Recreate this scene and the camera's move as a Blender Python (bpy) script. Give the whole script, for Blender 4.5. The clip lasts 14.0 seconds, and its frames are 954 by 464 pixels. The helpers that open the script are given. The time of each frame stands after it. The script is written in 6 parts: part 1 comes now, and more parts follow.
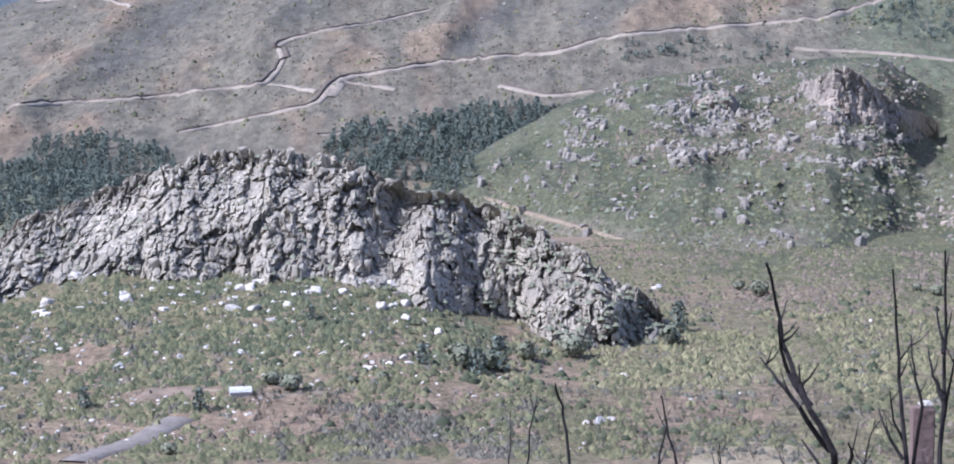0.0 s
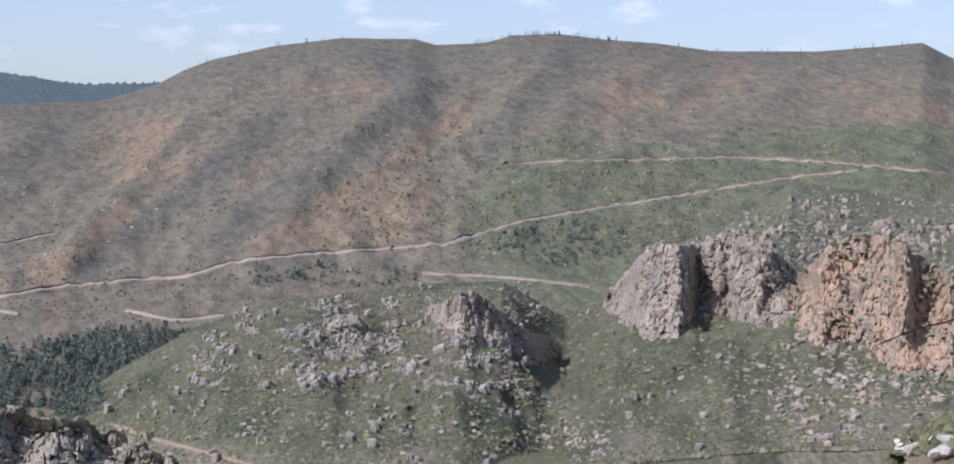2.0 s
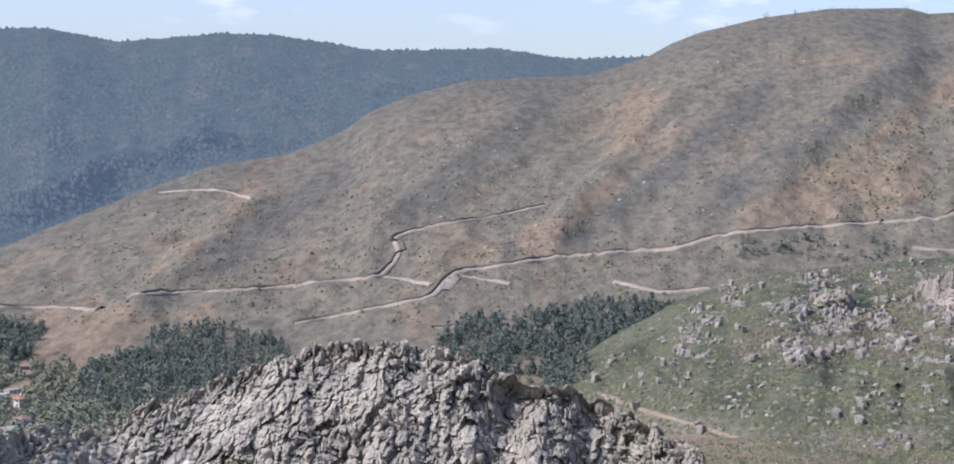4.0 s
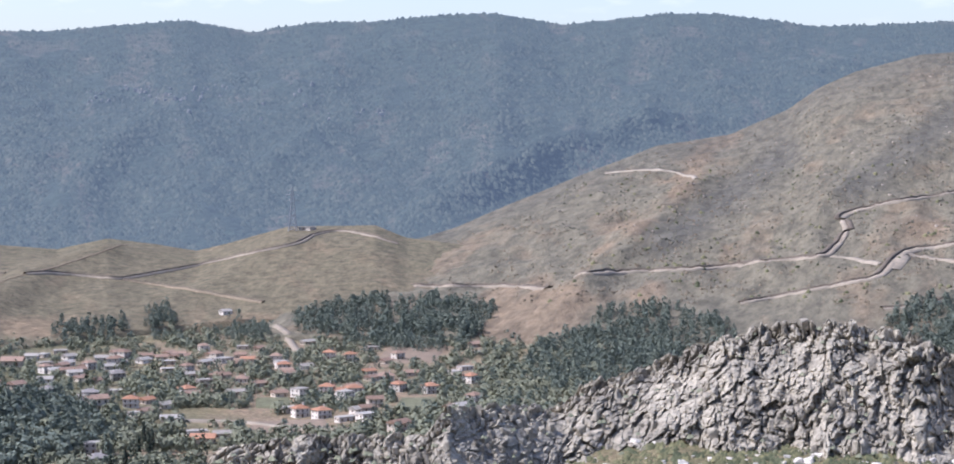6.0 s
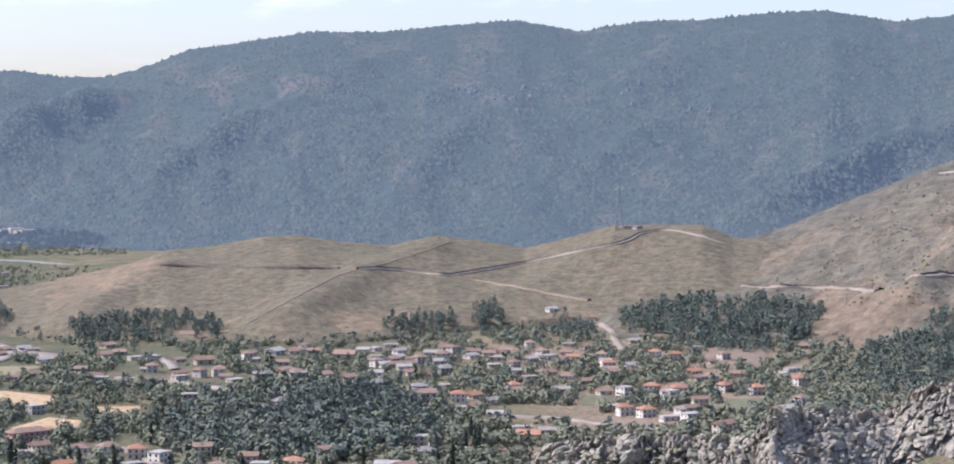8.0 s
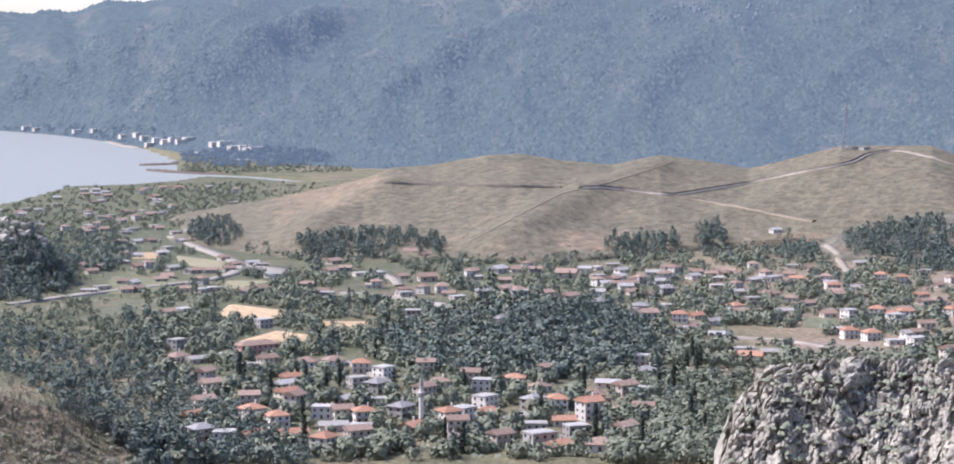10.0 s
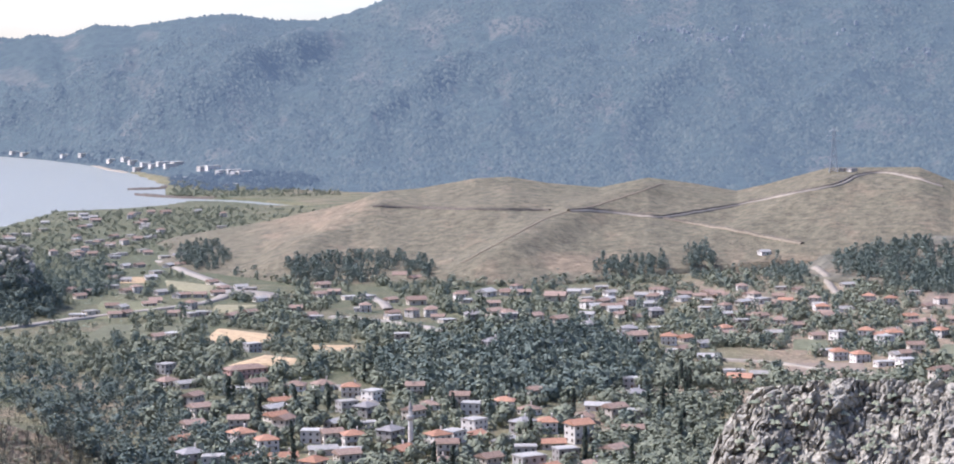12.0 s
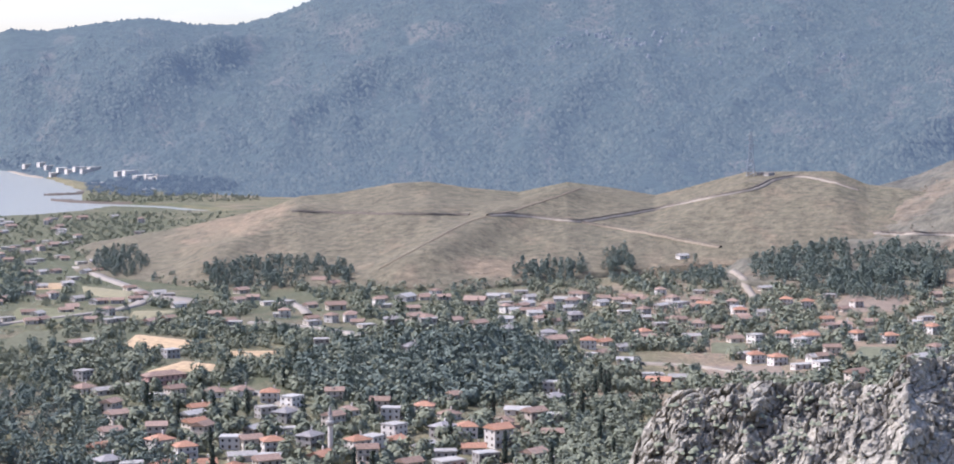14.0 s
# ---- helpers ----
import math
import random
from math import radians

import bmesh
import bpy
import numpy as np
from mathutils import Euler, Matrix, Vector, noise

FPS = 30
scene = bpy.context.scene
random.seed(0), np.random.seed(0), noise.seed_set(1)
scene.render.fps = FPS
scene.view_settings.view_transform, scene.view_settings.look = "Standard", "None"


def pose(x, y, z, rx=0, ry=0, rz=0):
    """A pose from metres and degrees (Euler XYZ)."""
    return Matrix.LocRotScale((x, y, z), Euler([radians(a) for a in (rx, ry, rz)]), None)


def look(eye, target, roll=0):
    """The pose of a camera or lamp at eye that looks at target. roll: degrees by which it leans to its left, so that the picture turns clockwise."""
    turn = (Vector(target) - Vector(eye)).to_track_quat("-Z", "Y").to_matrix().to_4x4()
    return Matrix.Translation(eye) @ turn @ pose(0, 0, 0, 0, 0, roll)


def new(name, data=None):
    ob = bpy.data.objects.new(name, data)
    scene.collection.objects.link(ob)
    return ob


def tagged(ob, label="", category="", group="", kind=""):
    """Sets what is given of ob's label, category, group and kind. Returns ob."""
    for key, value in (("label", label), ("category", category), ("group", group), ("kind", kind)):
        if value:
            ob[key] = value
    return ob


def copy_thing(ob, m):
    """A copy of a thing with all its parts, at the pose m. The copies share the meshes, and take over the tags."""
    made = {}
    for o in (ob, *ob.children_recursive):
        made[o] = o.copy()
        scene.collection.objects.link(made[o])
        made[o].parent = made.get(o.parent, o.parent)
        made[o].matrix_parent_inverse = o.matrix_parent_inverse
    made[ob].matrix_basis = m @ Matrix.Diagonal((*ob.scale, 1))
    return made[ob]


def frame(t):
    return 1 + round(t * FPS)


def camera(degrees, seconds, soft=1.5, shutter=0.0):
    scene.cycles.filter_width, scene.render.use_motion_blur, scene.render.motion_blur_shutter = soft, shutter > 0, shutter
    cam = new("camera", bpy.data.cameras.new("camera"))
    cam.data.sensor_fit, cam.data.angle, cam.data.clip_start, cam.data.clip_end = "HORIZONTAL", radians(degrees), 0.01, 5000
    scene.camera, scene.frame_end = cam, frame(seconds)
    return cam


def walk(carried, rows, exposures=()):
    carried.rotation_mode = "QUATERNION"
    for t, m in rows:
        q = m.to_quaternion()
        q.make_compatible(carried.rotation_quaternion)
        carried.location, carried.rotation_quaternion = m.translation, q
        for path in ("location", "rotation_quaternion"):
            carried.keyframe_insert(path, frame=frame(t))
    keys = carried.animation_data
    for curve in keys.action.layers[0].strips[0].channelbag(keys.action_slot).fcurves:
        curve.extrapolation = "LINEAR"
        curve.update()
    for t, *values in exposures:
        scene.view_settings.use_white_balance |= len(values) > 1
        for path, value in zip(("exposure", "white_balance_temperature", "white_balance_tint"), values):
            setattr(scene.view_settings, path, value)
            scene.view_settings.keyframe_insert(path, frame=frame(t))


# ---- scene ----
# World: z = 0 is the water of the bay; the camera stands on a hillside at z = EYE and pans from right to left.
EYE = 115.0
cam = camera(26.96, 14.0, soft=1.85)
# seconds, yaw (left positive), pitch, roll
ROWS = [
    (0.0, 0.000, -7.400, -0.100), (0.2, -1.946, -5.973, 0.089), (0.5, -4.849, -4.207, 0.226), (1.0, -7.858, -2.043, 0.386),
    (1.5, -10.497, -0.366, 0.222), (2.0, -10.625, -0.933, 0.403), (2.5, -6.960, -0.850, 0.420), (3.0, -3.810, -1.097, 0.446),
    (3.5, -0.487, -1.522, 0.433), (4.0, 3.306, -1.821, 0.457), (4.2, 4.846, -2.029, 0.309), (6.3, 17.499, -2.264, -0.279),
    (6.5, 18.383, -2.015, -0.235), (7.0, 20.471, -2.043, -0.233), (7.5, 22.833, -1.938, -0.127), (8.0, 25.460, -2.418, -0.185),
    (8.5, 26.581, -3.268, -0.153), (9.0, 28.425, -4.079, 0.165), (9.2, 29.116, -4.425, 0.145), (11.3, 34.391, -4.330, -0.476),
    (11.5, 33.581, -4.399, -0.389), (12.0, 31.544, -4.065, -0.309), (12.5, 30.528, -3.497, -0.461), (13.0, 29.964, -3.665, -0.464),
    (13.5, 29.468, -3.549, -0.388), (14.0, 29.217, -3.942, -0.304),
]
# the phone's own exposure and white balance on the way: seconds, stops, kelvin, tint
EXPOSURES = [(0.0, 1.18, 5330, 18), (0.9, 1.14, 5380, 17), (1.5, 0.86, 5750, 17), (2.5, 0.70, 5850, 17), (4.2, 0.93, 5750, 16), (6.3, 1.13, 5850, 17), (8.0, 1.12, 5900, 18),
             (9.2, 1.38, 5850, 18), (11.3, 1.38, 5750, 17), (14.0, 1.32, 5800, 18)]
walk(cam, [(t, pose(0, 0.06, EYE, 90 + pitch, 0, yaw) @ pose(0, 0, 0, 0, 0, roll)) for t, yaw, pitch, roll in ROWS], exposures=EXPOSURES)

# ---- light ----
SUN_AZ, SUN_EL = 112.0, 49.0   # degrees to the left of the first view, and above the horizon
world = bpy.data.worlds.new("sky_world")
scene.world = world
world.use_nodes = True
wn, wl = world.node_tree.nodes, world.node_tree.links
wn.clear()
sky = wn.new("ShaderNodeTexSky")
sky.sky_type, sky.sun_disc = "NISHITA", False
sky.sun_elevation, sky.sun_rotation = radians(SUN_EL), radians(-SUN_AZ)
sky.air_density, sky.dust_density, sky.ozone_density, sky.altitude = 1.0, 1.7, 2.0, 100
bg = wn.new("ShaderNodeBackground")
bg.inputs["Strength"].default_value = 0.103
wo = wn.new("ShaderNodeOutputWorld")
# small fair-weather clouds low over the horizon
wc = wn.new("ShaderNodeTexCoord")
wm = wn.new("ShaderNodeMapping")
wm.inputs["Scale"].default_value = (20, 20, 62)
wt = wn.new("ShaderNodeTexNoise")
wt.inputs["Scale"].default_value, wt.inputs["Detail"].default_value, wt.inputs["Roughness"].default_value = 1.0, 7, 0.55
ws = wn.new("ShaderNodeSeparateXYZ")
wr = wn.new("ShaderNodeMapRange")
wr.inputs["From Min"].default_value, wr.inputs["From Max"].default_value = 0.56, 0.92
wb = wn.new("ShaderNodeFloatCurve")
for k, (px_, py_) in enumerate(((0.0, 0.0), (0.07, 0.25), (0.095, 1.0), (0.125, 0.2), (1.0, 0.0))):
    if k < 2:
        wb.mapping.curves[0].points[k].location = (px_, py_)
    else:
        wb.mapping.curves[0].points.new(px_, py_)
wb.mapping.update()
wx = wn.new("ShaderNodeMath")
wx.operation = "MULTIPLY"
wmix = wn.new("ShaderNodeMix")
wmix.data_type = "RGBA"
wmix.inputs[7].default_value = (7.5, 7.6, 7.8, 1)
wl.new(wc.outputs["Generated"], wm.inputs[0])
wl.new(wm.outputs[0], wt.inputs["Vector"])
wl.new(wc.outputs["Generated"], ws.inputs[0])
wl.new(wt.outputs["Fac"], wr.inputs["Value"])
wl.new(ws.outputs["Z"], wb.inputs["Value"])
wl.new(wr.outputs[0], wx.inputs[0])
wl.new(wb.outputs[0], wx.inputs[1])
wl.new(wx.outputs[0], wmix.inputs[0])
wl.new(sky.outputs[0], wmix.inputs[6])
whaze = wn.new("ShaderNodeMix")
whaze.data_type, whaze.blend_type = "RGBA", "MULTIPLY"
whaze.inputs[0].default_value, whaze.inputs[7].default_value = 1.0, (1.045, 0.968, 0.985, 1)
wl.new(wmix.outputs[2], whaze.inputs[6])
wl.new(whaze.outputs[2], bg.inputs[0])
wl.new(bg.outputs[0], wo.inputs[0])
sun = new("sun", bpy.data.lights.new("sun", "SUN"))
sun.data.energy, sun.data.angle, sun.data.color = 2.65, radians(0.5), (1.0, 0.96, 0.91)
sun.matrix_world = look((0, 0, 900), (math.sin(radians(SUN_AZ)) * 100, -math.cos(radians(SUN_AZ)) * 100, 900 - 100 * math.tan(radians(SUN_EL))))


# ---- numbers: noise and the lie of the land, in degrees to the left (az) and metres from the camera (d) ----
def lattice(i, j, k, seed):
    v = (i * 73856093) ^ (j * 19349663) ^ (k * 83492791) ^ (seed * 2654435761)
    v = (v ^ (v >> 13)) * 1274126177 & 0xFFFFFFFF
    v = (v ^ (v >> 16)) * 2246822519 & 0xFFFFFFFF
    return ((v ^ (v >> 15)) & 0xFFFFFF) / float(0xFFFFFF)


def value_noise(x, y, seed=0):
    i, j = np.floor(x).astype(np.int64), np.floor(y).astype(np.int64)
    u, v = x - i, y - j
    u, v = u * u * (3 - 2 * u), v * v * (3 - 2 * v)
    a, b = lattice(i, j, 0, seed), lattice(i + 1, j, 0, seed)
    c, e = lattice(i, j + 1, 0, seed), lattice(i + 1, j + 1, 0, seed)
    return (a + (b - a) * u) * (1 - v) + (c + (e - c) * u) * v


def fbm(x, y, octaves=4, seed=0, ridged=False):
    total, amp, norm = 0.0, 1.0, 0.0
    for o in range(octaves):
        n = value_noise(x * 2 ** o + 17.3 * o, y * 2 ** o - 9.1 * o, seed + o)
        if ridged:
            n = 1 - np.abs(2 * n - 1)
        total, norm, amp = total + amp * n, norm + amp, amp * 0.5
    return total / norm


def cells(x, y, z, seed=0):
    """Distance to the nearest and second nearest feature point, the nearest one's number, and the way to it."""
    i, j, k = (np.floor(c).astype(np.int64) for c in (x, y, z))
    f1, f2, ident, ox, oz = np.full(x.shape, 9.0), np.full(x.shape, 9.0), np.zeros(x.shape), np.zeros(x.shape), np.zeros(x.shape)
    for a in (-1, 0, 1):
        for b in (-1, 0, 1):
            for c in (-1, 0, 1):
                ii, jj, kk = i + a, j + b, k + c
                dx = ii + lattice(ii, jj, kk, seed) - x
                dy = jj + lattice(ii, jj, kk, seed + 1) - y
                dz = kk + lattice(ii, jj, kk, seed + 2) - z
                dist = np.sqrt(dx * dx + dy * dy + dz * dz)
                near = dist < f1
                f2 = np.where(near, f1, np.minimum(f2, dist))
                ident = np.where(near, lattice(ii, jj, kk, seed + 3), ident)
                ox, oz = np.where(near, dx, ox), np.where(near, dz, oz)
                f1 = np.where(near, dist, f1)
    return f1, f2, ident, ox, oz


def step(a, b, x):
    t = np.clip((x - a) / (b - a), 0, 1)
    return t * t * (3 - 2 * t)


def curve(az, *knots):
    """A line through knots (az, value), az falling from left to right."""
    k = np.array(knots)[::-1]
    return np.interp(az, k[:, 0], k[:, 1])


def xy(az, d):
    return -np.sin(np.radians(az)) * d, np.cos(np.radians(az)) * d


def level(d, el):
    return EYE + d * np.tan(np.radians(el))


class Hill:
    """A hill with a foot line and a crest line, each a distance and a height over az, with relief between them."""

    def __init__(self, crest_d, crest_el, foot_d, foot_z, power=1.0, back=0.35, relief=10.0, grain=120.0, stretch=3.0, seed=1, spurs=(), fine=0.3):
        self.fine = fine
        self.crest_d, self.crest_el, self.foot_d, self.foot_z = crest_d, crest_el, foot_d, foot_z
        self.power, self.back, self.relief, self.grain, self.stretch, self.seed, self.spurs = power, back, relief, grain, stretch, seed, spurs

    def lines(self, az):
        dc = curve(az, *self.crest_d)
        df, zf = (sum(curve(az + o, *k) for o in (-1.6, -0.8, 0.0, 0.8, 1.6)) / 5 for k in (self.foot_d, self.foot_z))
        return dc, level(dc, curve(az, *self.crest_el)), df, zf

    def z(self, az, d):
        dc, zc, df, zf = self.lines(az)
        s = (d - df) / (dc - df)
        front = zf + (zc - zf) * np.sign(s) * np.abs(s) ** self.power
        z = np.where(s <= 1, front, zc - (d - dc) * self.back)
        z = z - 55 * step(0.0, -0.09, s)
        lat = np.radians(az) * 0.5 * (dc + df)
        window = step(0.0, 0.25, s) * (1 - step(0.72, 1.0, s))
        n = fbm(lat / self.grain, d / (self.grain * self.stretch), 5, self.seed, True) - 0.62
        z = z + self.relief * 2 * n * window
        z = z + self.relief * self.fine * (fbm(lat / 38, d / 70, 4, self.seed + 9) - 0.5) * (0.25 + window)
        for a0, s0, a1, s1, wide, high in self.spurs:
            t = np.clip((s - s0) / (s1 - s0), 0, 1)
            off = (az - (a0 + (a1 - a0) * t)) / wide
            z = z + high * np.exp(-2.2 * off * off) * step(min(s0, s1) - 0.12, min(s0, s1) + 0.12, s) * (1 - step(max(s0, s1) - 0.15, max(s0, s1) + 0.05, s))
        return z

    def reach(self, az):
        dc, zc, df, zf = self.lines(az)
        return df + (dc - df) * np.linspace(0, 1.0, 300)[:, None]

    def find(self, az, el):
        """Distance at which the line of sight (az, el) meets the slope."""
        return meet(self, az, el)


def meet(surface, az, el):
    az, el = np.atleast_1d(np.asarray(az, float)), np.atleast_1d(np.asarray(el, float))
    if surface not in TABLES:
        cols = np.arange(-30.0, 60.0, 0.08)
        ds = surface.reach(cols[None]) + 0 * cols[None]
        seen = np.degrees(np.arctan2(surface.z(cols[None] + 0 * ds, ds) - EYE, ds))
        TABLES[surface] = ds.T.copy(), np.maximum.accumulate(seen, 0).T.copy()
    ds, seen = TABLES[surface]
    c = np.clip(np.round((az + 30.0) / 0.08).astype(int), 0, len(ds) - 1)
    k = np.clip((seen[c] < el[:, None]).sum(1), 1, ds.shape[1] - 1)
    e0, e1 = seen[c, k - 1], seen[c, k]
    f = np.clip((el - e0) / np.maximum(e1 - e0, 1e-6), 0, 1)
    return ds[c, k - 1] + f * (ds[c, k] - ds[c, k - 1])


TABLES = {}
far_ridge = [(60, 1.2), (47.8, 1.32), (45.9, 1.58), (44.4, 1.51), (44, 1.63), (43.2, 1.54), (42.4, 1.88), (41.3, 1.84), (40, 2.06), (38.5, 2.21),
             (37.3, 2.03), (36, 2.02), (35.2, 2.2), (33.6, 2.81), (32.1, 3.01), (30.4, 3.31), (28.1, 3.32), (26.7, 3.46), (24.3, 3.64),
             (22.5, 3.32), (20.8, 3.58), (19, 3.62), (17.3, 3.78), (15.5, 3.83), (13.6, 3.5), (12.2, 3.62), (10.7, 3.78), (9.1, 3.76),
             (6.3, 3.36), (2.8, 3.44), (0.6, 3.15), (-1.5, 3.23), (-5, 2.8), (-26, 2)]
FAR = Hill([(60, 4800), (48, 4780), (40, 4350), (30, 4100), (10, 4000), (-26, 4200)], far_ridge,
           [(60, 4500), (47.8, 4200), (44.5, 3630), (42.8, 3360), (41.4, 2900), (40.5, 2560), (38, 2330), (36, 2200), (30, 2150), (-26, 2300)],
           [(60, 0.5), (36, 0.5), (30, 2), (-26, 2)], power=1.1, back=0.5, relief=24, grain=240, stretch=2.0, seed=11, fine=0.6,
           spurs=[(46.5, 0.15, 40.0, 0.6, 1.3, 38), (41.6, 0.1, 35.3, 0.82, 1.2, 52), (35.0, 0.2, 30.5, 0.6, 1.0, 26), (28.0, 0.15, 24.5, 0.55, 1.1, 18),
                  (22.5, 0.2, 19.5, 0.5, 0.9, 16), (17.6, 0.08, 9.2, 0.46, 1.3, 42), (8.0, 0.3, 4.0, 0.7, 1.1, 22)])
brown_crest = [(26, -6), (22.1, -4.62), (20.7, -3.85), (17.9, -2.65), (16.7, -2.3), (15.2, -1.66), (13.3, -0.89), (11.7, -0.28), (10.9, 0.03), (8.8, 0.34),
               (7.2, 1.04), (6.3, 1.66), (5.3, 2.1), (3.5, 2.54), (1.8, 2.63), (0, 2.72), (-1.5, 3.22), (-2.2, 3.61), (-3.1, 3.96), (-4.7, 4.33),
               (-6.7, 4.59), (-8.8, 4.59), (-9.4, 4.42), (-10.8, 4.49), (-11.6, 4.72), (-12.9, 4.76), (-14.3, 4.6), (-15.7, 4.5), (-17.4, 4.28),
               (-20.3, 4.26), (-22, 4.38), (-23.2, 4.48), (-24, 4.05), (-30, 3)]
BROWN = Hill([(26, 1250), (22, 1300), (15, 1650), (5, 2100), (-5, 2350), (-30, 2400)], brown_crest,
             [(26, 1180), (22, 1130), (14, 1090), (9, 1060), (4, 1030), (-2, 1050), (-8, 1120), (-14, 1150), (-30, 1320)],
             [(26, 4), (22, 10), (14, 8), (9, 7), (4, 7), (-2, 8), (-8, 20), (-14, 34), (-30, 80)],
             power=0.95, relief=5.5, grain=48, stretch=1.9, seed=23, fine=0.9,
             spurs=[(-4.3, 0.18, -10.2, 0.85, 1.1, 7), (1.9, 0.2, -3.8, 0.82, 1.0, 7), (6.6, 0.3, 1.8, 0.8, 0.9, 4),
                    (13.9, 0.08, 8.8, 0.78, 1.1, 7), (-12.5, 0.45, -16.0, 0.9, 1.2, 6), (-18, 0.5, -20.5, 0.92, 1.3, 6),
                    (-1.4, 0.3, -7.0, 0.86, 0.8, -2), (4.0, 0.3, -1.2, 0.8, 0.7, -3), (-8.5, 0.4, -12.6, 0.9, 0.7, -4)])
TAN = Hill([(46, 1600), (40, 1500), (35, 1480), (26, 1520), (20, 1500), (16, 1450), (12, 1400)],
           [(46, -5.5), (42.5, -4.6), (40.1, -4.1), (37.5, -3.69), (35.1, -3.18), (34.3, -2.87), (33.2, -2.8), (31.6, -2.52), (30.6, -2.48), (29.5, -2.66),
            (28, -2.79), (26.6, -2.51), (25.3, -2.68), (24.1, -2.89), (23.1, -2.66), (21.5, -2.23), (20.5, -2.22), (19, -2.21), (18.1, -2.58),
            (17.4, -2.66), (15, -3.0), (12, -4)],
           [(46, 1300), (42, 1260), (39.3, 1190), (37.4, 1120), (32.3, 1130), (29.7, 1080), (27, 1170), (22.7, 1220), (20, 1200), (12, 1250)],
           [(46, 3), (39, 3), (37, 5), (32, 6), (27, 8), (22, 12), (12, 14)], power=0.85, relief=3.5, grain=120, stretch=2.0, seed=37, fine=0.5,
           spurs=[(31.6, 0.05, 26.4, 0.9, 1.6, 7), (37.5, 0.1, 34.4, 0.85, 1.5, 7), (24.5, 0.2, 21.2, 0.85, 1.6, 5)])
GREEN = Hill([(8, 820), (1.3, 850), (-5, 920), (-10, 1000), (-13.2, 1060), (-16, 1110), (-19.6, 1250), (-30, 1280)],
             [(8, -9), (4, -7.6), (1.3, -6.11), (-0.5, -4.86), (-2.6, -3.67), (-4.7, -2.98), (-6.6, -2.72), (-9, -2.45), (-11.4, -2.35), (-13.2, -3.3),
              (-15.3, -2.3), (-16, -1.37), (-17.8, -0.66), (-19.6, 0.56), (-21.2, 0.39), (-24, 0.0), (-30, 0.3)],
             [(8, 800), (1.5, 790), (-0.8, 720), (-3.8, 640), (-7.3, 600), (-13.6, 620), (-18, 640), (-30, 620)],
             [(8, 10), (1.5, 24), (-3.8, 27), (-7.3, 29), (-13.6, 31), (-24, 40), (-30, 44)], power=0.9, relief=11, grain=58, stretch=1.8, seed=41, fine=0.6,
             spurs=[(-12.2, 0.0, -13.3, 1.0, 1.7, -10), (-9.0, 0.1, -11.3, 0.95, 2.4, 6)])


def shore(az):
    near = curve(az, (60, 1300), (47.9, 1533), (46.2, 1640), (44.9, 1740), (43.5, 1945), (42, 1955), (40.45, 2020), (39.76, 2095), (38.3, 2050), (37.5, 1990), (36.5, 1975), (-200, 1975))
    far = curve(az, (60, 4900), (47.0, 4040), (45.7, 3875), (44, 3541), (42.5, 3260), (41.8, 3035), (41.2, 2767), (40.6, 2530), (40.4, 2200), (39.9, 2177), (38.2, 2114), (36.9, 2020), (36.4, 1974), (-200, 1974))
    return near, far


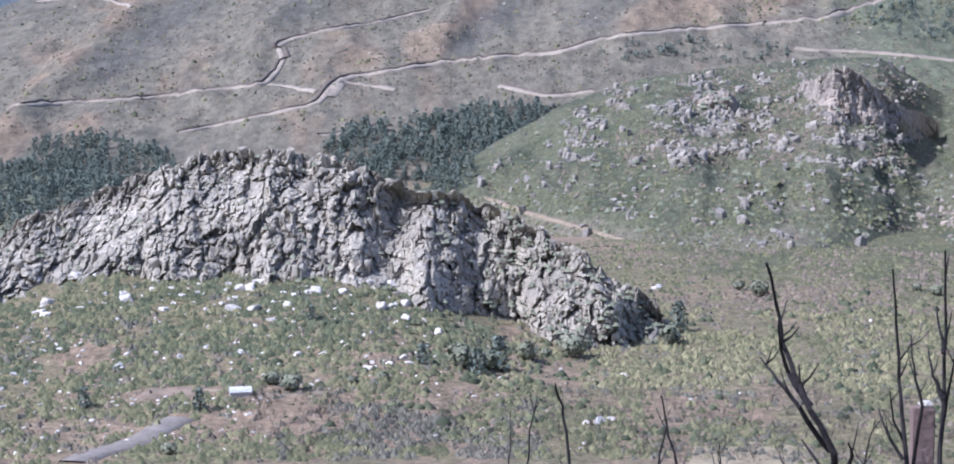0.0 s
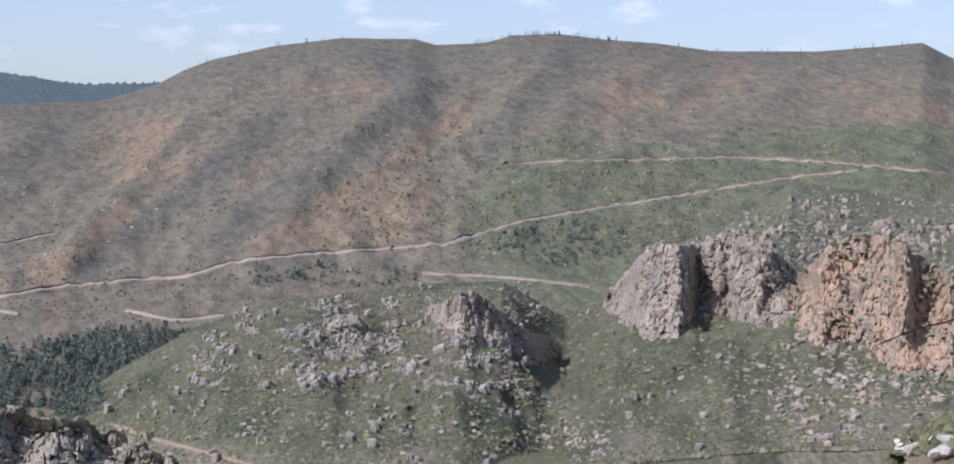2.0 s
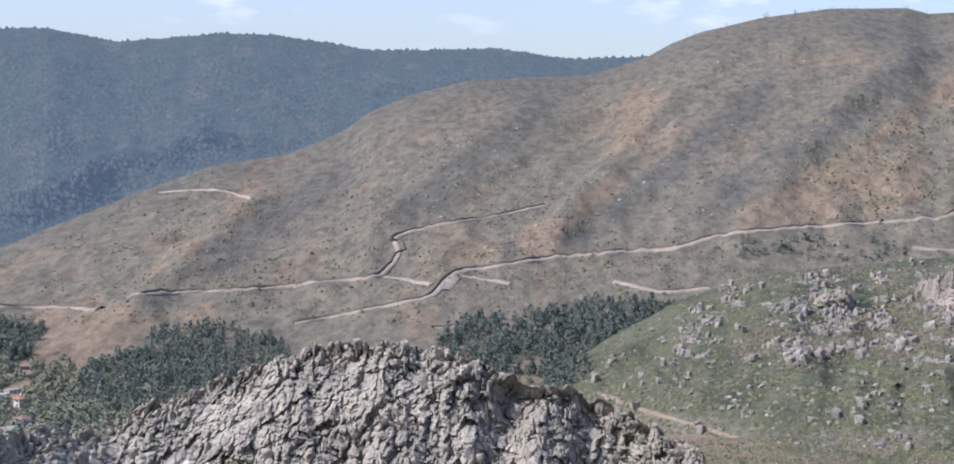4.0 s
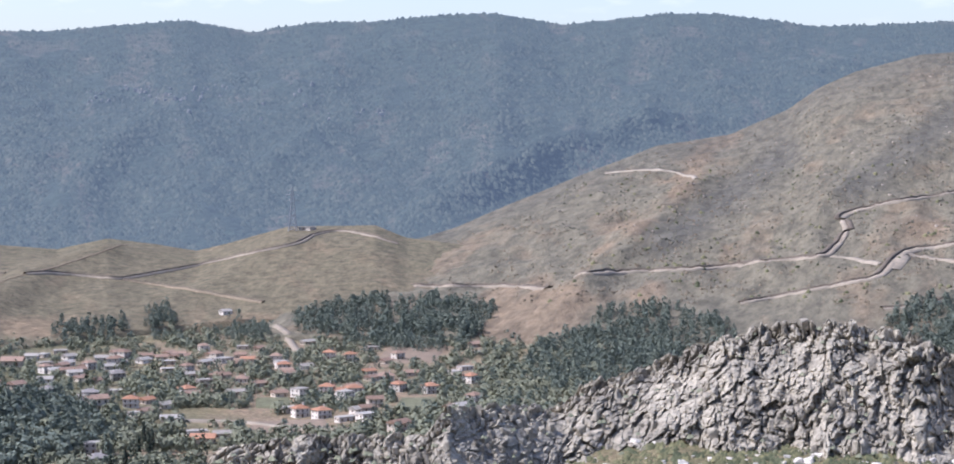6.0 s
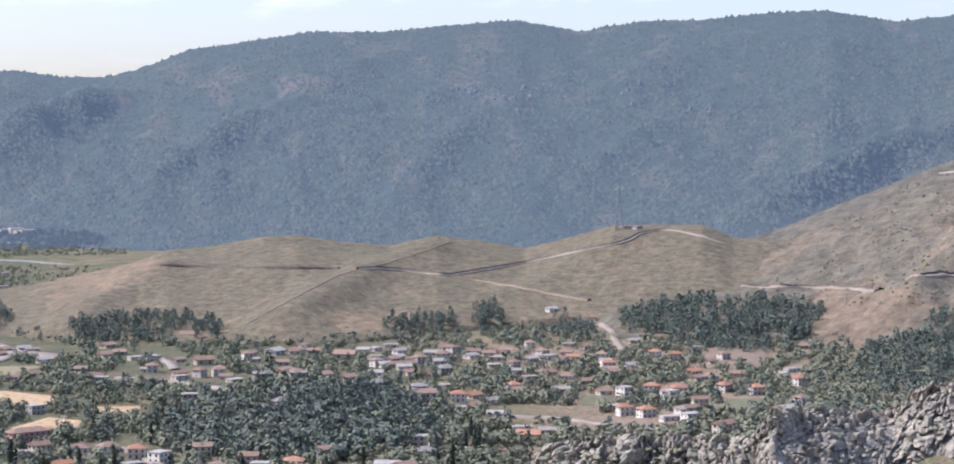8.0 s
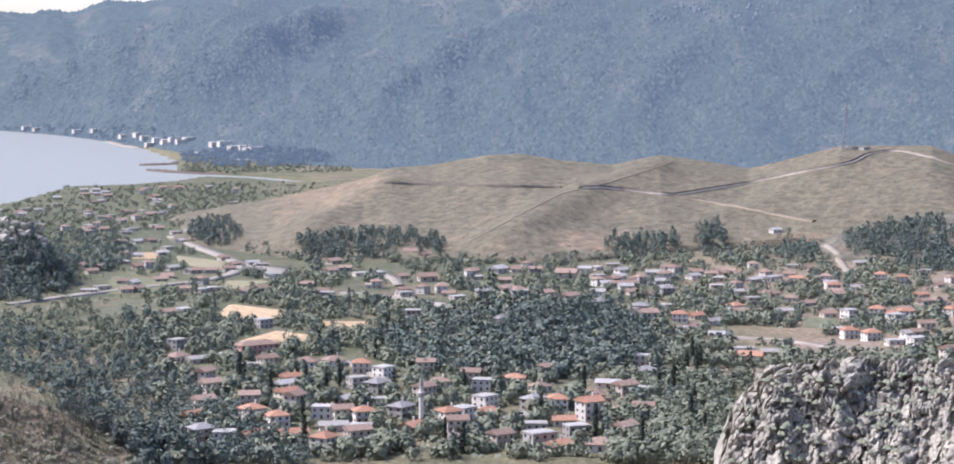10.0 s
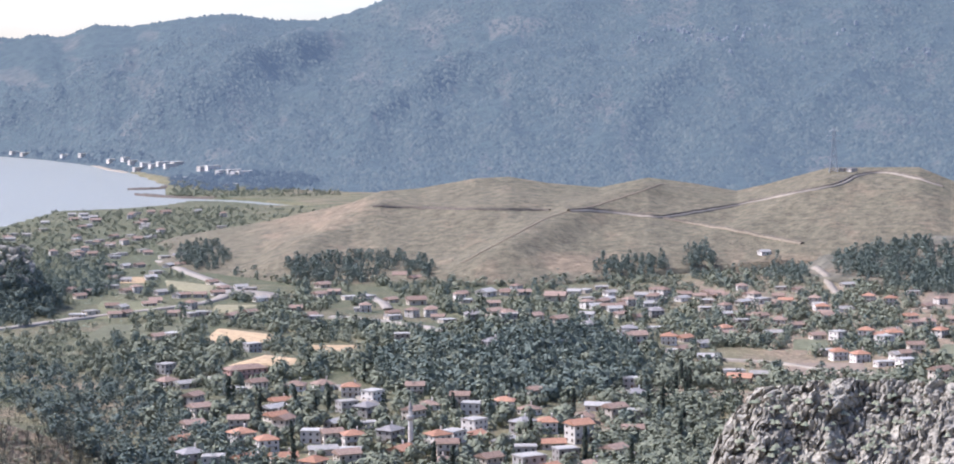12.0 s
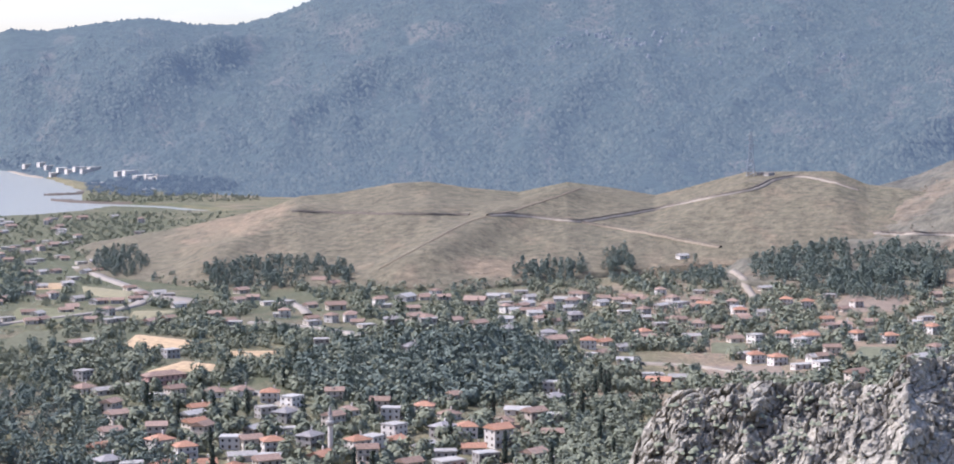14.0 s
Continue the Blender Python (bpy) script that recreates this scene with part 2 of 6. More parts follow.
def ground_z(az, d):
    plateau = 33 - 26 * step(560, 900, d) * step(-30, -2, az)
    plain = 12 - 9 * step(600, 1500, d)
    w = step(15, 22, az)
    base = plateau * (1 - w) + plain * w
    # stony slope below the outcrop, the pine spur on the left, and the wooded knoll in the village
    base = base + 15.5 * np.exp(-((az - 7.5) / 7) ** 4) * np.exp(-((d - 452) / 62) ** 2) * (1 - w)
    base = base + 9 * np.exp(-((az - 19) / 4.5) ** 2) * np.exp(-((d - 420) / 70) ** 2)
    base = base + 17 * np.exp(-((az - 30.5) / 2.6) ** 2) * np.exp(-((d - 770) / 75) ** 2)
    base = base + 33 * np.exp(-np.abs((az - 45.05) / 1.15) ** 2.6) * np.exp(-((d - 1005) / 36) ** 2)
    x, y = xy(az, d)
    base = base + (fbm(x / 60, y / 60, 4, 3) - 0.5) * 4 * step(1500, 900, d) + (fbm(x / 9, y / 9, 3, 5) - 0.5) * 1.1 * step(900, 300, d)
    slope = 113.2 - 0.262 * d - 0.0 * az
    # a pine spur on the left and a grassy ledge close by on the right
    left = level(430, -curve(az, (180, 9), (60, 7.9), (48.1, 8.5), (45, 9.2), (41.5, 10.4), (38.5, 11.6), (35, 14), (30, 19), (-180, 19.0)))
    left = left - np.where(d < 430, (430 - d) * 0.33, (d - 430) * 0.45)
    right = level(58, -curve(az, (180, 19), (-12, 19), (-19, 15), (-21.3, 10), (-22.7, 6.7), (-24, 5.85), (-40, 5.0), (-180, 5)))
    right = right - np.abs(d - 58) * 0.3
    slope = np.maximum(slope, np.maximum(left, right))
    k = 2.0 + 4.0 * step(80, 300, d)
    z = k * np.logaddexp(slope / k, base / k)
    behind = step(70, 110, np.abs(((az - 12 + 180) % 360) - 180))
    z = z * (1 - behind) + behind * (113.2 + 0.16 * d)
    near, far = shore(az)
    wet = step(near - 9, near + 9, d) * (1 - step(far - 9, far + 9, d)) * (1 - behind)
    z = np.maximum(z, 0.9 + 0 * z) * (1 - wet) - 6 * wet
    calm = step(14, 5, d) * (1 - behind)
    return np.where(d < 2, 113.3, z * (1 - calm) + (113.3 - 0.262 * d) * calm)


class Ground:
    """The valley floor, with the same calls as a Hill."""

    def __init__(self, near, far):
        self.near, self.far = near, far

    def z(self, az, d):
        return ground_z(az, d)

    def reach(self, az):
        return np.geomspace(self.near, self.far, 700)[:, None] + 0 * az

    def find(self, az, el):
        return meet(self, az, el)


GROUND, LEDGE = Ground(150.0, 4200.0), Ground(20.0, 59.0)


class Union:
    """All the land together: what a line of sight meets first."""

    def __init__(self, *hills):
        self.hills = hills

    def z(self, az, d):
        z = ground_z(az, d)
        for h in self.hills:
            dc, zc, df, zf = h.lines(az)
            z = np.maximum(z, np.where(d >= df, h.z(az, d), -99))
        return z

    def find(self, az, el):
        az, el = np.atleast_1d(np.asarray(az, float)), np.atleast_1d(np.asarray(el, float))
        d = GROUND.find(az, el)
        for h in self.hills:
            hit = h.find(az, el)
            dc, zc, df, zf = h.lines(az)
            d = np.where((hit > df + 0.5) & (el < curve(az, *h.crest_el)), np.minimum(d, hit), d)
        return d


LAND, BEHIND = Union(GREEN, TAN, BROWN, FAR), Union(TAN, BROWN, FAR)


# ---- materials ----
def material(name, rough=0.9, metal=0.0):
    m = bpy.data.materials.new(name)
    m.use_nodes = True
    p = m.node_tree.nodes["Principled BSDF"]
    p.inputs["Roughness"].default_value, p.inputs["Metallic"].default_value = rough, metal
    p.inputs["Specular IOR Level"].default_value = 0.2
    return m, m.node_tree.nodes, m.node_tree.links, p


def ramp(nodes, stops):
    r = nodes.new("ShaderNodeValToRGB")
    e = r.color_ramp.elements
    while len(e) < len(stops):
        e.new(0.5)
    for el, (pos, c) in zip(e, stops):
        el.position, el.color = pos, (*c, 1)
    return r


def noise_tex(nodes, links, coord, scale, detail=6.0, rough=0.6):
    n = nodes.new("ShaderNodeTexNoise")
    n.inputs["Scale"].default_value, n.inputs["Detail"].default_value, n.inputs["Roughness"].default_value = scale, detail, rough
    links.new(coord, n.inputs["Vector"])
    return n


def mix(nodes, links, fac, a, b, blend="MIX"):
    m = nodes.new("ShaderNodeMix")
    m.data_type, m.blend_type = "RGBA", blend
    for sock, val in ((m.inputs[0], fac), (m.inputs[6], a), (m.inputs[7], b)):
        if isinstance(val, bpy.types.NodeSocket):
            links.new(val, sock)
        elif isinstance(val, (int, float)):
            sock.default_value = val
        else:
            sock.default_value = (*val, 1)
    return m.outputs[2]


def bump(nodes, links, p, height, strength, distance):
    b = nodes.new("ShaderNodeBump")
    b.inputs["Strength"].default_value, b.inputs["Distance"].default_value = strength, distance
    links.new(height, b.inputs["Height"])
    links.new(b.outputs[0], p.inputs["Normal"])
    return b


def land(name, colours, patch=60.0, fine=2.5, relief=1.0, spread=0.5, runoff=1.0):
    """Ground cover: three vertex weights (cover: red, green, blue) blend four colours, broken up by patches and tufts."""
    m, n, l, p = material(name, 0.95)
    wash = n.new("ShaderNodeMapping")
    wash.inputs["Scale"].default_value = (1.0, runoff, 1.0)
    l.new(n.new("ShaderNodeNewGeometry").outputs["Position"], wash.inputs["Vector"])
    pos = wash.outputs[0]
    big, small = noise_tex(n, l, pos, 1 / patch, 5), noise_tex(n, l, pos, 1 / fine, 8, 0.7)
    mid = noise_tex(n, l, pos, 4 / patch, 6, 0.65)
    at = n.new("ShaderNodeAttribute")
    at.attribute_name = "cover"
    sep = n.new("ShaderNodeSeparateColor")
    l.new(at.outputs["Color"], sep.inputs[0])
    col = colours[0]
    for k in range(3):
        add = n.new("ShaderNodeMath")
        add.operation = "MULTIPLY_ADD"
        add.inputs[1].default_value = spread * 2
        l.new((mid, big, small)[k].outputs["Fac"], add.inputs[0])
        l.new(sep.outputs[k], add.inputs[2])
        r = n.new("ShaderNodeMapRange")
        r.inputs["From Min"].default_value, r.inputs["From Max"].default_value = 0.32 + spread, 0.68 + spread
        l.new(add.outputs[0], r.inputs["Value"])
        col = mix(n, l, r.outputs[0], col, colours[k + 1])
    tuft = ramp(n, [(0.3, (0.66, 0.66, 0.66)), (0.7, (1.24, 1.24, 1.24))])
    l.new(small.outputs["Fac"], tuft.inputs[0])
    col = mix(n, l, 1.0, col, tuft.outputs[0], "MULTIPLY")
    blot = ramp(n, [(0.34, (0.58, 0.59, 0.6)), (0.66, (1.28, 1.27, 1.24))])
    l.new(noise_tex(n, l, pos, 11 / patch, 6, 0.7).outputs["Fac"], blot.inputs[0])
    col = mix(n, l, 1.0, col, blot.outputs[0], "MULTIPLY")
    l.new(col, p.inputs["Base Color"])
    bump(n, l, p, small.outputs["Fac"], 0.9, relief)
    return m


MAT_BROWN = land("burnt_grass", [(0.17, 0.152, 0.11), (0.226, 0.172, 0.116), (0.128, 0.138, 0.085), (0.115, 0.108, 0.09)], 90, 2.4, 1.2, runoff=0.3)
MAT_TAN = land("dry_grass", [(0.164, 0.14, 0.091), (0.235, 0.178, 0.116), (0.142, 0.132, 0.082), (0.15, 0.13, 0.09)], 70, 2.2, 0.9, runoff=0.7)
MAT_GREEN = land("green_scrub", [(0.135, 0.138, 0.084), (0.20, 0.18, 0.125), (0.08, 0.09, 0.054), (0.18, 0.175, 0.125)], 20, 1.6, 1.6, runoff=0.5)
MAT_GROUND = land("meadow", [(0.215, 0.185, 0.105), (0.29, 0.215, 0.145), (0.11, 0.115, 0.064), (0.22, 0.19, 0.12)], 26, 1.4, 1.0)
MAT_FAR = land("pine_cover", [(0.043, 0.056, 0.04), (0.105, 0.092, 0.065), (0.04, 0.055, 0.038), (0.03, 0.045, 0.032)], 200, 9, 7.0)


def leafy(name, dark, light, rough=0.85):
    """Foliage: each clump its own shade, mottled."""
    m, n, l, p = material(name, rough)
    geo = n.new("ShaderNodeNewGeometry")
    r = ramp(n, [(0.0, dark), (0.55, tuple(0.5 * (a + b) for a, b in zip(dark, light))), (1.0, light)])
    l.new(geo.outputs["Random Per Island"], r.inputs[0])
    t = noise_tex(n, l, geo.outputs["Position"], 1.3, 4, 0.7)
    v = ramp(n, [(0.3, (0.78, 0.78, 0.78)), (0.7, (1.16, 1.16, 1.16))])
    l.new(t.outputs["Fac"], v.inputs[0])
    l.new(mix(n, l, 1.0, r.outputs[0], v.outputs[0], "MULTIPLY"), p.inputs["Base Color"])
    bump(n, l, p, t.outputs["Fac"], 0.5, 0.35)
    return m


def stone(name, pale, grey, stain, scale=1.0, streak=0.5):
    """Weathered limestone: pale and grey patches, dark lichen and drip streaks, fine pitting."""
    m, n, l, p = material(name, 0.92)
    pos = n.new("ShaderNodeNewGeometry").outputs["Position"]
    a, b = noise_tex(n, l, pos, 0.10 * scale, 6, 0.65), noise_tex(n, l, pos, 0.9 * scale, 8, 0.7)
    mp = n.new("ShaderNodeMapping")
    mp.inputs["Scale"].default_value = (0.8 * scale, 0.8 * scale, 0.12 * scale)
    l.new(pos, mp.inputs["Vector"])
    c = noise_tex(n, l, mp.outputs[0], 1.0, 6, 0.6)
    r = ramp(n, [(0.36, grey), (0.6, pale)])
    l.new(a.outputs["Fac"], r.inputs[0])
    k = ramp(n, [(0.52, (0, 0, 0)), (0.7, (streak, streak, streak))])
    l.new(c.outputs["Fac"], k.inputs[0])
    col = mix(n, l, k.outputs[0], r.outputs[0], stain)
    v = ramp(n, [(0.32, (0.6, 0.6, 0.6)), (0.68, (1.3, 1.3, 1.3))])
    l.new(b.outputs["Fac"], v.inputs[0])
    geo = n.new("ShaderNodeNewGeometry")
    isl = ramp(n, [(0.0, (0.78, 0.78, 0.79)), (1.0, (1.1, 1.09, 1.07))])
    l.new(geo.outputs["Random Per Island"], isl.inputs[0])
    col = mix(n, l, 1.0, col, isl.outputs[0], "MULTIPLY")
    l.new(mix(n, l, 1.0, col, v.outputs[0], "MULTIPLY"), p.inputs["Base Color"])
    bump(n, l, p, b.outputs["Fac"], 0.9, 0.5 / scale)
    return m


def plain(name, colour, rough=0.85, var=0.25, scale=0.6, metal=0.0):
    """A painted, plastered or earthen surface with soft blotches and grime, each object a little different."""
    m, n, l, p = material(name, rough, metal)
    pos = n.new("ShaderNodeNewGeometry").outputs["Position"]
    t = noise_tex(n, l, pos, scale, 7, 0.65)
    v = ramp(n, [(0.3, (1 - var,) * 3), (0.7, (1 + var * 0.6,) * 3)])
    l.new(t.outputs["Fac"], v.inputs[0])
    info = n.new("ShaderNodeObjectInfo")
    o = ramp(n, [(0.0, (0.82, 0.80, 0.78)), (1.0, (1.1, 1.1, 1.1))])
    l.new(info.outputs["Random"], o.inputs[0])
    c = mix(n, l, 1.0, colour, v.outputs[0], "MULTIPLY")
    l.new(mix(n, l, 1.0, c, o.outputs[0], "MULTIPLY"), p.inputs["Base Color"])
    bump(n, l, p, t.outputs["Fac"], 0.5, 0.1)
    return m


MAT_ROCK = stone("grey_limestone", (0.45, 0.408, 0.326), (0.275, 0.252, 0.208), (0.12, 0.112, 0.095))
MAT_CLIFF = stone("warm_limestone", (0.42, 0.36, 0.29), (0.275, 0.245, 0.205), (0.15, 0.135, 0.115), 0.6, 0.4)
MAT_ORANGE = stone("orange_limestone", (0.45, 0.325, 0.228), (0.33, 0.28, 0.22), (0.2, 0.165, 0.13), 0.6, 0.4)
MAT_BOULDER = stone("pale_boulder", (0.72, 0.67, 0.59), (0.56, 0.52, 0.46), (0.3, 0.28, 0.25), 2.0, 0.3)
MAT_SLOPEROCK = stone("slope_limestone", (0.37, 0.335, 0.27), (0.27, 0.25, 0.22), (0.15, 0.14, 0.125), 1.0, 0.4)
MAT_TREE = leafy("olive_and_orchard_leaves", (0.16, 0.172, 0.118), (0.235, 0.24, 0.16))
MAT_PINE = leafy("pine_needles", (0.118, 0.143, 0.115), (0.172, 0.197, 0.155))
MAT_CYPRESS = leafy("cypress_leaves", (0.035, 0.045, 0.033), (0.07, 0.08, 0.055))
MAT_SCRUB = leafy("green_scrub_leaves", (0.06, 0.068, 0.036), (0.20, 0.19, 0.10))
MAT_THICKET = leafy("dark_green_thicket", (0.05, 0.06, 0.034), (0.13, 0.14, 0.078))
MAT_HEATH = leafy("brown_heath", (0.13, 0.105, 0.08), (0.25, 0.205, 0.15))
MAT_MEADOW = leafy("yellow_green_meadow", (0.15, 0.145, 0.075), (0.275, 0.25, 0.14))
MAT_OLIVE = leafy("olive_dry_scrub", (0.22, 0.21, 0.135), (0.46, 0.42, 0.285))
MAT_GREYSCRUB = leafy("grey_dead_twigs", (0.09, 0.085, 0.064), (0.19, 0.178, 0.135))
MAT_DRYTUFT = leafy("dry_brown_tufts", (0.11, 0.092, 0.066), (0.25, 0.20, 0.14))
MAT_BARK = plain("grey_bark", (0.13, 0.105, 0.08), 0.95, 0.4, 3)
MAT_CHAR = plain("charred_wood", (0.028, 0.024, 0.024), 0.8, 0.5, 12)
MAT_ROAD = plain("pale_dirt_road", (0.33, 0.285, 0.225), 0.95, 0.3, 0.12)
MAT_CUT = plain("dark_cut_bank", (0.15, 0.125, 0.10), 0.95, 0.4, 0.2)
MAT_ASPHALT = plain("worn_grey_asphalt", (0.28, 0.245, 0.20), 0.9, 0.2, 0.2)
MAT_TAR = plain("dark_worn_asphalt", (0.235, 0.21, 0.18), 0.9, 0.3, 0.5)
MAT_WHITE = plain("white_plaster", (0.66, 0.61, 0.54), 0.85, 0.15)
MAT_CREAM = plain("cream_plaster", (0.56, 0.49, 0.40), 0.85, 0.2)
MAT_GREYWALL = plain("bare_grey_render", (0.37, 0.345, 0.31), 0.9, 0.25)
MAT_PINK = plain("faded_pink_plaster", (0.55, 0.33, 0.27), 0.9, 0.2)
MAT_TILE = plain("terracotta_tiles", (0.38, 0.205, 0.13), 0.85, 0.35, 1.5)
MAT_TILE_OLD = plain("weathered_terracotta_tiles", (0.30, 0.21, 0.16), 0.9, 0.4, 1.5)
MAT_SLATE = plain("grey_roof_sheet", (0.27, 0.25, 0.235), 0.8, 0.25, 1.0)
MAT_SLAB = plain("concrete_slab", (0.36, 0.335, 0.30), 0.9, 0.25, 0.8)
MAT_GLASS = plain("dark_window_glass", (0.035, 0.04, 0.05), 0.15, 0.1)
MAT_FRAME = plain("brown_painted_wood", (0.14, 0.085, 0.05), 0.6, 0.2)
MAT_STEEL = plain("galvanised_steel", (0.30, 0.31, 0.33), 0.6, 0.15, 1.0, 0.2)


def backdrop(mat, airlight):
    """Puts haze into a far material: a faint glow for the lit air before it."""
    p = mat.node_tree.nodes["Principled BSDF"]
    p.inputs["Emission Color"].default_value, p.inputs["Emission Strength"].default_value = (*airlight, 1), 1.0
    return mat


# blue haze emitted by the mountain, its forest and rocks, and far-shore trees
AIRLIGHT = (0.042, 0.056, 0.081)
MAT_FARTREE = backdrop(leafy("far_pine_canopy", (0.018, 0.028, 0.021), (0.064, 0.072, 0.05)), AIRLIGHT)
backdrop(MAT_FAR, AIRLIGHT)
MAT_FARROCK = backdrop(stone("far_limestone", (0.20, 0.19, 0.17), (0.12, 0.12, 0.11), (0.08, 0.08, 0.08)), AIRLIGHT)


# ---- the large land forms ----
def sheet(name, az, d, z, mat, cover=None, close=False):
    """A grid of az columns and d rows; d and z are arrays (rows, columns)."""
    x, y = xy(az, d)
    rows, cols = d.shape
    me = bpy.data.meshes.new(name)
    idx = np.arange(rows * cols).reshape(rows, cols)
    if close:
        idx = np.hstack([idx, idx[:, :1]])
    quads = np.stack([idx[:-1, 1:], idx[:-1, :-1], idx[1:, :-1], idx[1:, 1:]], -1).reshape(-1, 4)
    co = np.stack([x, y, z], -1).reshape(-1, 3)
    fill(me, co, quads)
    if cover is not None:
        a = me.color_attributes.new("cover", "FLOAT_COLOR", "POINT")
        c = np.ones((rows * cols, 4), np.float32)
        for k in range(3):
            c[:, k] = np.clip(cover[k], 0, 1).reshape(-1)
        a.data.foreach_set("color", c.reshape(-1))
    me.materials.append(mat)
    return new(name, me)


def fill(me, co, faces):
    co, faces = np.asarray(co, np.float32), np.asarray(faces, np.int32)
    me.vertices.add(len(co))
    me.vertices.foreach_set("co", co.reshape(-1))
    me.loops.add(faces.size)
    me.loops.foreach_set("vertex_index", faces.reshape(-1))
    me.polygons.add(len(faces))
    me.polygons.foreach_set("loop_start", np.arange(0, faces.size, faces.shape[1], dtype=np.int32))
    me.update(calc_edges=True)
    me.shade_smooth()


def hill_sheet(name, hill, a0, a1, cols, rows, mat, cover, tail=0.25, under=0.08):
    az = np.repeat(np.linspace(a1, a0, cols)[None], rows, 0)
    s = np.concatenate([np.linspace(-under, 1, rows - 14), 1 + np.linspace(0.02, tail, 14)])[:, None]
    dc, zc, df, zf = hill.lines(az)
    d = df + (dc - df) * s
    z = hill.z(az, d)
    el = np.degrees(np.arctan2(z - EYE, d))
    return sheet(name, az, d, z, mat, cover(az, d, s + 0 * az, el, z))


def blobs(az, el, *spots_):
    """Soft patches: az, el, half width, half height, weight."""
    return sum(w * np.exp(-((az - a) / rx) ** 2 - ((el - e) / ry) ** 2) for a, e, rx, ry, w in spots_)


def bands(az, el, *lines):
    """Soft stripes along lines: az, el to az, el, half width, weight."""
    out = 0.0
    for a0, e0, a1, e1, half, w in lines:
        t = np.clip(((az - a0) * (a1 - a0) + (el - e0) * (e1 - e0)) / ((a1 - a0) ** 2 + (e1 - e0) ** 2), 0, 1)
        out = out + w * np.exp(-((az - a0 - t * (a1 - a0)) ** 2 + (el - e0 - t * (e1 - e0)) ** 2) / half ** 2)
    return out


def far_cover(az, d, s, el, z):
    n = fbm(az * 1.4, s * 9, 4, 70)
    bare = blobs(az, el, (16.3, 0.6, 0.5, 0.5, 0.7), (12.5, -0.6, 3.0, 0.6, 0.5), (34.5, 0.6, 0.6, 1.4, 0.5), (33.0, 1.2, 0.5, 0.9, 0.4), (31.5, 2.2, 3.0, 0.6, 0.3))
    return (0.55 * step(0.52, 0.72, n) + bare, 0.3 + 0 * az, 0.35 + 0 * az)


def brown_cover(az, d, s, el, z):
    n = fbm(az * 0.9, s * 7, 4, 71)
    green = 0.75 * step(-8, -12, az) * step(0.6, 0.35, s) + 0.2 * step(5, 1, az) * step(0.12, 0.02, s) + 0.35 * step(-16, -20, az) * step(0.75, 0.5, s)
    earth = blobs(az, el, (1.4, -2.0, 0.7, 0.6, 0.8), (-0.4, -1.0, 0.5, 0.6, 0.5), (14.3, -4.9, 1.3, 0.7, 1.0), (15.4, -5.7, 0.7, 0.5, 1.0), (12.6, -4.4, 1.6, 0.4, 0.5), (-5.2, -1.1, 1.2, 0.4, 0.7),
                  (-8.2, -0.2, 1.0, 0.7, 0.5), (-7.3, 2.5, 0.6, 0.6, 0.5), (-1.7, 1.5, 0.8, 1.2, 0.35), (-15.2, 2.9, 0.9, 0.3, 0.6), (-22.5, 2.2, 1.5, 0.5, 0.4), (3.2, -2.4, 0.5, 0.3, 0.5))
    earth = earth + bands(az, el, (-4.5, -1.5, -10.0, 2.4, 0.35, 0.6), (14.6, -5.1, 8.7, 0.4, 0.28, 0.45), (1.8, -2.5, -3.5, 1.7, 0.4, 0.5), (0.0, -1.0, -1.2, 1.8, 0.3, 0.3), (-15.5, 1.6, -18.0, 3.8, 0.4, 0.3))
    gully = bands(az, el, (-3.2, -1.2, -8.8, 2.8, 0.6, 0.45), (0.4, -2.0, -5.0, 2.3, 0.45, 0.6), (5.4, -1.2, 1.5, 1.6, 0.5, 0.5), (10.8, -2.8, 7.2, -0.2, 0.5, 0.55), (-11.0, 1.4, -13.0, 3.9, 0.5, 0.5), (-9.5, 3.2, -8.0, 3.9, 0.5, 0.4))
    return (0.45 * step(0.4, 0.7, n) + earth + 0.1 * step(13, 17, az) - 0.4 * gully, green, 0.3 + 0.2 * step(0.7, 0.95, s) + 0.6 * gully)


def tan_cover(az, d, s, el, z):
    edge = blobs(az, el, (36.3, -3.6, 1.6, 0.5, 0.55), (35.0, -3.2, 0.6, 0.25, 0.5), (28.8, -5.0, 2.0, 0.3, 0.5), (22.6, -4.9, 1.2, 0.25, 0.7), (37.5, -4.4, 1.0, 0.5, 0.3))
    return (0.1 + edge + 0.3 * step(0.5, 0.72, fbm(az * 1.2, s * 6, 4, 77)), 0.3 + 0 * az, 0.2 + 0 * az)


def green_cover(az, d, s, el, z):
    return (0.15 + 0.55 * step(0.14, 0.02, s) + 0.25 * step(0.5, 0.68, fbm(az * 0.9 + 3, s * 6, 4, 78)), 0.3 + 0.25 * step(0.45, 0.6, fbm(az * 1.1, s * 7, 4, 79)), 0.12 + 0.10 * step(-12.5, -15, az) * step(-4.0, -3.0, el) + 0.2 * step(-7.5, -9, az) * step(-5.2, -4.4, el))


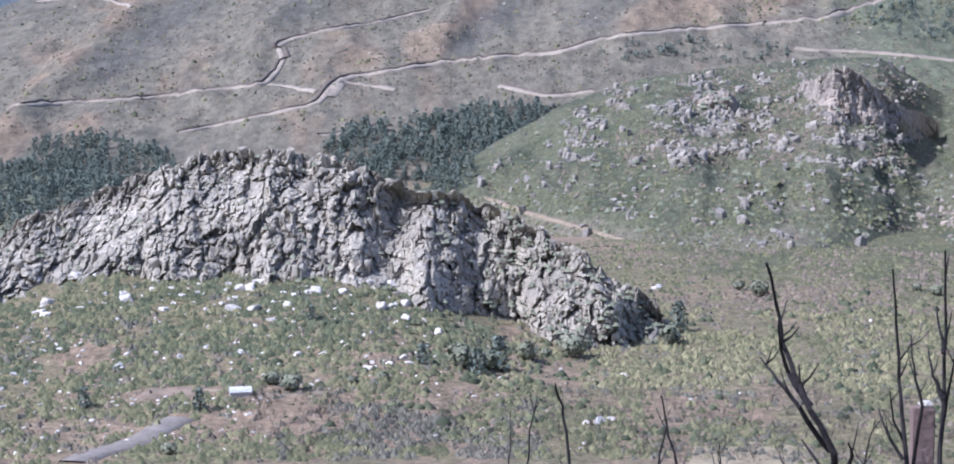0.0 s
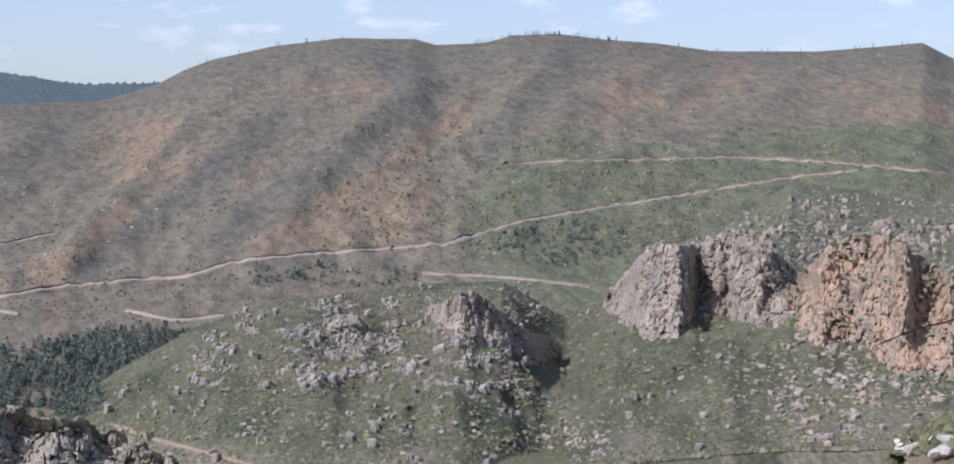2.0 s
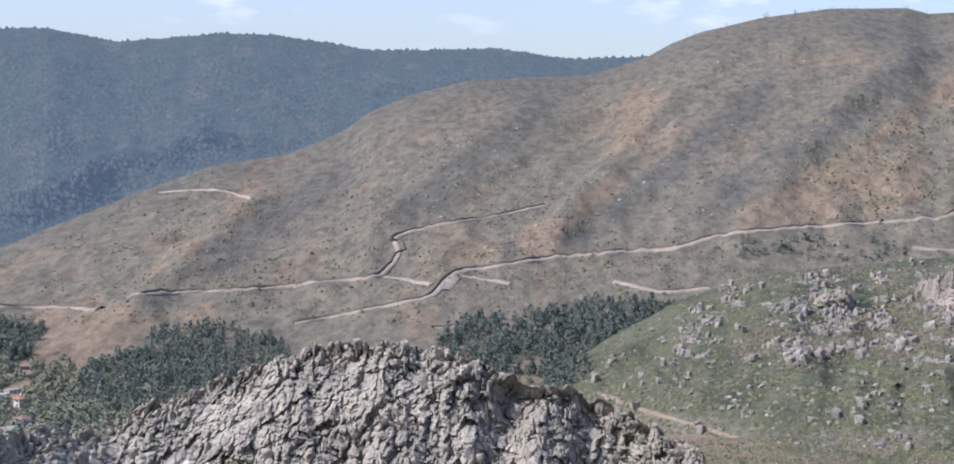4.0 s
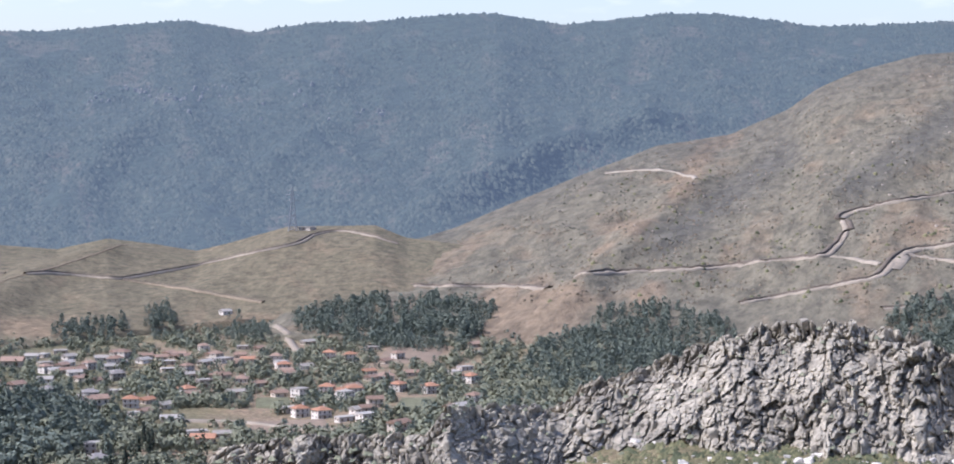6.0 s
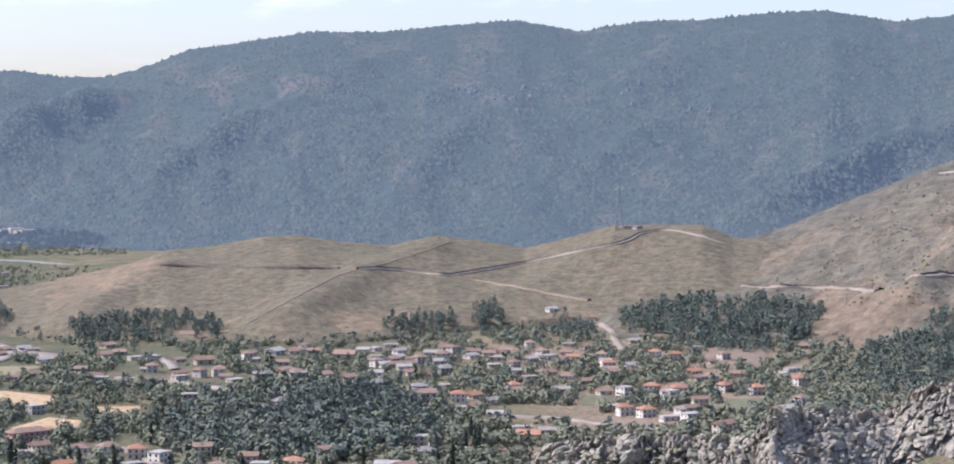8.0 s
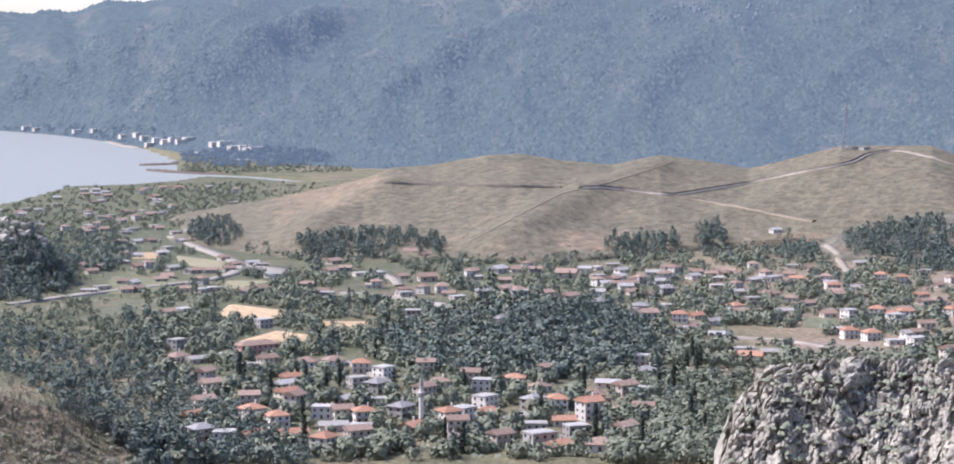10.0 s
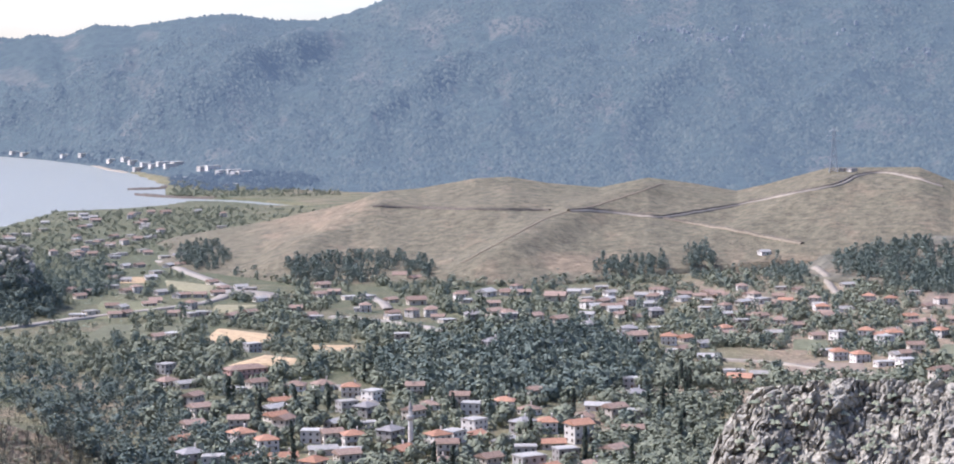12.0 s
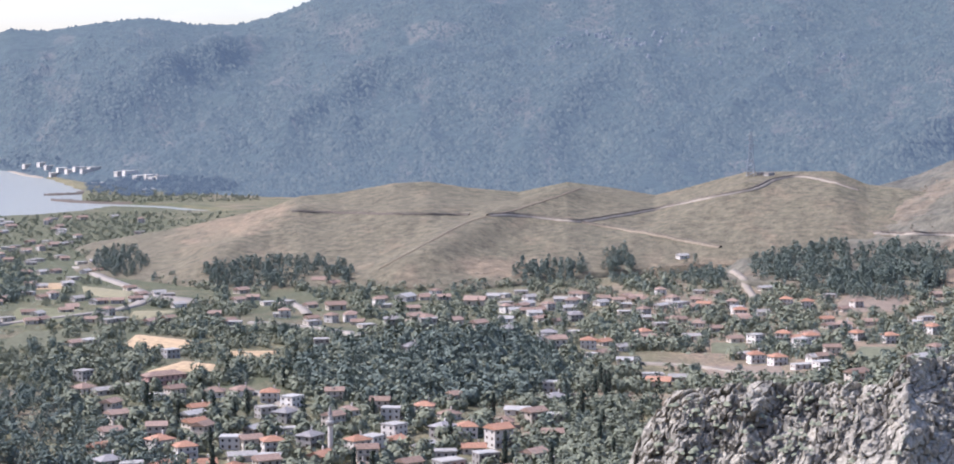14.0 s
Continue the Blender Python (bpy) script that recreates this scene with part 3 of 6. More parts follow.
def bare_soil(az, el):
    """The clearing, the asphalt road and the dry earth of the near meadow."""
    road = bands(az, el, (11.8, -13.75, 9.84, -13.2, 0.22, 1.0), (9.84, -13.2, 8.6, -12.56, 0.2, 1.0))
    return road + blobs(az, el, (9.1, -11.87, 1.1, 0.2, 1.0), (5.6, -12.75, 2.3, 0.55, 0.9), (11.2, -10.6, 0.8, 0.3, 0.9), (-6.2, -9.2, 3.0, 0.25, 0.6), (-8.5, -12.0, 1.0, 0.4, 0.6))


def ground_cover(az, d):
    n = fbm(az * 0.5, d / 60, 4, 72)
    bare = 0.8 * np.exp(-((az - 5.5) / 3.5) ** 2 - ((d - 350) / 15) ** 2) + 0.95 * np.exp(-((az - 11.2) / 0.75) ** 2 - ((d - float(GROUND.find(11.2, -10.6)[0])) / 12) ** 2)
    bare = bare + 0.25 * step(500, 470, d) * step(0.5, 0.62, fbm(az * 1.3, d / 16, 4, 74)) + 0.5 * np.exp(-((az - 7.5) / 1.6) ** 2 - ((d - float(GROUND.find(7.5, -12.6)[0])) / 7) ** 2)
    bare = bare + 0.8 * bare_soil(az, np.degrees(np.arctan2(ground_z(az, d) - EYE, d))) * step(600, 520, d)
    return (bare + 0.2 - 0.2 * step(36, 39, az) * step(1000, 1250, d) + 0.4 * step(0.5, 0.7, n) + 0.2 * step(490, 540, d) * step(12, 0, az) * step(-8, -2, az) - 0.15 * step(400, 440, d) * step(540, 490, d) * step(0, -4, az) + 0.3 * step(640, 800, d) * step(27, 22, az) * step(5, 9, az) + 0.15 * step(1800, 2200, d) + 0.22 * step(15, 20, az) * step(1700, 1400, d) * step(0.4, 0.6, fbm(az * 1.7, d / 45, 3, 73)), 0.25 + 0.35 * step(-3, -7, az) * step(500, 560, d) * step(900, 800, d) + 0.25 * step(24, 30, az) * step(2600, 2300, d) + 0.15 * step(36, 39, az) * step(1000, 1250, d) + (-0.25) * step(37, 40, az) * step(560, 480, d) + 0.1 * step(14, 20, az) * step(600, 700, d) * step(1600, 1300, d), 0.3 + 0 * az)


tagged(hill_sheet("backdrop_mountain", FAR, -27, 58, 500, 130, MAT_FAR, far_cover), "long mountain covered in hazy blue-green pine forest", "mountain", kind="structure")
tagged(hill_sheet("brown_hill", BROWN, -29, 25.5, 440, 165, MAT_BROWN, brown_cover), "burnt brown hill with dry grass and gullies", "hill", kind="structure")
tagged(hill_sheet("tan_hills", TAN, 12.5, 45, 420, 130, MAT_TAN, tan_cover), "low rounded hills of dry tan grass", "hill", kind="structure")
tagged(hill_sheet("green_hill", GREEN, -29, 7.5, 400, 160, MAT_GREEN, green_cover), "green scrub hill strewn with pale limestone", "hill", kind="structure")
g_az = np.concatenate([np.linspace(52, -27, 320), np.linspace(-29, -306, 70)])
g_d = np.concatenate([[0.02], np.geomspace(2, 300, 34), np.geomspace(303, 700, 90), np.geomspace(704, 1700, 80), np.geomspace(1710, 2300, 54), np.geomspace(2320, 4990, 40)])
G_AZ, G_D = np.meshgrid(g_az, g_d)
tagged(sheet("ground", G_AZ, G_D, ground_z(G_AZ, G_D), MAT_GROUND, ground_cover(G_AZ, G_D), close=True), "valley floor of meadow, scrub and dry earth", "ground", kind="structure")

m, n, l, p = material("bay_water", 0.45)
p.inputs["Base Color"].default_value = (0.25, 0.248, 0.20, 1)
p.inputs["Specular IOR Level"].default_value = 0.5
w_tex = noise_tex(n, l, n.new("ShaderNodeNewGeometry").outputs["Position"], 0.15, 4)
bump(n, l, p, w_tex.outputs["Fac"], 1.0, 4.0)
me = bpy.data.meshes.new("water")
bm = bmesh.new()
for v in ((36, 1200), (36, 4995), (43, 4995), (50, 4995), (58, 4995), (58, 1200), (47, 1200)):
    px_, py_ = xy(v[0], v[1])
    bm.verts.new((px_, py_, 0.0))
bm.faces.new(bm.verts[:][::-1])
bm.to_mesh(me)
me.materials.append(m)
tagged(new("water", me), "calm pale blue bay", "water", kind="structure")

# the outcrop, blocked in
OUT_CREST = [(25, -11), (24.4, -9.6), (23.5, -8.55), (21.8, -8.34), (17.6, -8.2), (17, -7.5), (13.8, -7.4), (13.1, -7.0), (11.7, -6.45), (10.2, -5.96), (9, -5.46), (7.6, -5.08),
             (6.7, -4.97), (5.3, -5.11), (4.4, -5.22), (3.2, -5.62), (1.8, -6.15), (0.4, -6.42), (-0.8, -6.86), (-2, -7.47), (-3.1, -8.08),
             (-4.2, -8.94), (-5.2, -9.45), (-5.6, -10.3), (-6, -11)]
OUT_FOOT_D = [(25, 395), (17, 395), (13.6, 440), (11, 445), (8.5, 440), (5.9, 435), (4.3, 440), (2.5, 430), (1.5, 425), (0, 440), (-1.2, 432), (-3, 425), (-6, 436)]


# ---- rock ----
def rock_push(x, y, z, size, seed, tall=1.5, depth=1.0):
    """How far the rock face stands out: worn blocks of four sizes, each swelling between deep joints."""
    wx = x + (fbm(x / size, z / size, 3, seed + 40) - 0.5) * size * 1.6
    wz = z + (fbm(y / size + 5, x / size, 3, seed + 41) - 0.5) * size * 1.6
    out = 0.0
    for k, (s, a) in enumerate(((size * 2.6, 0.9), (size * 1.15, 0.85), (size * 0.5, 0.36), (size * 0.22, 0.13))):
        f1, f2, ident, ox, oz = cells(wx / s, y / (s * depth), wz / (s * tall), seed + 10 * k)
        swell = np.clip((f2 - f1) / 0.25, 0, 1) ** 0.6
        gx, gz = (ident * 17.3) % 1.0 - 0.5, (ident * 41.7) % 1.0 - 0.5
        out = out + a * size * ((ident - 0.5) * 1.0 + 0.8 * swell - 0.6 + 1.1 * gx * ox + 1.1 * gz * oz)
    return out


SPOTS = []


def crag(name, mat, top, foot, hill, deep, size, label, seed, cols=260, rows=90, bulge=3.0, lean=1.0, bays=()):
    """A rock face on a hill between a foot line and a top line (az, el), standing out of the slope."""
    a_hi, a_lo = min(top[0][0], foot[0][0]), max(top[-1][0], foot[-1][0])
    az = np.linspace(a_hi, a_lo, cols)[None] + np.zeros((rows, 1))
    s = np.linspace(0, 1.45, rows)[:, None] + 0 * az
    elt, elf = curve(az, *top), curve(az, *foot)
    df = hill.find(az[0], elf[0])
    df = np.convolve(np.pad(df, 8, mode="edge"), np.ones(17) / 17, "valid")[None] + 0 * az
    side = (az - a_lo) / (a_hi - a_lo)
    edge = step(0, 0.06, side) * step(1, 0.94, side)
    dt = df + deep * (0.5 + lean)
    u = np.minimum(s, 1)
    el = elf + (elt - elf) * u ** 0.9
    d = df + (dt - df) * (s ** 1.25) + bulge * 6 * (fbm(az * 1.5, s * 1.5, 3, seed + 5) - 0.5)
    for a, e, wide, high, back in bays:
        d = d + back * np.exp(-np.abs((az - a) / wide) ** 3 - np.abs((el - e) / high) ** 3)
    # the ends run back into the slope
    slope_d = hill.find(az.reshape(-1), el.reshape(-1)).reshape(az.shape)
    sunk = (1 - step(0, 0.22, side) * step(1, 0.80, side)) * (0.75 + 0.5 * fbm(az * 3, s * 4, 3, seed + 6))
    d = d + np.clip(sunk, 0, 1) * np.maximum(slope_d + 1.5 - d, 0)
    z = np.where(s < 1, level(d, el) - 3 * (1 - u), level(dt, elt) - (s - 1) * 55)
    x, y = xy(az, d)
    keep = (s > 0.02) & (s < 1.03) & (edge > 0.3)
    SPOTS.append((mat, np.stack([x, y, z], -1)[keep], int(40 * abs(a_hi - a_lo)), size))
    push = rock_push(x, y, z, size * 0.6, seed, 2.0, 3.0) * edge * 1.05
    d, z = d - push * 0.85, z + push * 0.35 * step(0.2, 0.9, u)
    ob = sheet(name, az, d, z, mat)
    ob.data.shade_flat()
    return tagged(ob, label, "cliff", kind="structure")


o_cols, o_rows = 840, 156
o_az = np.linspace(25, -6, o_cols)[None] + np.zeros((o_rows, 1))
o_s = np.concatenate([np.linspace(0, 1, o_rows - 16), np.linspace(1.01, 1.6, 16)])[:, None] + 0 * o_az
o_df = curve(o_az, *OUT_FOOT_D) - 4 * step(12, 16, o_az)
o_dc = o_df + curve(o_az, (25, 26), (17, 34), (10, 46), (5, 46), (-2, 34), (-6, 12))
o_bay = (fbm(o_az * 0.55, o_s * 1.2, 3, 90) - 0.5) * 26 * step(0, 0.15, o_s) * (1 - step(0.8, 1.0, o_s))
o_bay = o_bay + 13 * np.exp(-((o_az - 2.7 + 0.6 * o_s) / 0.75) ** 2) * step(0.02, 0.2, o_s) * (1 - step(0.75, 1, o_s)) + 9 * np.exp(-((o_az + 1.2) / 0.7) ** 2) * (1 - step(0.5, 0.9, o_s))
o_d = o_df + (o_dc - o_df) * o_s + o_bay
o_zf = ground_z(o_az, o_df) - 4
o_zc = level(o_dc, curve(o_az, *OUT_CREST)) + 0.4
o_u = np.minimum(o_s, 1)
o_z = np.where(o_s < 1, o_zf + (o_zc - o_zf) * (1 - (1 - o_u) ** 1.35), o_zc - (o_s - 1) * 45)
o_x, o_y = xy(o_az, o_d)
o_base = np.stack([o_x, o_y, o_z], -1)[(o_s > 0.02) & (o_s < 0.92) & (o_az < 24.6) & (o_az > -5.7)]
o_push = rock_push(o_x, o_y, o_z, 2.4, 300, 2.0, 4.0) * 1.5 * (1 - 0.32 * step(13, 16, o_az)) * step(25, 24.6, o_az) * step(-6, -5.7, o_az)
o_d, o_z = o_d - o_push * 0.9, o_z + o_push * 0.5 * step(0.6, 0.98, o_u)
outcrop = sheet("rock_outcrop", o_az, o_d, o_z, MAT_ROCK)
outcrop.data.shade_flat()
tagged(outcrop, "long jagged grey limestone outcrop with deep joints", "rock outcrop", kind="structure")

crag("cliff_1", MAT_CLIFF, [(-9.0, -3.3), (-9.7, -2.96), (-10.09, -2.72), (-10.54, -2.62), (-10.93, -2.85), (-11.45, -3.3), (-11.91, -3.62), (-12.56, -4.0), (-13.1, -4.5)],
     [(-9.0, -3.5), (-9.77, -3.93), (-10.55, -4.45), (-11.33, -4.45), (-12.24, -4.8), (-13.1, -4.95)], GREEN, 13, 3.4, "small pale limestone cliff with a shaded side wall", 400, 240, 90, bays=[(-12.0, -4.2, 1.2, 1.0, 9), (-9.6, -3.4, 0.5, 0.4, 5)])
crag("cliff_2", MAT_CLIFF, [(-14.1, -3.2), (-14.69, -2.41), (-15.33, -1.5), (-15.84, -1.13), (-16.61, -1.3), (-17.38, -1.1), (-18.14, -0.96), (-18.91, -1.21), (-19.42, -1.75), (-20.1, -2.5)],
     [(-14.1, -3.45), (-14.95, -3.63), (-15.86, -3.9), (-16.5, -3.94), (-16.88, -3.4), (-17.52, -3.3), (-18.16, -3.45), (-18.93, -3.6), (-19.56, -3.7), (-20.1, -3.9)], GREEN, 24, 5.0,
     "tall fluted limestone cliff with a shaded alcove", 430, 320, 115, 4.5, bays=[(-16.95, -2.2, 0.40, 0.8, 13), (-18.95, -2.7, 0.33, 0.6, 12), (-17.9, -1.6, 0.5, 0.4, 6)])
crag("cliff_3", MAT_ORANGE, [(-19.2, -2.9), (-20.06, -1.97), (-20.68, -1.19), (-21.43, -0.87), (-22.43, -0.99), (-23.18, -1.42), (-23.8, -1.9), (-26, -2.3)],
     [(-19.2, -3.7), (-20.07, -4.01), (-21.46, -4.05), (-22.21, -4.61), (-22.71, -4.97), (-26, -5.1)], GREEN, 26, 5.0, "orange-stained limestone cliff above scree", 460, 320, 115, 3.5, bays=[(-23.3, -3.1, 0.5, 1.2, 14), (-20.2, -2.6, 0.4, 0.5, 8)])
crag("cliff_4", MAT_CLIFF, [(-21.6, -0.75), (-22.0, -0.5), (-22.4, -0.4), (-22.9, -0.8)], [(-21.6, -0.85), (-22, -0.9), (-22.9, -0.95)], GREEN, 16, 3.5, "low broken limestone crag above the orange cliff", 520, 200, 50)
crag("cliff_5", MAT_CLIFF, [(-6.2, -3.75), (-6.7, -3.35), (-7.2, -3.3), (-7.6, -3.8)], [(-6.2, -4.0), (-7.6, -4.05)], GREEN, 12, 2.6, "small limestone knob on the green slope", 550, 80, 40)

# ---- templates: small closed shapes that are set down many times ----
rng = np.random.default_rng(7)


def join(pieces):
    vs, fs, n = [], [], 0
    for v, f in pieces:
        vs.append(v)
        fs.append(f + n)
        n += len(v)
    return np.vstack(vs), np.vstack(fs)


def crown(r, kind, count, folded=False):
    """Leaf sprays of a tree one metre high, standing on z = 0: small tilted blades over an uneven crown, bent in the middle where folded."""
    out = []
    lobes = [r.normal(size=3) * (0.13, 0.13, 0.08) for _ in range(5)]
    for k in range(count):
        g = r.normal(size=3)
        g = g / np.linalg.norm(g)
        deep = r.uniform(0.45, 1.0) ** 0.5
        if kind == "round":
            c, s = g * deep * (0.40, 0.40, 0.40) + lobes[k % 5] + (0, 0, 0.47), r.uniform(0.15, 0.26)
        elif kind == "pine":
            h = r.uniform(0.06, 0.98)
            wide = 0.36 * (1.08 - h) ** 0.5
            c, s = np.array((g[0] * wide, g[1] * wide, h)) + lobes[k % 5] * (0.4, 0.4, 0), r.uniform(0.13, 0.22)
        elif kind == "cypress":
            h = r.uniform(0.06, 0.97)
            wide = 0.085 * math.sin(math.pi * min(1, 0.15 + 0.85 * (1 - h))) ** 0.6
            c, s = np.array((g[0] * wide, g[1] * wide, h)), r.uniform(0.09, 0.14)
        else:
            c, s = g * deep * (0.42, 0.42, 0.34) + lobes[k % 5] + (0, 0, 0.38), r.uniform(0.2, 0.34)
        face = g + r.normal(size=3) * 0.14 + (0, 0, 0.15)
        face = face / np.linalg.norm(face)
        u = np.cross(face, r.normal(size=3))
        u = u / np.linalg.norm(u)
        w = np.cross(face, u)
        s = s * (0.44 if kind == "pine" else 0.54)
        if folded:
            v = np.array([c - u * s, c + w * s * 0.75 - face * s * 0.3, c + u * s, c - w * s * 0.75 - face * s * 0.3])
            out.append((v, np.array([(0, 2, 1), (0, 3, 2)])))
        else:
            v = np.array([c - u * s * 0.95 - w * s * 0.6, c + u * s * 0.95 - w * s * 0.6, c + w * s * 1.1])
            out.append((v, np.array([(0, 1, 2)])))
    return join(out)


def boulder_shape(r):
    bm = bmesh.new()
    bmesh.ops.create_icosphere(bm, subdivisions=2, radius=1)
    v = np.array([p.co[:] for p in bm.verts])
    f = np.array([[q.index for q in t.verts] for t in bm.faces])
    bm.free()
    for _ in range(12):
        nrm = r.normal(size=3)
        nrm /= np.linalg.norm(nrm)
        cut = r.uniform(0.38, 0.72)
        over = np.maximum(0, v @ nrm - cut)
        v = v - over[:, None] * nrm
    return v * (1 + r.uniform(-0.04, 0.04, (len(v), 1))) * r.uniform((0.8, 0.6, 0.5), (1.3, 1.0, 0.9)), f


SOFT = {MAT_TREE, MAT_PINE, MAT_CYPRESS, MAT_FARTREE, MAT_SCRUB, MAT_OLIVE, MAT_THICKET}


def mesh_of(name, vf, mat, smooth=False):
    me = bpy.data.meshes.new(name)
    fill(me, *vf)
    if not smooth and mat not in SOFT:
        me.shade_flat()
    me.materials.append(mat)
    return me


def strew(name, shapes, at, size, mat, label, category, kind="stuff", stretch=None):
    """Many small shapes set down at the places at, each turned about the upright, as one mesh."""
    vs, fs, n = [], [], 0
    pick, ang = rng.integers(0, len(shapes), len(at)), rng.uniform(0, 2 * math.pi, len(at))
    for k, (v, f) in enumerate(shapes):
        i = np.where(pick == k)[0]
        if not len(i):
            continue
        ca, sa = np.cos(ang[i])[:, None], np.sin(ang[i])[:, None]
        p = np.stack([ca * v[None, :, 0] - sa * v[None, :, 1], sa * v[None, :, 0] + ca * v[None, :, 1], np.repeat(v[None, :, 2], len(i), 0)], -1)
        sc = size[i][:, None, None] * (1 if stretch is None else np.stack([np.ones(len(i)), np.ones(len(i)), stretch[i]], -1)[:, None, :])
        p = p * sc + at[i][:, None, :]
        vs.append(p.reshape(-1, 3))
        fs.append((f[None] + (np.arange(len(i)) * len(v))[:, None, None] + n).reshape(-1, 3))
        n += len(i) * len(v)
    return tagged(new(name, mesh_of(name, (np.vstack(vs), np.vstack(fs)), mat)), label, category, kind=kind)


def place(surface, az, el, sink=0.0):
    """Points of a surface that the lines of sight (az, el) meet, and their distance."""
    d = surface.find(az, el)
    x, y = xy(az, d)
    return np.stack([x, y, surface.z(az, d) - sink], -1), d


def spots(n, a0, a1, e0, e1, oval=False):
    if oval:
        t, r = rng.uniform(0, 2 * math.pi, n), np.sqrt(rng.uniform(0, 1, n))
        return (a0 + a1) / 2 + r * np.cos(t) * (a1 - a0) / 2, (e0 + e1) / 2 + r * np.sin(t) * (e1 - e0) / 2
    return rng.uniform(min(a0, a1), max(a0, a1), n), rng.uniform(min(e0, e1), max(e0, e1), n)


def scatter(name, shapes, surface, zones, sizes, mat, label, category, oval=False, sink=0.15, keep=None):
    """Strew over zones (count, az from, az to, el from, el to) of a surface; sizes in metres, smallest and largest."""
    az, el = [np.concatenate(q) for q in zip(*[spots(*z, oval=oval) for z in zones])]
    if keep is not None:
        ok = keep(az, el)
        az, el = az[ok], el[ok]
    if isinstance(surface, Hill):
        ok = el < curve(az, *surface.crest_el) - 0.03
        az, el = az[ok], el[ok]
    at, d = place(surface, az, el)
    ok = (d < 4150) & (at[:, 2] > 0.3)
    at = at[ok]
    size = sizes[0] + (sizes[1] - sizes[0]) * rng.uniform(0, 1, len(at)) ** 1.8
    at[:, 2] -= sink * size
    return strew(name, shapes, at, size, mat, label, category)


CAPS = []
for _ in range(8):
    rim_ = [(math.cos(a) * rng.uniform(0.5, 0.8), math.sin(a) * rng.uniform(0.5, 0.8), rng.uniform(-0.25, 0.0)) for a in np.arange(5) * 2 * math.pi / 5]
    CAPS.append((np.array(rim_ + [(rng.uniform(-0.15, 0.15), rng.uniform(-0.15, 0.15), rng.uniform(0.4, 0.7))]), np.array([(k, (k + 1) % 5, 5) for k in range(5)])))
MOUNDS = []
for _ in range(8):
    ring_ = [[(math.cos(a) * w_ * rng.uniform(0.75, 1.2), math.sin(a) * w_ * rng.uniform(0.75, 1.2), h_ + rng.uniform(-0.1, 0.1)) for a in np.arange(5) * 2 * math.pi / 5] for w_, h_ in ((0.62, -0.5), (0.6, 0.3))]
    MOUNDS.append((np.array(ring_[0] + ring_[1] + [(rng.uniform(-0.15, 0.15), rng.uniform(-0.15, 0.15), rng.uniform(0.6, 0.95))]),
                   np.array([q for k in range(5) for q in ((k, (k + 1) % 5, 5 + (k + 1) % 5), (k, 5 + (k + 1) % 5, 5 + k), (5 + k, 5 + (k + 1) % 5, 10))])))
TUFTS = [join([(CAPS[rng.integers(8)][0] * (0.8, 0.8, 0.85) + (rng.uniform(-0.5, 0.5), rng.uniform(-0.5, 0.5), 0.12), CAPS[0][1]) for _ in range(3)]) for _ in range(8)]
ROCKS = [boulder_shape(rng) for _ in range(7)]
ROUND, PINES = [crown(rng, "round", 52, True) for _ in range(6)], [crown(rng, "pine", 52, True) for _ in range(6)]
ROUND_FAR, PINES_FAR = [crown(rng, "round", 58) for _ in range(8)], [crown(rng, "pine", 84) for _ in range(8)]
CYPRESS, BUSH = [crown(rng, "cypress", 40) for _ in range(3)], [crown(rng, "bush", 30, True) for _ in range(5)]

def block_shape(r, tall, bevel=0.16, jitter=0.3):
    """An angular joint block, standing a little askew."""
    bm = bmesh.new()
    bmesh.ops.create_cube(bm, size=1.7)
    for v in bm.verts:
        v.co = Vector([c * (1 + r.uniform(-jitter, jitter)) for c in v.co])
    bmesh.ops.bevel(bm, geom=bm.edges[:], offset=bevel, segments=1, affect="EDGES")
    bmesh.ops.triangulate(bm, faces=bm.faces[:])
    bm.verts.index_update()
    v = np.array([p.co[:] for p in bm.verts]) * (1, r.uniform(0.7, 1.1), tall)
    f = np.array([[q.index for q in t.verts] for t in bm.faces])
    bm.free()
    a, c = r.uniform(-0.24, 0.24, 2)
    v = v @ np.array([[1, 0, 0], [0, math.cos(a), -math.sin(a)], [0, math.sin(a), math.cos(a)]]) @ np.array([[math.cos(c), 0, math.sin(c)], [0, 1, 0], [-math.sin(c), 0, math.cos(c)]])
    return v, f


BLOCKS = [block_shape(rng, rng.uniform(1.1, 2.2), 0.16, 0.5) for _ in range(20)]
RUBBLE = [block_shape(rng, rng.uniform(0.45, 1.0), 0.25, 0.55) for _ in range(12)]
o_a = np.degrees(np.arctan2(-o_base[:, 0], o_base[:, 1]))
o_left = o_base[o_a > 14.5]
p_ = np.vstack([o_base[rng.integers(0, len(o_base), 500)], o_left[rng.integers(0, len(o_left), 800)]])
small_ = 1 - 0.42 * step(14, 17.5, np.degrees(np.arctan2(-p_[:, 0], p_[:, 1])))
strew("outcrop_blocks", BLOCKS, p_, small_ * (0.3 + 0.7 * rng.uniform(0, 1, len(p_)) ** 1.8), MAT_ROCK, "angular grey limestone blocks of the outcrop face", "rock blocks")
p_ = o_base[rng.integers(0, len(o_base), 2600)]
a_ = np.degrees(np.arctan2(-p_[:, 0], p_[:, 1]))
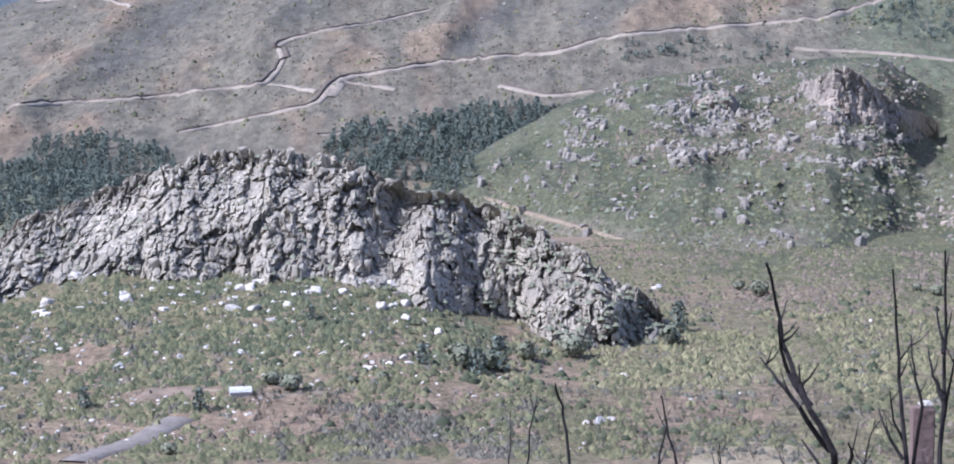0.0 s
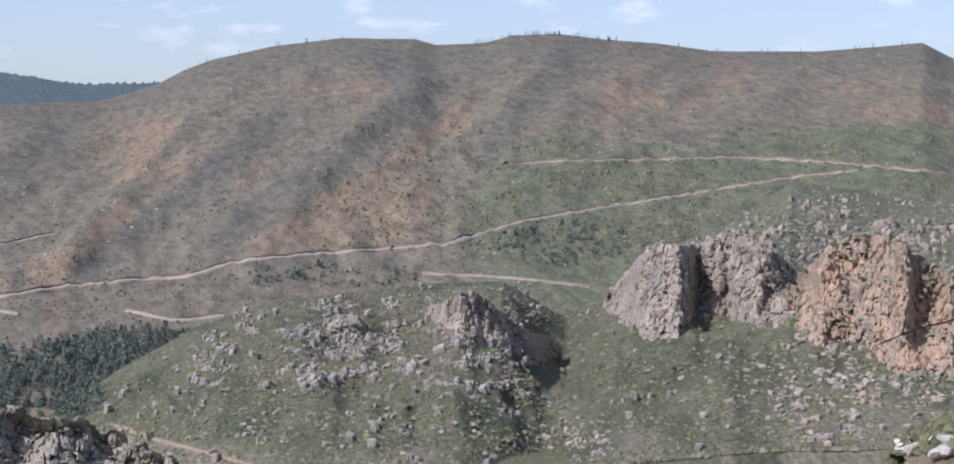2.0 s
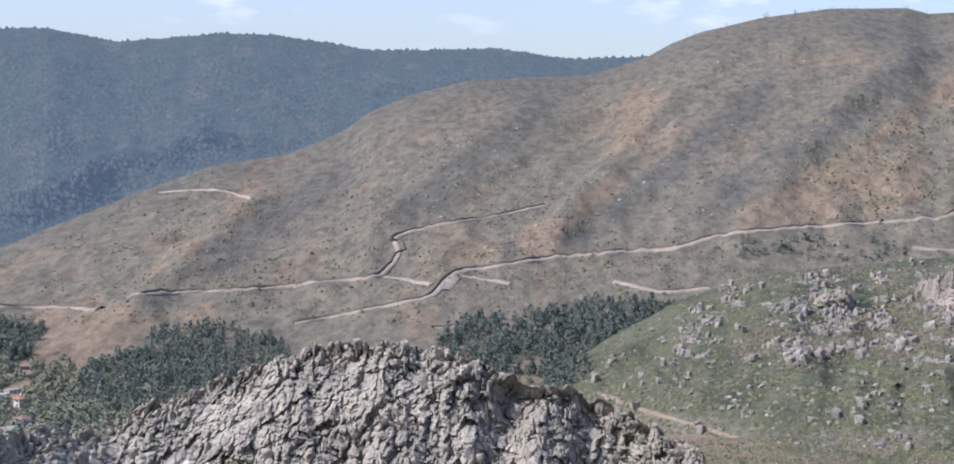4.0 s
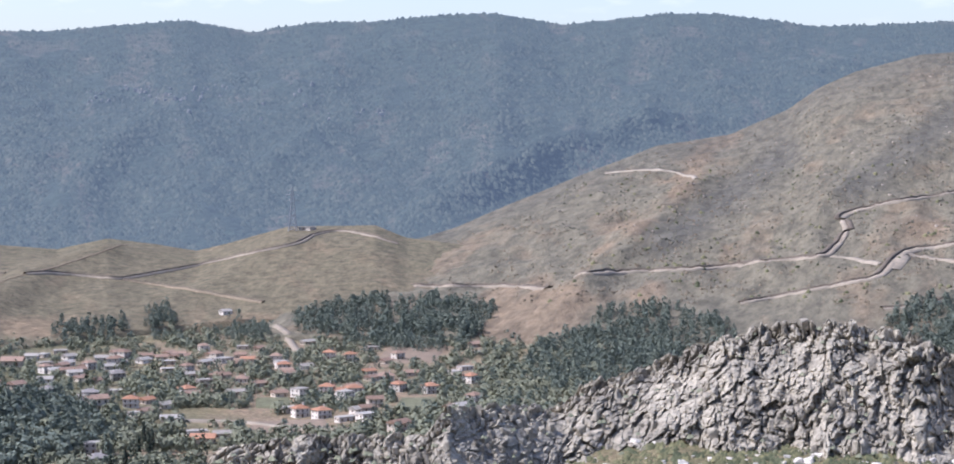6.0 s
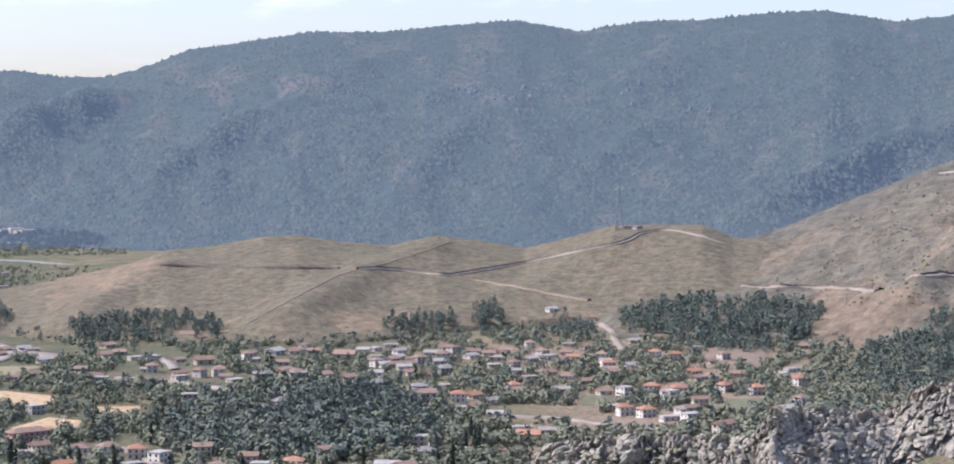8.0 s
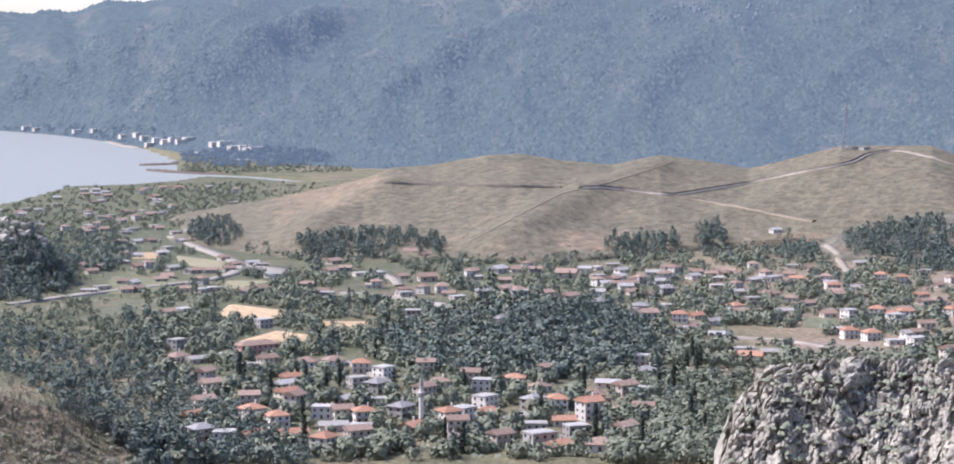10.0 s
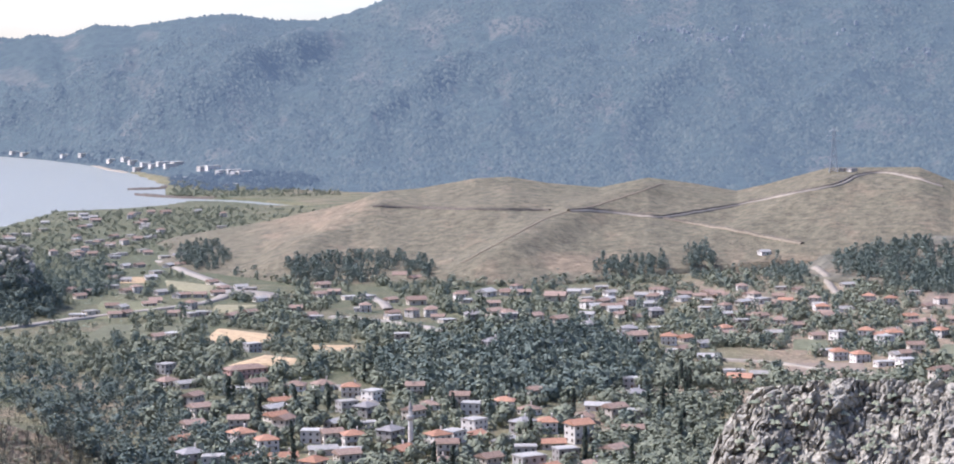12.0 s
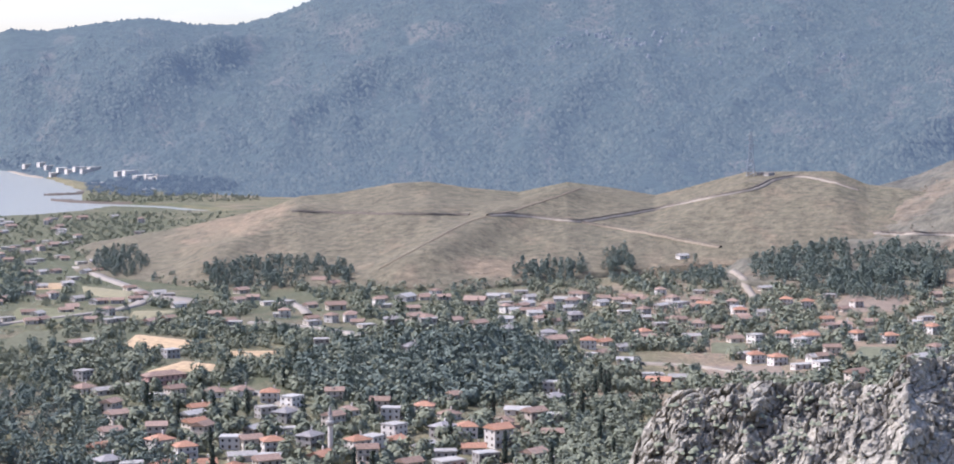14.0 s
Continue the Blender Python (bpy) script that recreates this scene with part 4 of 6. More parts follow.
p_ = p_[rng.uniform(0, 1, len(p_)) < 0.08 + 0.42 * step(2, -1.5, a_) + 0.28 * step(17.6, 18.6, a_)] - (0, 0.4, -0.3)
OUT_SCRUB = p_
CLIFF_SCRUB = []
for k, (mat_, base_, count_, size_) in enumerate(SPOTS):
    p_ = base_[rng.integers(0, len(base_), count_)]
    q_ = base_[rng.integers(0, len(base_), 4 if k == 0 else count_ * 2)]
    CLIFF_SCRUB.append(q_[rng.uniform(0, 1, len(q_)) < 0.3] + (0, 0, 0.3))
    strew("cliff_blocks", BLOCKS, p_, size_ * (0.06 + 0.26 * rng.uniform(0, 1, len(p_)) ** 2.4), mat_, "upright limestone ribs and blocks of the cliff", "rock blocks")

# ---- plant cover ----
def grown(az, el):
    """Keeps scrub off the bare places of the meadow."""
    return bare_soil(az, el) < rng.uniform(0.25, 0.7, len(az))


q_ = np.vstack(CLIFF_SCRUB)
strew("cliff_shrubs", TUFTS, q_ * (1 - 2.0 / np.hypot(q_[:, 0], q_[:, 1])[:, None] * (1, 1, 0)), rng.uniform(0.8, 2.4, len(q_)), MAT_TREE, "dark shrubs on the ledges of the cliffs", "bushes")
strew("outcrop_shrubs", TUFTS, OUT_SCRUB - np.stack(xy(np.degrees(np.arctan2(-OUT_SCRUB[:, 0], OUT_SCRUB[:, 1])), 1.2) + (0 * OUT_SCRUB[:, 0],), -1), rng.uniform(0.5, 1.5, len(OUT_SCRUB)), MAT_TREE, "dark shrubs growing in the cracks of the outcrop", "bushes")
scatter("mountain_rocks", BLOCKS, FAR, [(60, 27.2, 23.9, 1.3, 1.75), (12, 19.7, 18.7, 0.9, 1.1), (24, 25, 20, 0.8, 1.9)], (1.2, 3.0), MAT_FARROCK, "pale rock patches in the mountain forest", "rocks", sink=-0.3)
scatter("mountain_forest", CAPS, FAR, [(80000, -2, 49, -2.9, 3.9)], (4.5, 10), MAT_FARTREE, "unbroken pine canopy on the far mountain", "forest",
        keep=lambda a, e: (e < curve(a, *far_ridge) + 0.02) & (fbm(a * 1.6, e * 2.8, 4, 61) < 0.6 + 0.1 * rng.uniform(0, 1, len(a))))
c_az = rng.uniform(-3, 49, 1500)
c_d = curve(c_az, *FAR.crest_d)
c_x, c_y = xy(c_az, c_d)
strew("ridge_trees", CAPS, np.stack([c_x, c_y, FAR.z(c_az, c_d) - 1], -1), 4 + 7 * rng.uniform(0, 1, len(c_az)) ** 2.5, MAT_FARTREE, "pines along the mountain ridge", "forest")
scatter("brown_hill_scrub", MOUNDS, BROWN, [(38000, -25, 17, -4.5, 4.8)], (0.5, 1.9), MAT_DRYTUFT, "scattered dry shrubs on the burnt hill", "scrub",
        keep=lambda a, e: (e < curve(a, *brown_crest) - 0.05) & (fbm(a * 1.5, e * 2.5, 4, 62) > 0.40 + 0.16 * rng.uniform(0, 1, len(a))))
scatter("brown_hill_thickets", MOUNDS, BROWN, [(20000, -25, 15, -3.5, 4.6)], (0.6, 2.2), MAT_GREYSCRUB, "grey-brown thickets in the gullies of the burnt hill", "scrub",
        keep=lambda a, e: (e < curve(a, *brown_crest) - 0.05) & (fbm(a * 2.2 + 9, e * 3.5, 4, 94) > 0.55))
scatter("brown_hill_bushes", MOUNDS, BROWN, [(5200, -25, -6, -1.5, 2.2), (900, -3, 14, -4.5, -0.5)], (0.9, 3.2), MAT_SCRUB, "green bushes on the lower burnt hill", "bushes",
        keep=lambda a, e: fbm(a * 1.2, e * 2, 3, 63) > 0.5)
scatter("brown_hill_rocks", RUBBLE, BROWN, [(2600, -24, 14, -2.5, 4.5)], (0.4, 1.5), MAT_CLIFF, "small weathered rocks on the burnt hill", "stones", sink=0.0,
        keep=lambda a, e: (e < curve(a, *brown_crest) - 0.05) & (fbm(a * 1.8 + 2, e * 3.5, 4, 92) > 0.53))
scatter("tan_hill_scrub", MOUNDS, TAN, [(4500, 17, 42, -5.4, -2.3)], (0.3, 0.9), MAT_DRYTUFT, "low dry tufts on the tan hills", "scrub")
scatter("green_hill_scrub", TUFTS, GREEN, [(17000, -25, 1.5, -8, 0.5)], (0.5, 2.0), MAT_SCRUB, "dense low green scrub", "scrub",
        keep=lambda a, e: fbm(a * 1.6, e * 3, 3, 64) > 0.42)
scatter("green_hill_heath", TUFTS, GREEN, [(5000, -25, 1.5, -8, 0.5), (4500, -4, -12.5, -5.4, -2.6), (2500, -12.5, -24, -3.4, 0.3)], (0.5, 1.8), MAT_HEATH, "brown dry scrub on the green hill", "scrub",
        keep=lambda a, e: fbm(a * 1.3 + 11, e * 2.6, 4, 68) > 0.47)
scatter("slope_bushes", TUFTS, GREEN, [(1100, -25, 1.0, -8, -0.5), (700, -13, -25, -2.2, 0.5)], (0.8, 2.8), MAT_TREE, "dark round bushes on the green hill", "bushes")
scatter("meadow_scrub", TUFTS, GROUND, [(13000, -14.5, 15, -13.9, -7.8), (3000, -22, -14.5, -11.2, -7.6)], (0.5, 2.5), MAT_SCRUB, "green scrub on the valley meadow", "scrub",
        keep=lambda a, e: (fbm(a * 0.7, e * 1.9, 4, 65) > 0.49) & grown(a, e))
scatter("meadow_dead_scrub", TUFTS, GROUND, [(3200, -14.5, 15, -13.9, -8.4), (1500, 6, -4, -13.9, -12.3)], (0.5, 2.2), MAT_GREYSCRUB, "grey dead brush on the valley meadow", "scrub",
        keep=lambda a, e: (fbm(a * 0.8 + 3, e * 1.6, 4, 66) > 0.5) & grown(a, e))
scatter("meadow_mounds", TUFTS, GROUND, [(2600, -14.5, 0, -11.9, -9.5), (900, -22, -14.5, -11.2, -8), (900, -14.5, 14, -13.8, -9.5)], (0.6, 2.4), MAT_MEADOW, "yellow-green mounds of grass and herbs", "grass",
        keep=lambda a, e: (fbm(a * 0.8 + 5, e * 2.2, 3, 75) > 0.46) & grown(a, e))
scatter("heath", TUFTS, GROUND, [(4500, -14.5, 2, -9.6, -7.7), (2000, -14.5, 14, -13.8, -9.6)], (0.5, 1.9), MAT_HEATH, "brown heath and dry scrub on the valley floor", "scrub",
        keep=lambda a, e: fbm(a * 0.7 + 7, e * 2.2, 4, 67) > 0.46)
scatter("stony_slope_scrub", TUFTS, GROUND, [(3600, 14.5, -0.5, -11.7, -8.6)], (0.7, 2.2), MAT_THICKET, "dense dark green scrub on the stony slope below the outcrop", "scrub",
        keep=lambda a, e: (fbm(a * 0.9 + 1, e * 2.0, 4, 96) > 0.44) & grown(a, e))
scatter("meadow_thickets", MOUNDS, GROUND, [(900, -14.5, 6, -13.4, -9.0)], (0.7, 2.4), MAT_THICKET, "dark green bushes dotted over the meadow", "bushes",
        keep=lambda a, e: fbm(a * 0.8 + 1, e * 2.0, 4, 97) > 0.5)
scatter("foot_scrub", TUFTS, GROUND, [(3600, -3, -25, -8.9, -6.9)], (0.5, 2.0), MAT_SCRUB, "green scrub at the foot of the green hill", "scrub")
scatter("outcrop_scrub", TUFTS, GROUND, [(1500, -6, 14.5, -9.8, -8.2)], (0.6, 2.2), MAT_SCRUB, "scrub along the foot of the outcrop", "scrub")


def wood(name, surface, zones, sizes, shapes, mat, label, oval=True, keep=None):
    keep = keep or (lambda a, e: (fbm(a * 1.3, e * 2.6, 3, 69) > 0.29) & ~((a > 13.7 - 0.75 * (e + 4.2)) & (a < 15.1 - 0.75 * (e + 4.2))))
    return scatter(name, shapes, surface, zones, sizes, mat, label, "trees", oval=oval, sink=0.02, keep=keep)


wood("knoll_wood", LAND, [(750, 34.6, 26.8, -9.0, -7.1), (300, 31, 27, -8.3, -6.9)], (4, 8), PINES_FAR + ROUND_FAR, MAT_PINE, "dark pine wood on a knoll in the village")
wood("hill_foot_wood", LAND, [(650, 21.4, 14.8, -5.75, -4.35), (240, 19.5, 15, -5.9, -5.0)], (4.5, 8.5), PINES_FAR, MAT_PINE, "dark pine wood at the foot of the brown hill")
wood("hill_foot_wood_lower", LAND, [(520, 14.6, 10.0, -7.3, -5.4), (420, 13.4, 8.6, -6.6, -4.6)], (4.5, 8.5), PINES_FAR, MAT_PINE, "dark pine wood behind the outcrop")
wood("valley_wood", BEHIND, [(620, 4.4, -2.2, -6.0, -4.2), (300, 1.5, -3.0, -5.0, -3.8)], (4.5, 8.5), PINES_FAR, MAT_PINE, "pine wood in the valley between the hills")
wood("valley_wood_lower", LAND, [(240, 4.2, 0.0, -6.5, -5.1)], (3.5, 7), PINES_FAR, MAT_PINE, "pine wood beside the outcrop in the valley")
wood("ravine_wood", LAND, [(160, -11, -15, -1.9, -0.6), (70, -3.5, -9, -2.6, -1.9)], (3, 7), ROUND + PINES, MAT_PINE, "trees in the ravine below the upper road")
wood("tan_foot_wood", LAND, [(300, 37.3, 32.6, -5.55, -4.75), (140, 40.2, 38.6, -5.1, -4.35), (90, 28.2, 26, -5.45, -4.85), (60, 25.6, 24.6, -5.45, -4.75), (50, 23.4, 22, -5.6, -5.1)], (4, 7.5), PINES_FAR, MAT_PINE, "pine wood at the foot of the tan hills")
wood("bay_wood", LAND, [(520, 46.3, 43.3, -6.6, -5.0), (260, 44.2, 41.6, -5.8, -4.6), (160, 48, 45.8, -5.6, -4.6)], (3, 6), PINES_FAR + ROUND_FAR, MAT_PINE, "dark wooded knoll near the bay")
scatter("bay_knoll_rocks", BLOCKS, GROUND, [(150, 46.0, 44.2, -5.4, -4.35)], (0.9, 2.6), MAT_ROCK, "weathered grey rock of the knoll near the bay", "rock blocks", sink=0.1)
scatter("bay_knoll_scrub", ROUND_FAR, GROUND, [(800, 46.2, 43.7, -6.2, -4.4)], (1.5, 3.5), MAT_TREE, "scrub growing between the rocks of the knoll", "bushes")
SPUR_TOP = ((48.5, -6.8), (47.2, -6.98), (44.65, -7.35), (42.1, -8.3), (40.4, -8.9), (39, -9.75), (37.6, -10.6), (36.9, -11.1))
OLIVE_TOP = ((48.5, -6.9), (47.2, -7.35), (45.5, -8.3), (43.8, -9.4), (42.1, -10.5), (41.4, -11.2))
wood("spur_wood", GROUND, [(2600, 48, 36.8, -11.5, -6.9)], (3.0, 6.2), PINES + ROUND[:3], MAT_PINE, "young pines on the slope above the village", oval=False,
     keep=lambda a, e: (e < curve(a, *SPUR_TOP)) & (e > curve(a, *OLIVE_TOP) - 0.5 * fbm(a * 1.5, e * 2, 3, 95)))
wood("spur_scrub", GROUND, [(2400, 48.8, 40.5, -11.5, -7.0)], (0.6, 1.9), BUSH, MAT_OLIVE, "dry olive scrub on the near slope", oval=False, keep=lambda a, e: e < curve(a, *OLIVE_TOP) + 0.3)
wood("outcrop_end_wood", GROUND, [(620, 28.0, 24.0, -11.4, -8.9)], (3.5, 7), ROUND, MAT_TREE, "green trees at the end of the outcrop", oval=False)
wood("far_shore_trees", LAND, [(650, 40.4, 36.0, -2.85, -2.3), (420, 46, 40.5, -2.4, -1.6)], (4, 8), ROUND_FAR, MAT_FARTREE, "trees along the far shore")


# ---- tracks, roads and fields ----
def along(surface, pts, gap=0.06):
    """The line of sight points pts joined up smoothly and laid on a surface: az, d."""
    p = np.array(pts, float)
    run = np.concatenate([[0], np.cumsum(np.hypot(*np.diff(p, axis=0).T))])
    t = np.linspace(0, run[-1], max(6, int(run[-1] / gap)))
    az, el = np.interp(t, run, p[:, 0]), np.interp(t, run, p[:, 1])
    k = 7
    az, el = (np.convolve(np.pad(q, k // 2, mode="edge"), np.ones(k) / k, "valid") for q in (az, el))
    d = surface.find(az, el)
    d = np.convolve(np.pad(d, 4, mode="edge"), np.ones(9) / 9, "valid")
    return az, d


def track(name, surface, pts, wide, mat, label, category="road", cut=0.0, lift=0.75):
    """A road laid on the ground; cut: height of a dark bank on its uphill side."""
    az, d = along(surface, pts)
    x, y = xy(az, d)
    tx, ty = np.gradient(x), np.gradient(y)
    size = np.hypot(tx, ty) + 1e-9
    nx, ny = -ty / size, tx / size
    flip = np.sign(nx * x + ny * y)
    flip[flip == 0] = 1
    nx, ny = nx * flip, ny * flip
    w = wide * (1 + 0.25 * (value_noise(np.arange(len(az)) / 30.0, 0 * az + len(az), 8) - 0.5))

    def rim(off, up):
        px_, py_ = x + nx * off, y + ny * off
        a, dd = np.degrees(np.arctan2(-px_, py_)), np.hypot(px_, py_)
        return np.stack([px_, py_, surface.z(a, dd) + up], -1)

    def strip(nm, rows, m):
        co = np.vstack(rows)
        n = len(az)
        q = [(r * n + i, r * n + i + 1, (r + 1) * n + i + 1, (r + 1) * n + i) for r in range(len(rows) - 1) for i in range(n - 1)]
        me = bpy.data.meshes.new(nm)
        fill(me, co, np.array(q))
        me.materials.append(m)
        return new(nm, me)

    ob = tagged(strip(name, [rim(-w * 0.58, -0.6), rim(-w / 2, lift), rim(0 * w, lift + 0.1), rim(w / 2, lift), rim(w * 0.55, -0.4)], mat), label, category, kind="structure")
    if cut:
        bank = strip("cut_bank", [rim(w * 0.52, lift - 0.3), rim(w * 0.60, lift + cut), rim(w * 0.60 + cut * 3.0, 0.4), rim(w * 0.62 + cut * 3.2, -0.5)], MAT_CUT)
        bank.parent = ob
    return ob


MAT_HEATHSOIL = plain("brown_path_soil", (0.245, 0.198, 0.138), 0.95, 0.3, 0.4)
DIRT = "pale dirt track cut into the hillside"
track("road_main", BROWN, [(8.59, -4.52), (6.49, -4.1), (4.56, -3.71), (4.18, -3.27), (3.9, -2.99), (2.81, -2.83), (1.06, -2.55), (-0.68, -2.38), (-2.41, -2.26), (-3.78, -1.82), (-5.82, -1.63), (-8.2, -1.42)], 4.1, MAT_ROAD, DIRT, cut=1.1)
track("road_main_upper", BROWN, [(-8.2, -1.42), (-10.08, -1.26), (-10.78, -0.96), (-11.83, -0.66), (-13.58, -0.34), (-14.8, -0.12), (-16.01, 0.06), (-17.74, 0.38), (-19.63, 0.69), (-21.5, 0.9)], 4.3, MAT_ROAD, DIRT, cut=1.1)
track("road_junction", BROWN, [(4.3, -3.6), (4.05, -3.3), (3.95, -3.0)], 8.5, MAT_ROAD, "pale trampled junction of the hill tracks")
track("road_loop", BROWN, [(4.56, -4.65), (3.33, -4.51), (2.66, -4.31)], 3.3, MAT_ROAD, DIRT, cut=1.1)
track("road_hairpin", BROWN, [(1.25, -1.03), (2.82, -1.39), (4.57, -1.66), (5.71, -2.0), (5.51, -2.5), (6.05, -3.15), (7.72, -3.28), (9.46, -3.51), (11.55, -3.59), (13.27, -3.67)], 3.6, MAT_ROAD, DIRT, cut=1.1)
track("road_spur", BROWN, [(6.05, -3.15), (5.26, -3.2), (4.56, -3.41)], 3.0, MAT_ROAD, DIRT)
track("road_branch", BROWN, [(3.9, -3.06), (2.28, -3.33)], 3.0, MAT_ROAD, DIRT)
track("road_valley", BROWN, [(-0.6, -3.19), (-2.07, -3.54), (-3.45, -3.36)], 3.6, MAT_ROAD, DIRT, cut=1.0)
track("path_ridge", BROWN, [(12.41, -0.75), (11.03, -0.66), (10.07, -0.78), (9.73, -1.0)], 3.6, MAT_ROAD, DIRT)
track("road_low", BROWN, [(18.35, -4.0), (16.68, -4.0), (14.98, -4.0), (14.05, -4.1)], 3.4, MAT_ROAD, DIRT, cut=1.1)
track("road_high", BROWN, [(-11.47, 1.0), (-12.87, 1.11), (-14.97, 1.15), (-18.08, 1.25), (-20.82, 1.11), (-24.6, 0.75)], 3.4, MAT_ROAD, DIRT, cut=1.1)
track("path_green_hill", BROWN, [(-9.03, -2.09), (-9.38, -2.17), (-10.78, -2.2), (-12.19, -2.3), (-13.94, -2.5)], 3.6, MAT_ROAD, DIRT)
track("path_green_foot", GREEN, [(-0.2, -6.35), (-1.17, -6.77), (-2.75, -7.2), (-4.34, -7.65)], 1.6, MAT_HEATHSOIL, "dirt path along the foot of the green hill", lift=0.2)
track("terrace_line", TAN, [(34.6, -3.32), (32.1, -3.42), (29.4, -3.46)], 1.6, MAT_CUT, "dark terrace line on the tan hill", cut=0.4)
track("path_tan_spur", TAN, [(26.0, -2.66), (28.15, -3.33), (29.46, -3.63), (30.76, -4.31), (32.05, -5.0)], 1.5, MAT_HEATHSOIL, "faint pale path down the tan spur", lift=0.25)
track("road_tan", TAN, [(28.9, -3.5), (28.15, -3.47), (26.24, -3.69), (24.48, -3.4), (22.55, -2.99), (21.15, -2.73), (20.6, -2.42), (19.9, -2.36), (19.05, -2.55), (18.3, -2.78)], 2.2, MAT_ROAD, DIRT, cut=0.9)
track("road_tan_branch", TAN, [(26.24, -3.69), (24.31, -4.02), (22.21, -4.43)], 1.6, MAT_HEATHSOIL, DIRT, cut=0.7)
track("road_tan_pale", BROWN, [(18.25, -2.95), (19.75, -3.62), (21.5, -4.5)], 3.4, MAT_ROAD, DIRT)
LANE = "pale village road"
track("road_bend", GROUND, [(40.68, -4.76), (39.9, -5.12), (39.04, -5.45), (38.6, -5.65), (38.83, -5.9), (39.74, -6.08), (41.49, -6.25), (43.39, -6.43), (45.28, -6.64)], 6, MAT_ASPHALT, "pale curving main road in the plain")
track("road_village", GROUND, [(35.72, -8.43), (34.99, -8.75), (34.5, -9.01), (34.26, -9.31)], 4, MAT_ASPHALT, LANE)
track("road_fields", GROUND, [(35.85, -6.48), (34.98, -6.54), (33.75, -6.69), (32.35, -6.93)], 4.5, MAT_ASPHALT, LANE)
track("road_upper", GROUND, [(34.89, -5.81), (34.28, -6.04), (34.1, -6.39)], 5, MAT_ASPHALT, LANE)
track("road_yard", GROUND, [(38.6, -5.67), (37.57, -5.8), (37.23, -5.98)], 12, MAT_ASPHALT, "pale paved yard beside the main road")
track("road_houses", GROUND, [(24.6, -7.73), (22.85, -7.81), (21.45, -8.03), (19.55, -8.08)], 4, MAT_ROAD, LANE)
track("road_hillward", LAND, [(21.93, -5.0), (21.57, -5.39), (21.22, -5.91)], 4, MAT_ROAD, LANE)
track("road_asphalt_near", GROUND, [(11.8, -13.75), (11.06, -13.5), (9.84, -13.2), (9.22, -12.88), (8.6, -12.56)], 6.0, MAT_TAR, "narrow grey asphalt road through scrub", lift=0.3)
track("road_dirt_near", GROUND, [(9.63, -11.83), (7.88, -11.81), (5.42, -12.04), (3.47, -11.9)], 2.2, MAT_HEATHSOIL, "dirt track below the outcrop", lift=0.1)


def field(name, corners, colour, label, surface=GROUND, lift=0.45):
    c = np.array(corners)
    u, v = np.meshgrid(np.linspace(0, 1, 13), np.linspace(0, 1, 9))
    w = (((1 - u) * (1 - v))[..., None] * c[0] + (u * (1 - v))[..., None] * c[1] + (u * v)[..., None] * c[2] + ((1 - u) * v)[..., None] * c[3])
    az, el = w[..., 0], w[..., 1]
    d = surface.find(az.reshape(-1), el.reshape(-1)).reshape(az.shape)
    x, y = xy(az, d)
    z = surface.z(az, d) + lift
    rim = (u == 0) | (u == 1) | (v == 0) | (v == 1)
    z = np.where(rim, z - 0.8, z)
    m = plain(name + "_soil", colour, 0.95, 0.4, 0.3)
    me = bpy.data.meshes.new(name)
    n = np.arange(x.size).reshape(x.shape)
    fill(me, np.stack([x, y, z], -1).reshape(-1, 3), np.stack([n[:-1, :-1], n[:-1, 1:], n[1:, 1:], n[1:, :-1]], -1).reshape(-1, 4))
    me.materials.append(m)
    return tagged(new(name, me), label, "field", kind="structure")


STUBBLE, GRASS, STRAW, EARTH = (0.46, 0.33, 0.19), (0.15, 0.15, 0.09), (0.26, 0.23, 0.135), (0.235, 0.18, 0.13)
field("field_1", [(39.56, -7.13), (38.02, -7.25), (36.98, -6.99), (39.04, -6.7)], STUBBLE, "golden stubble field among trees")
field("field_2", [(36.11, -7.49), (35.33, -7.49), (34.77, -7.29), (36.55, -7.27)], STUBBLE, "small golden stubble field")
field("field_3", [(38.88, -7.82), (36.81, -7.86), (36.72, -7.65), (37.59, -7.5)], STUBBLE, "golden stubble field behind a long house")
field("field_4", [(43.4, -7.15), (40.83, -7.12), (38.7, -6.58), (42.2, -6.52)], GRASS, "green meadow beside the main road")
field("field_5", [(40.47, -5.59), (39.2, -5.78), (39.03, -5.51), (40.56, -5.31)], STRAW, "yellow-green field in the road bend")
field("field_6", [(39.21, -6.3), (38.61, -6.32), (37.71, -6.08), (39.12, -6.06)], STRAW, "small yellow field beside the road")
field("field_7", [(22.84, -8.25), (20.24, -8.24), (20.42, -7.71), (22.67, -7.76)], EARTH, "bare dry plot below two white houses")
field("field_8", [(25.29, -8.35), (24.24, -8.34), (24.42, -8.18), (25.47, -8.23)], GRASS, "small green plot")
field("field_9", [(41.82, -5.41), (40.98, -5.42), (41.06, -5.23), (41.73, -5.22)], STUBBLE, "small golden field near the town")
field("field_10", [(19.2, -6.25), (17.24, -6.2), (16.9, -5.7), (18.64, -5.65)], EARTH, "terraced dry earth plot among houses")
field("field_12", [(22.51, -7.43), (21.46, -7.45), (21.46, -7.1), (22.51, -7.09)], GRASS, "green plot among village houses")
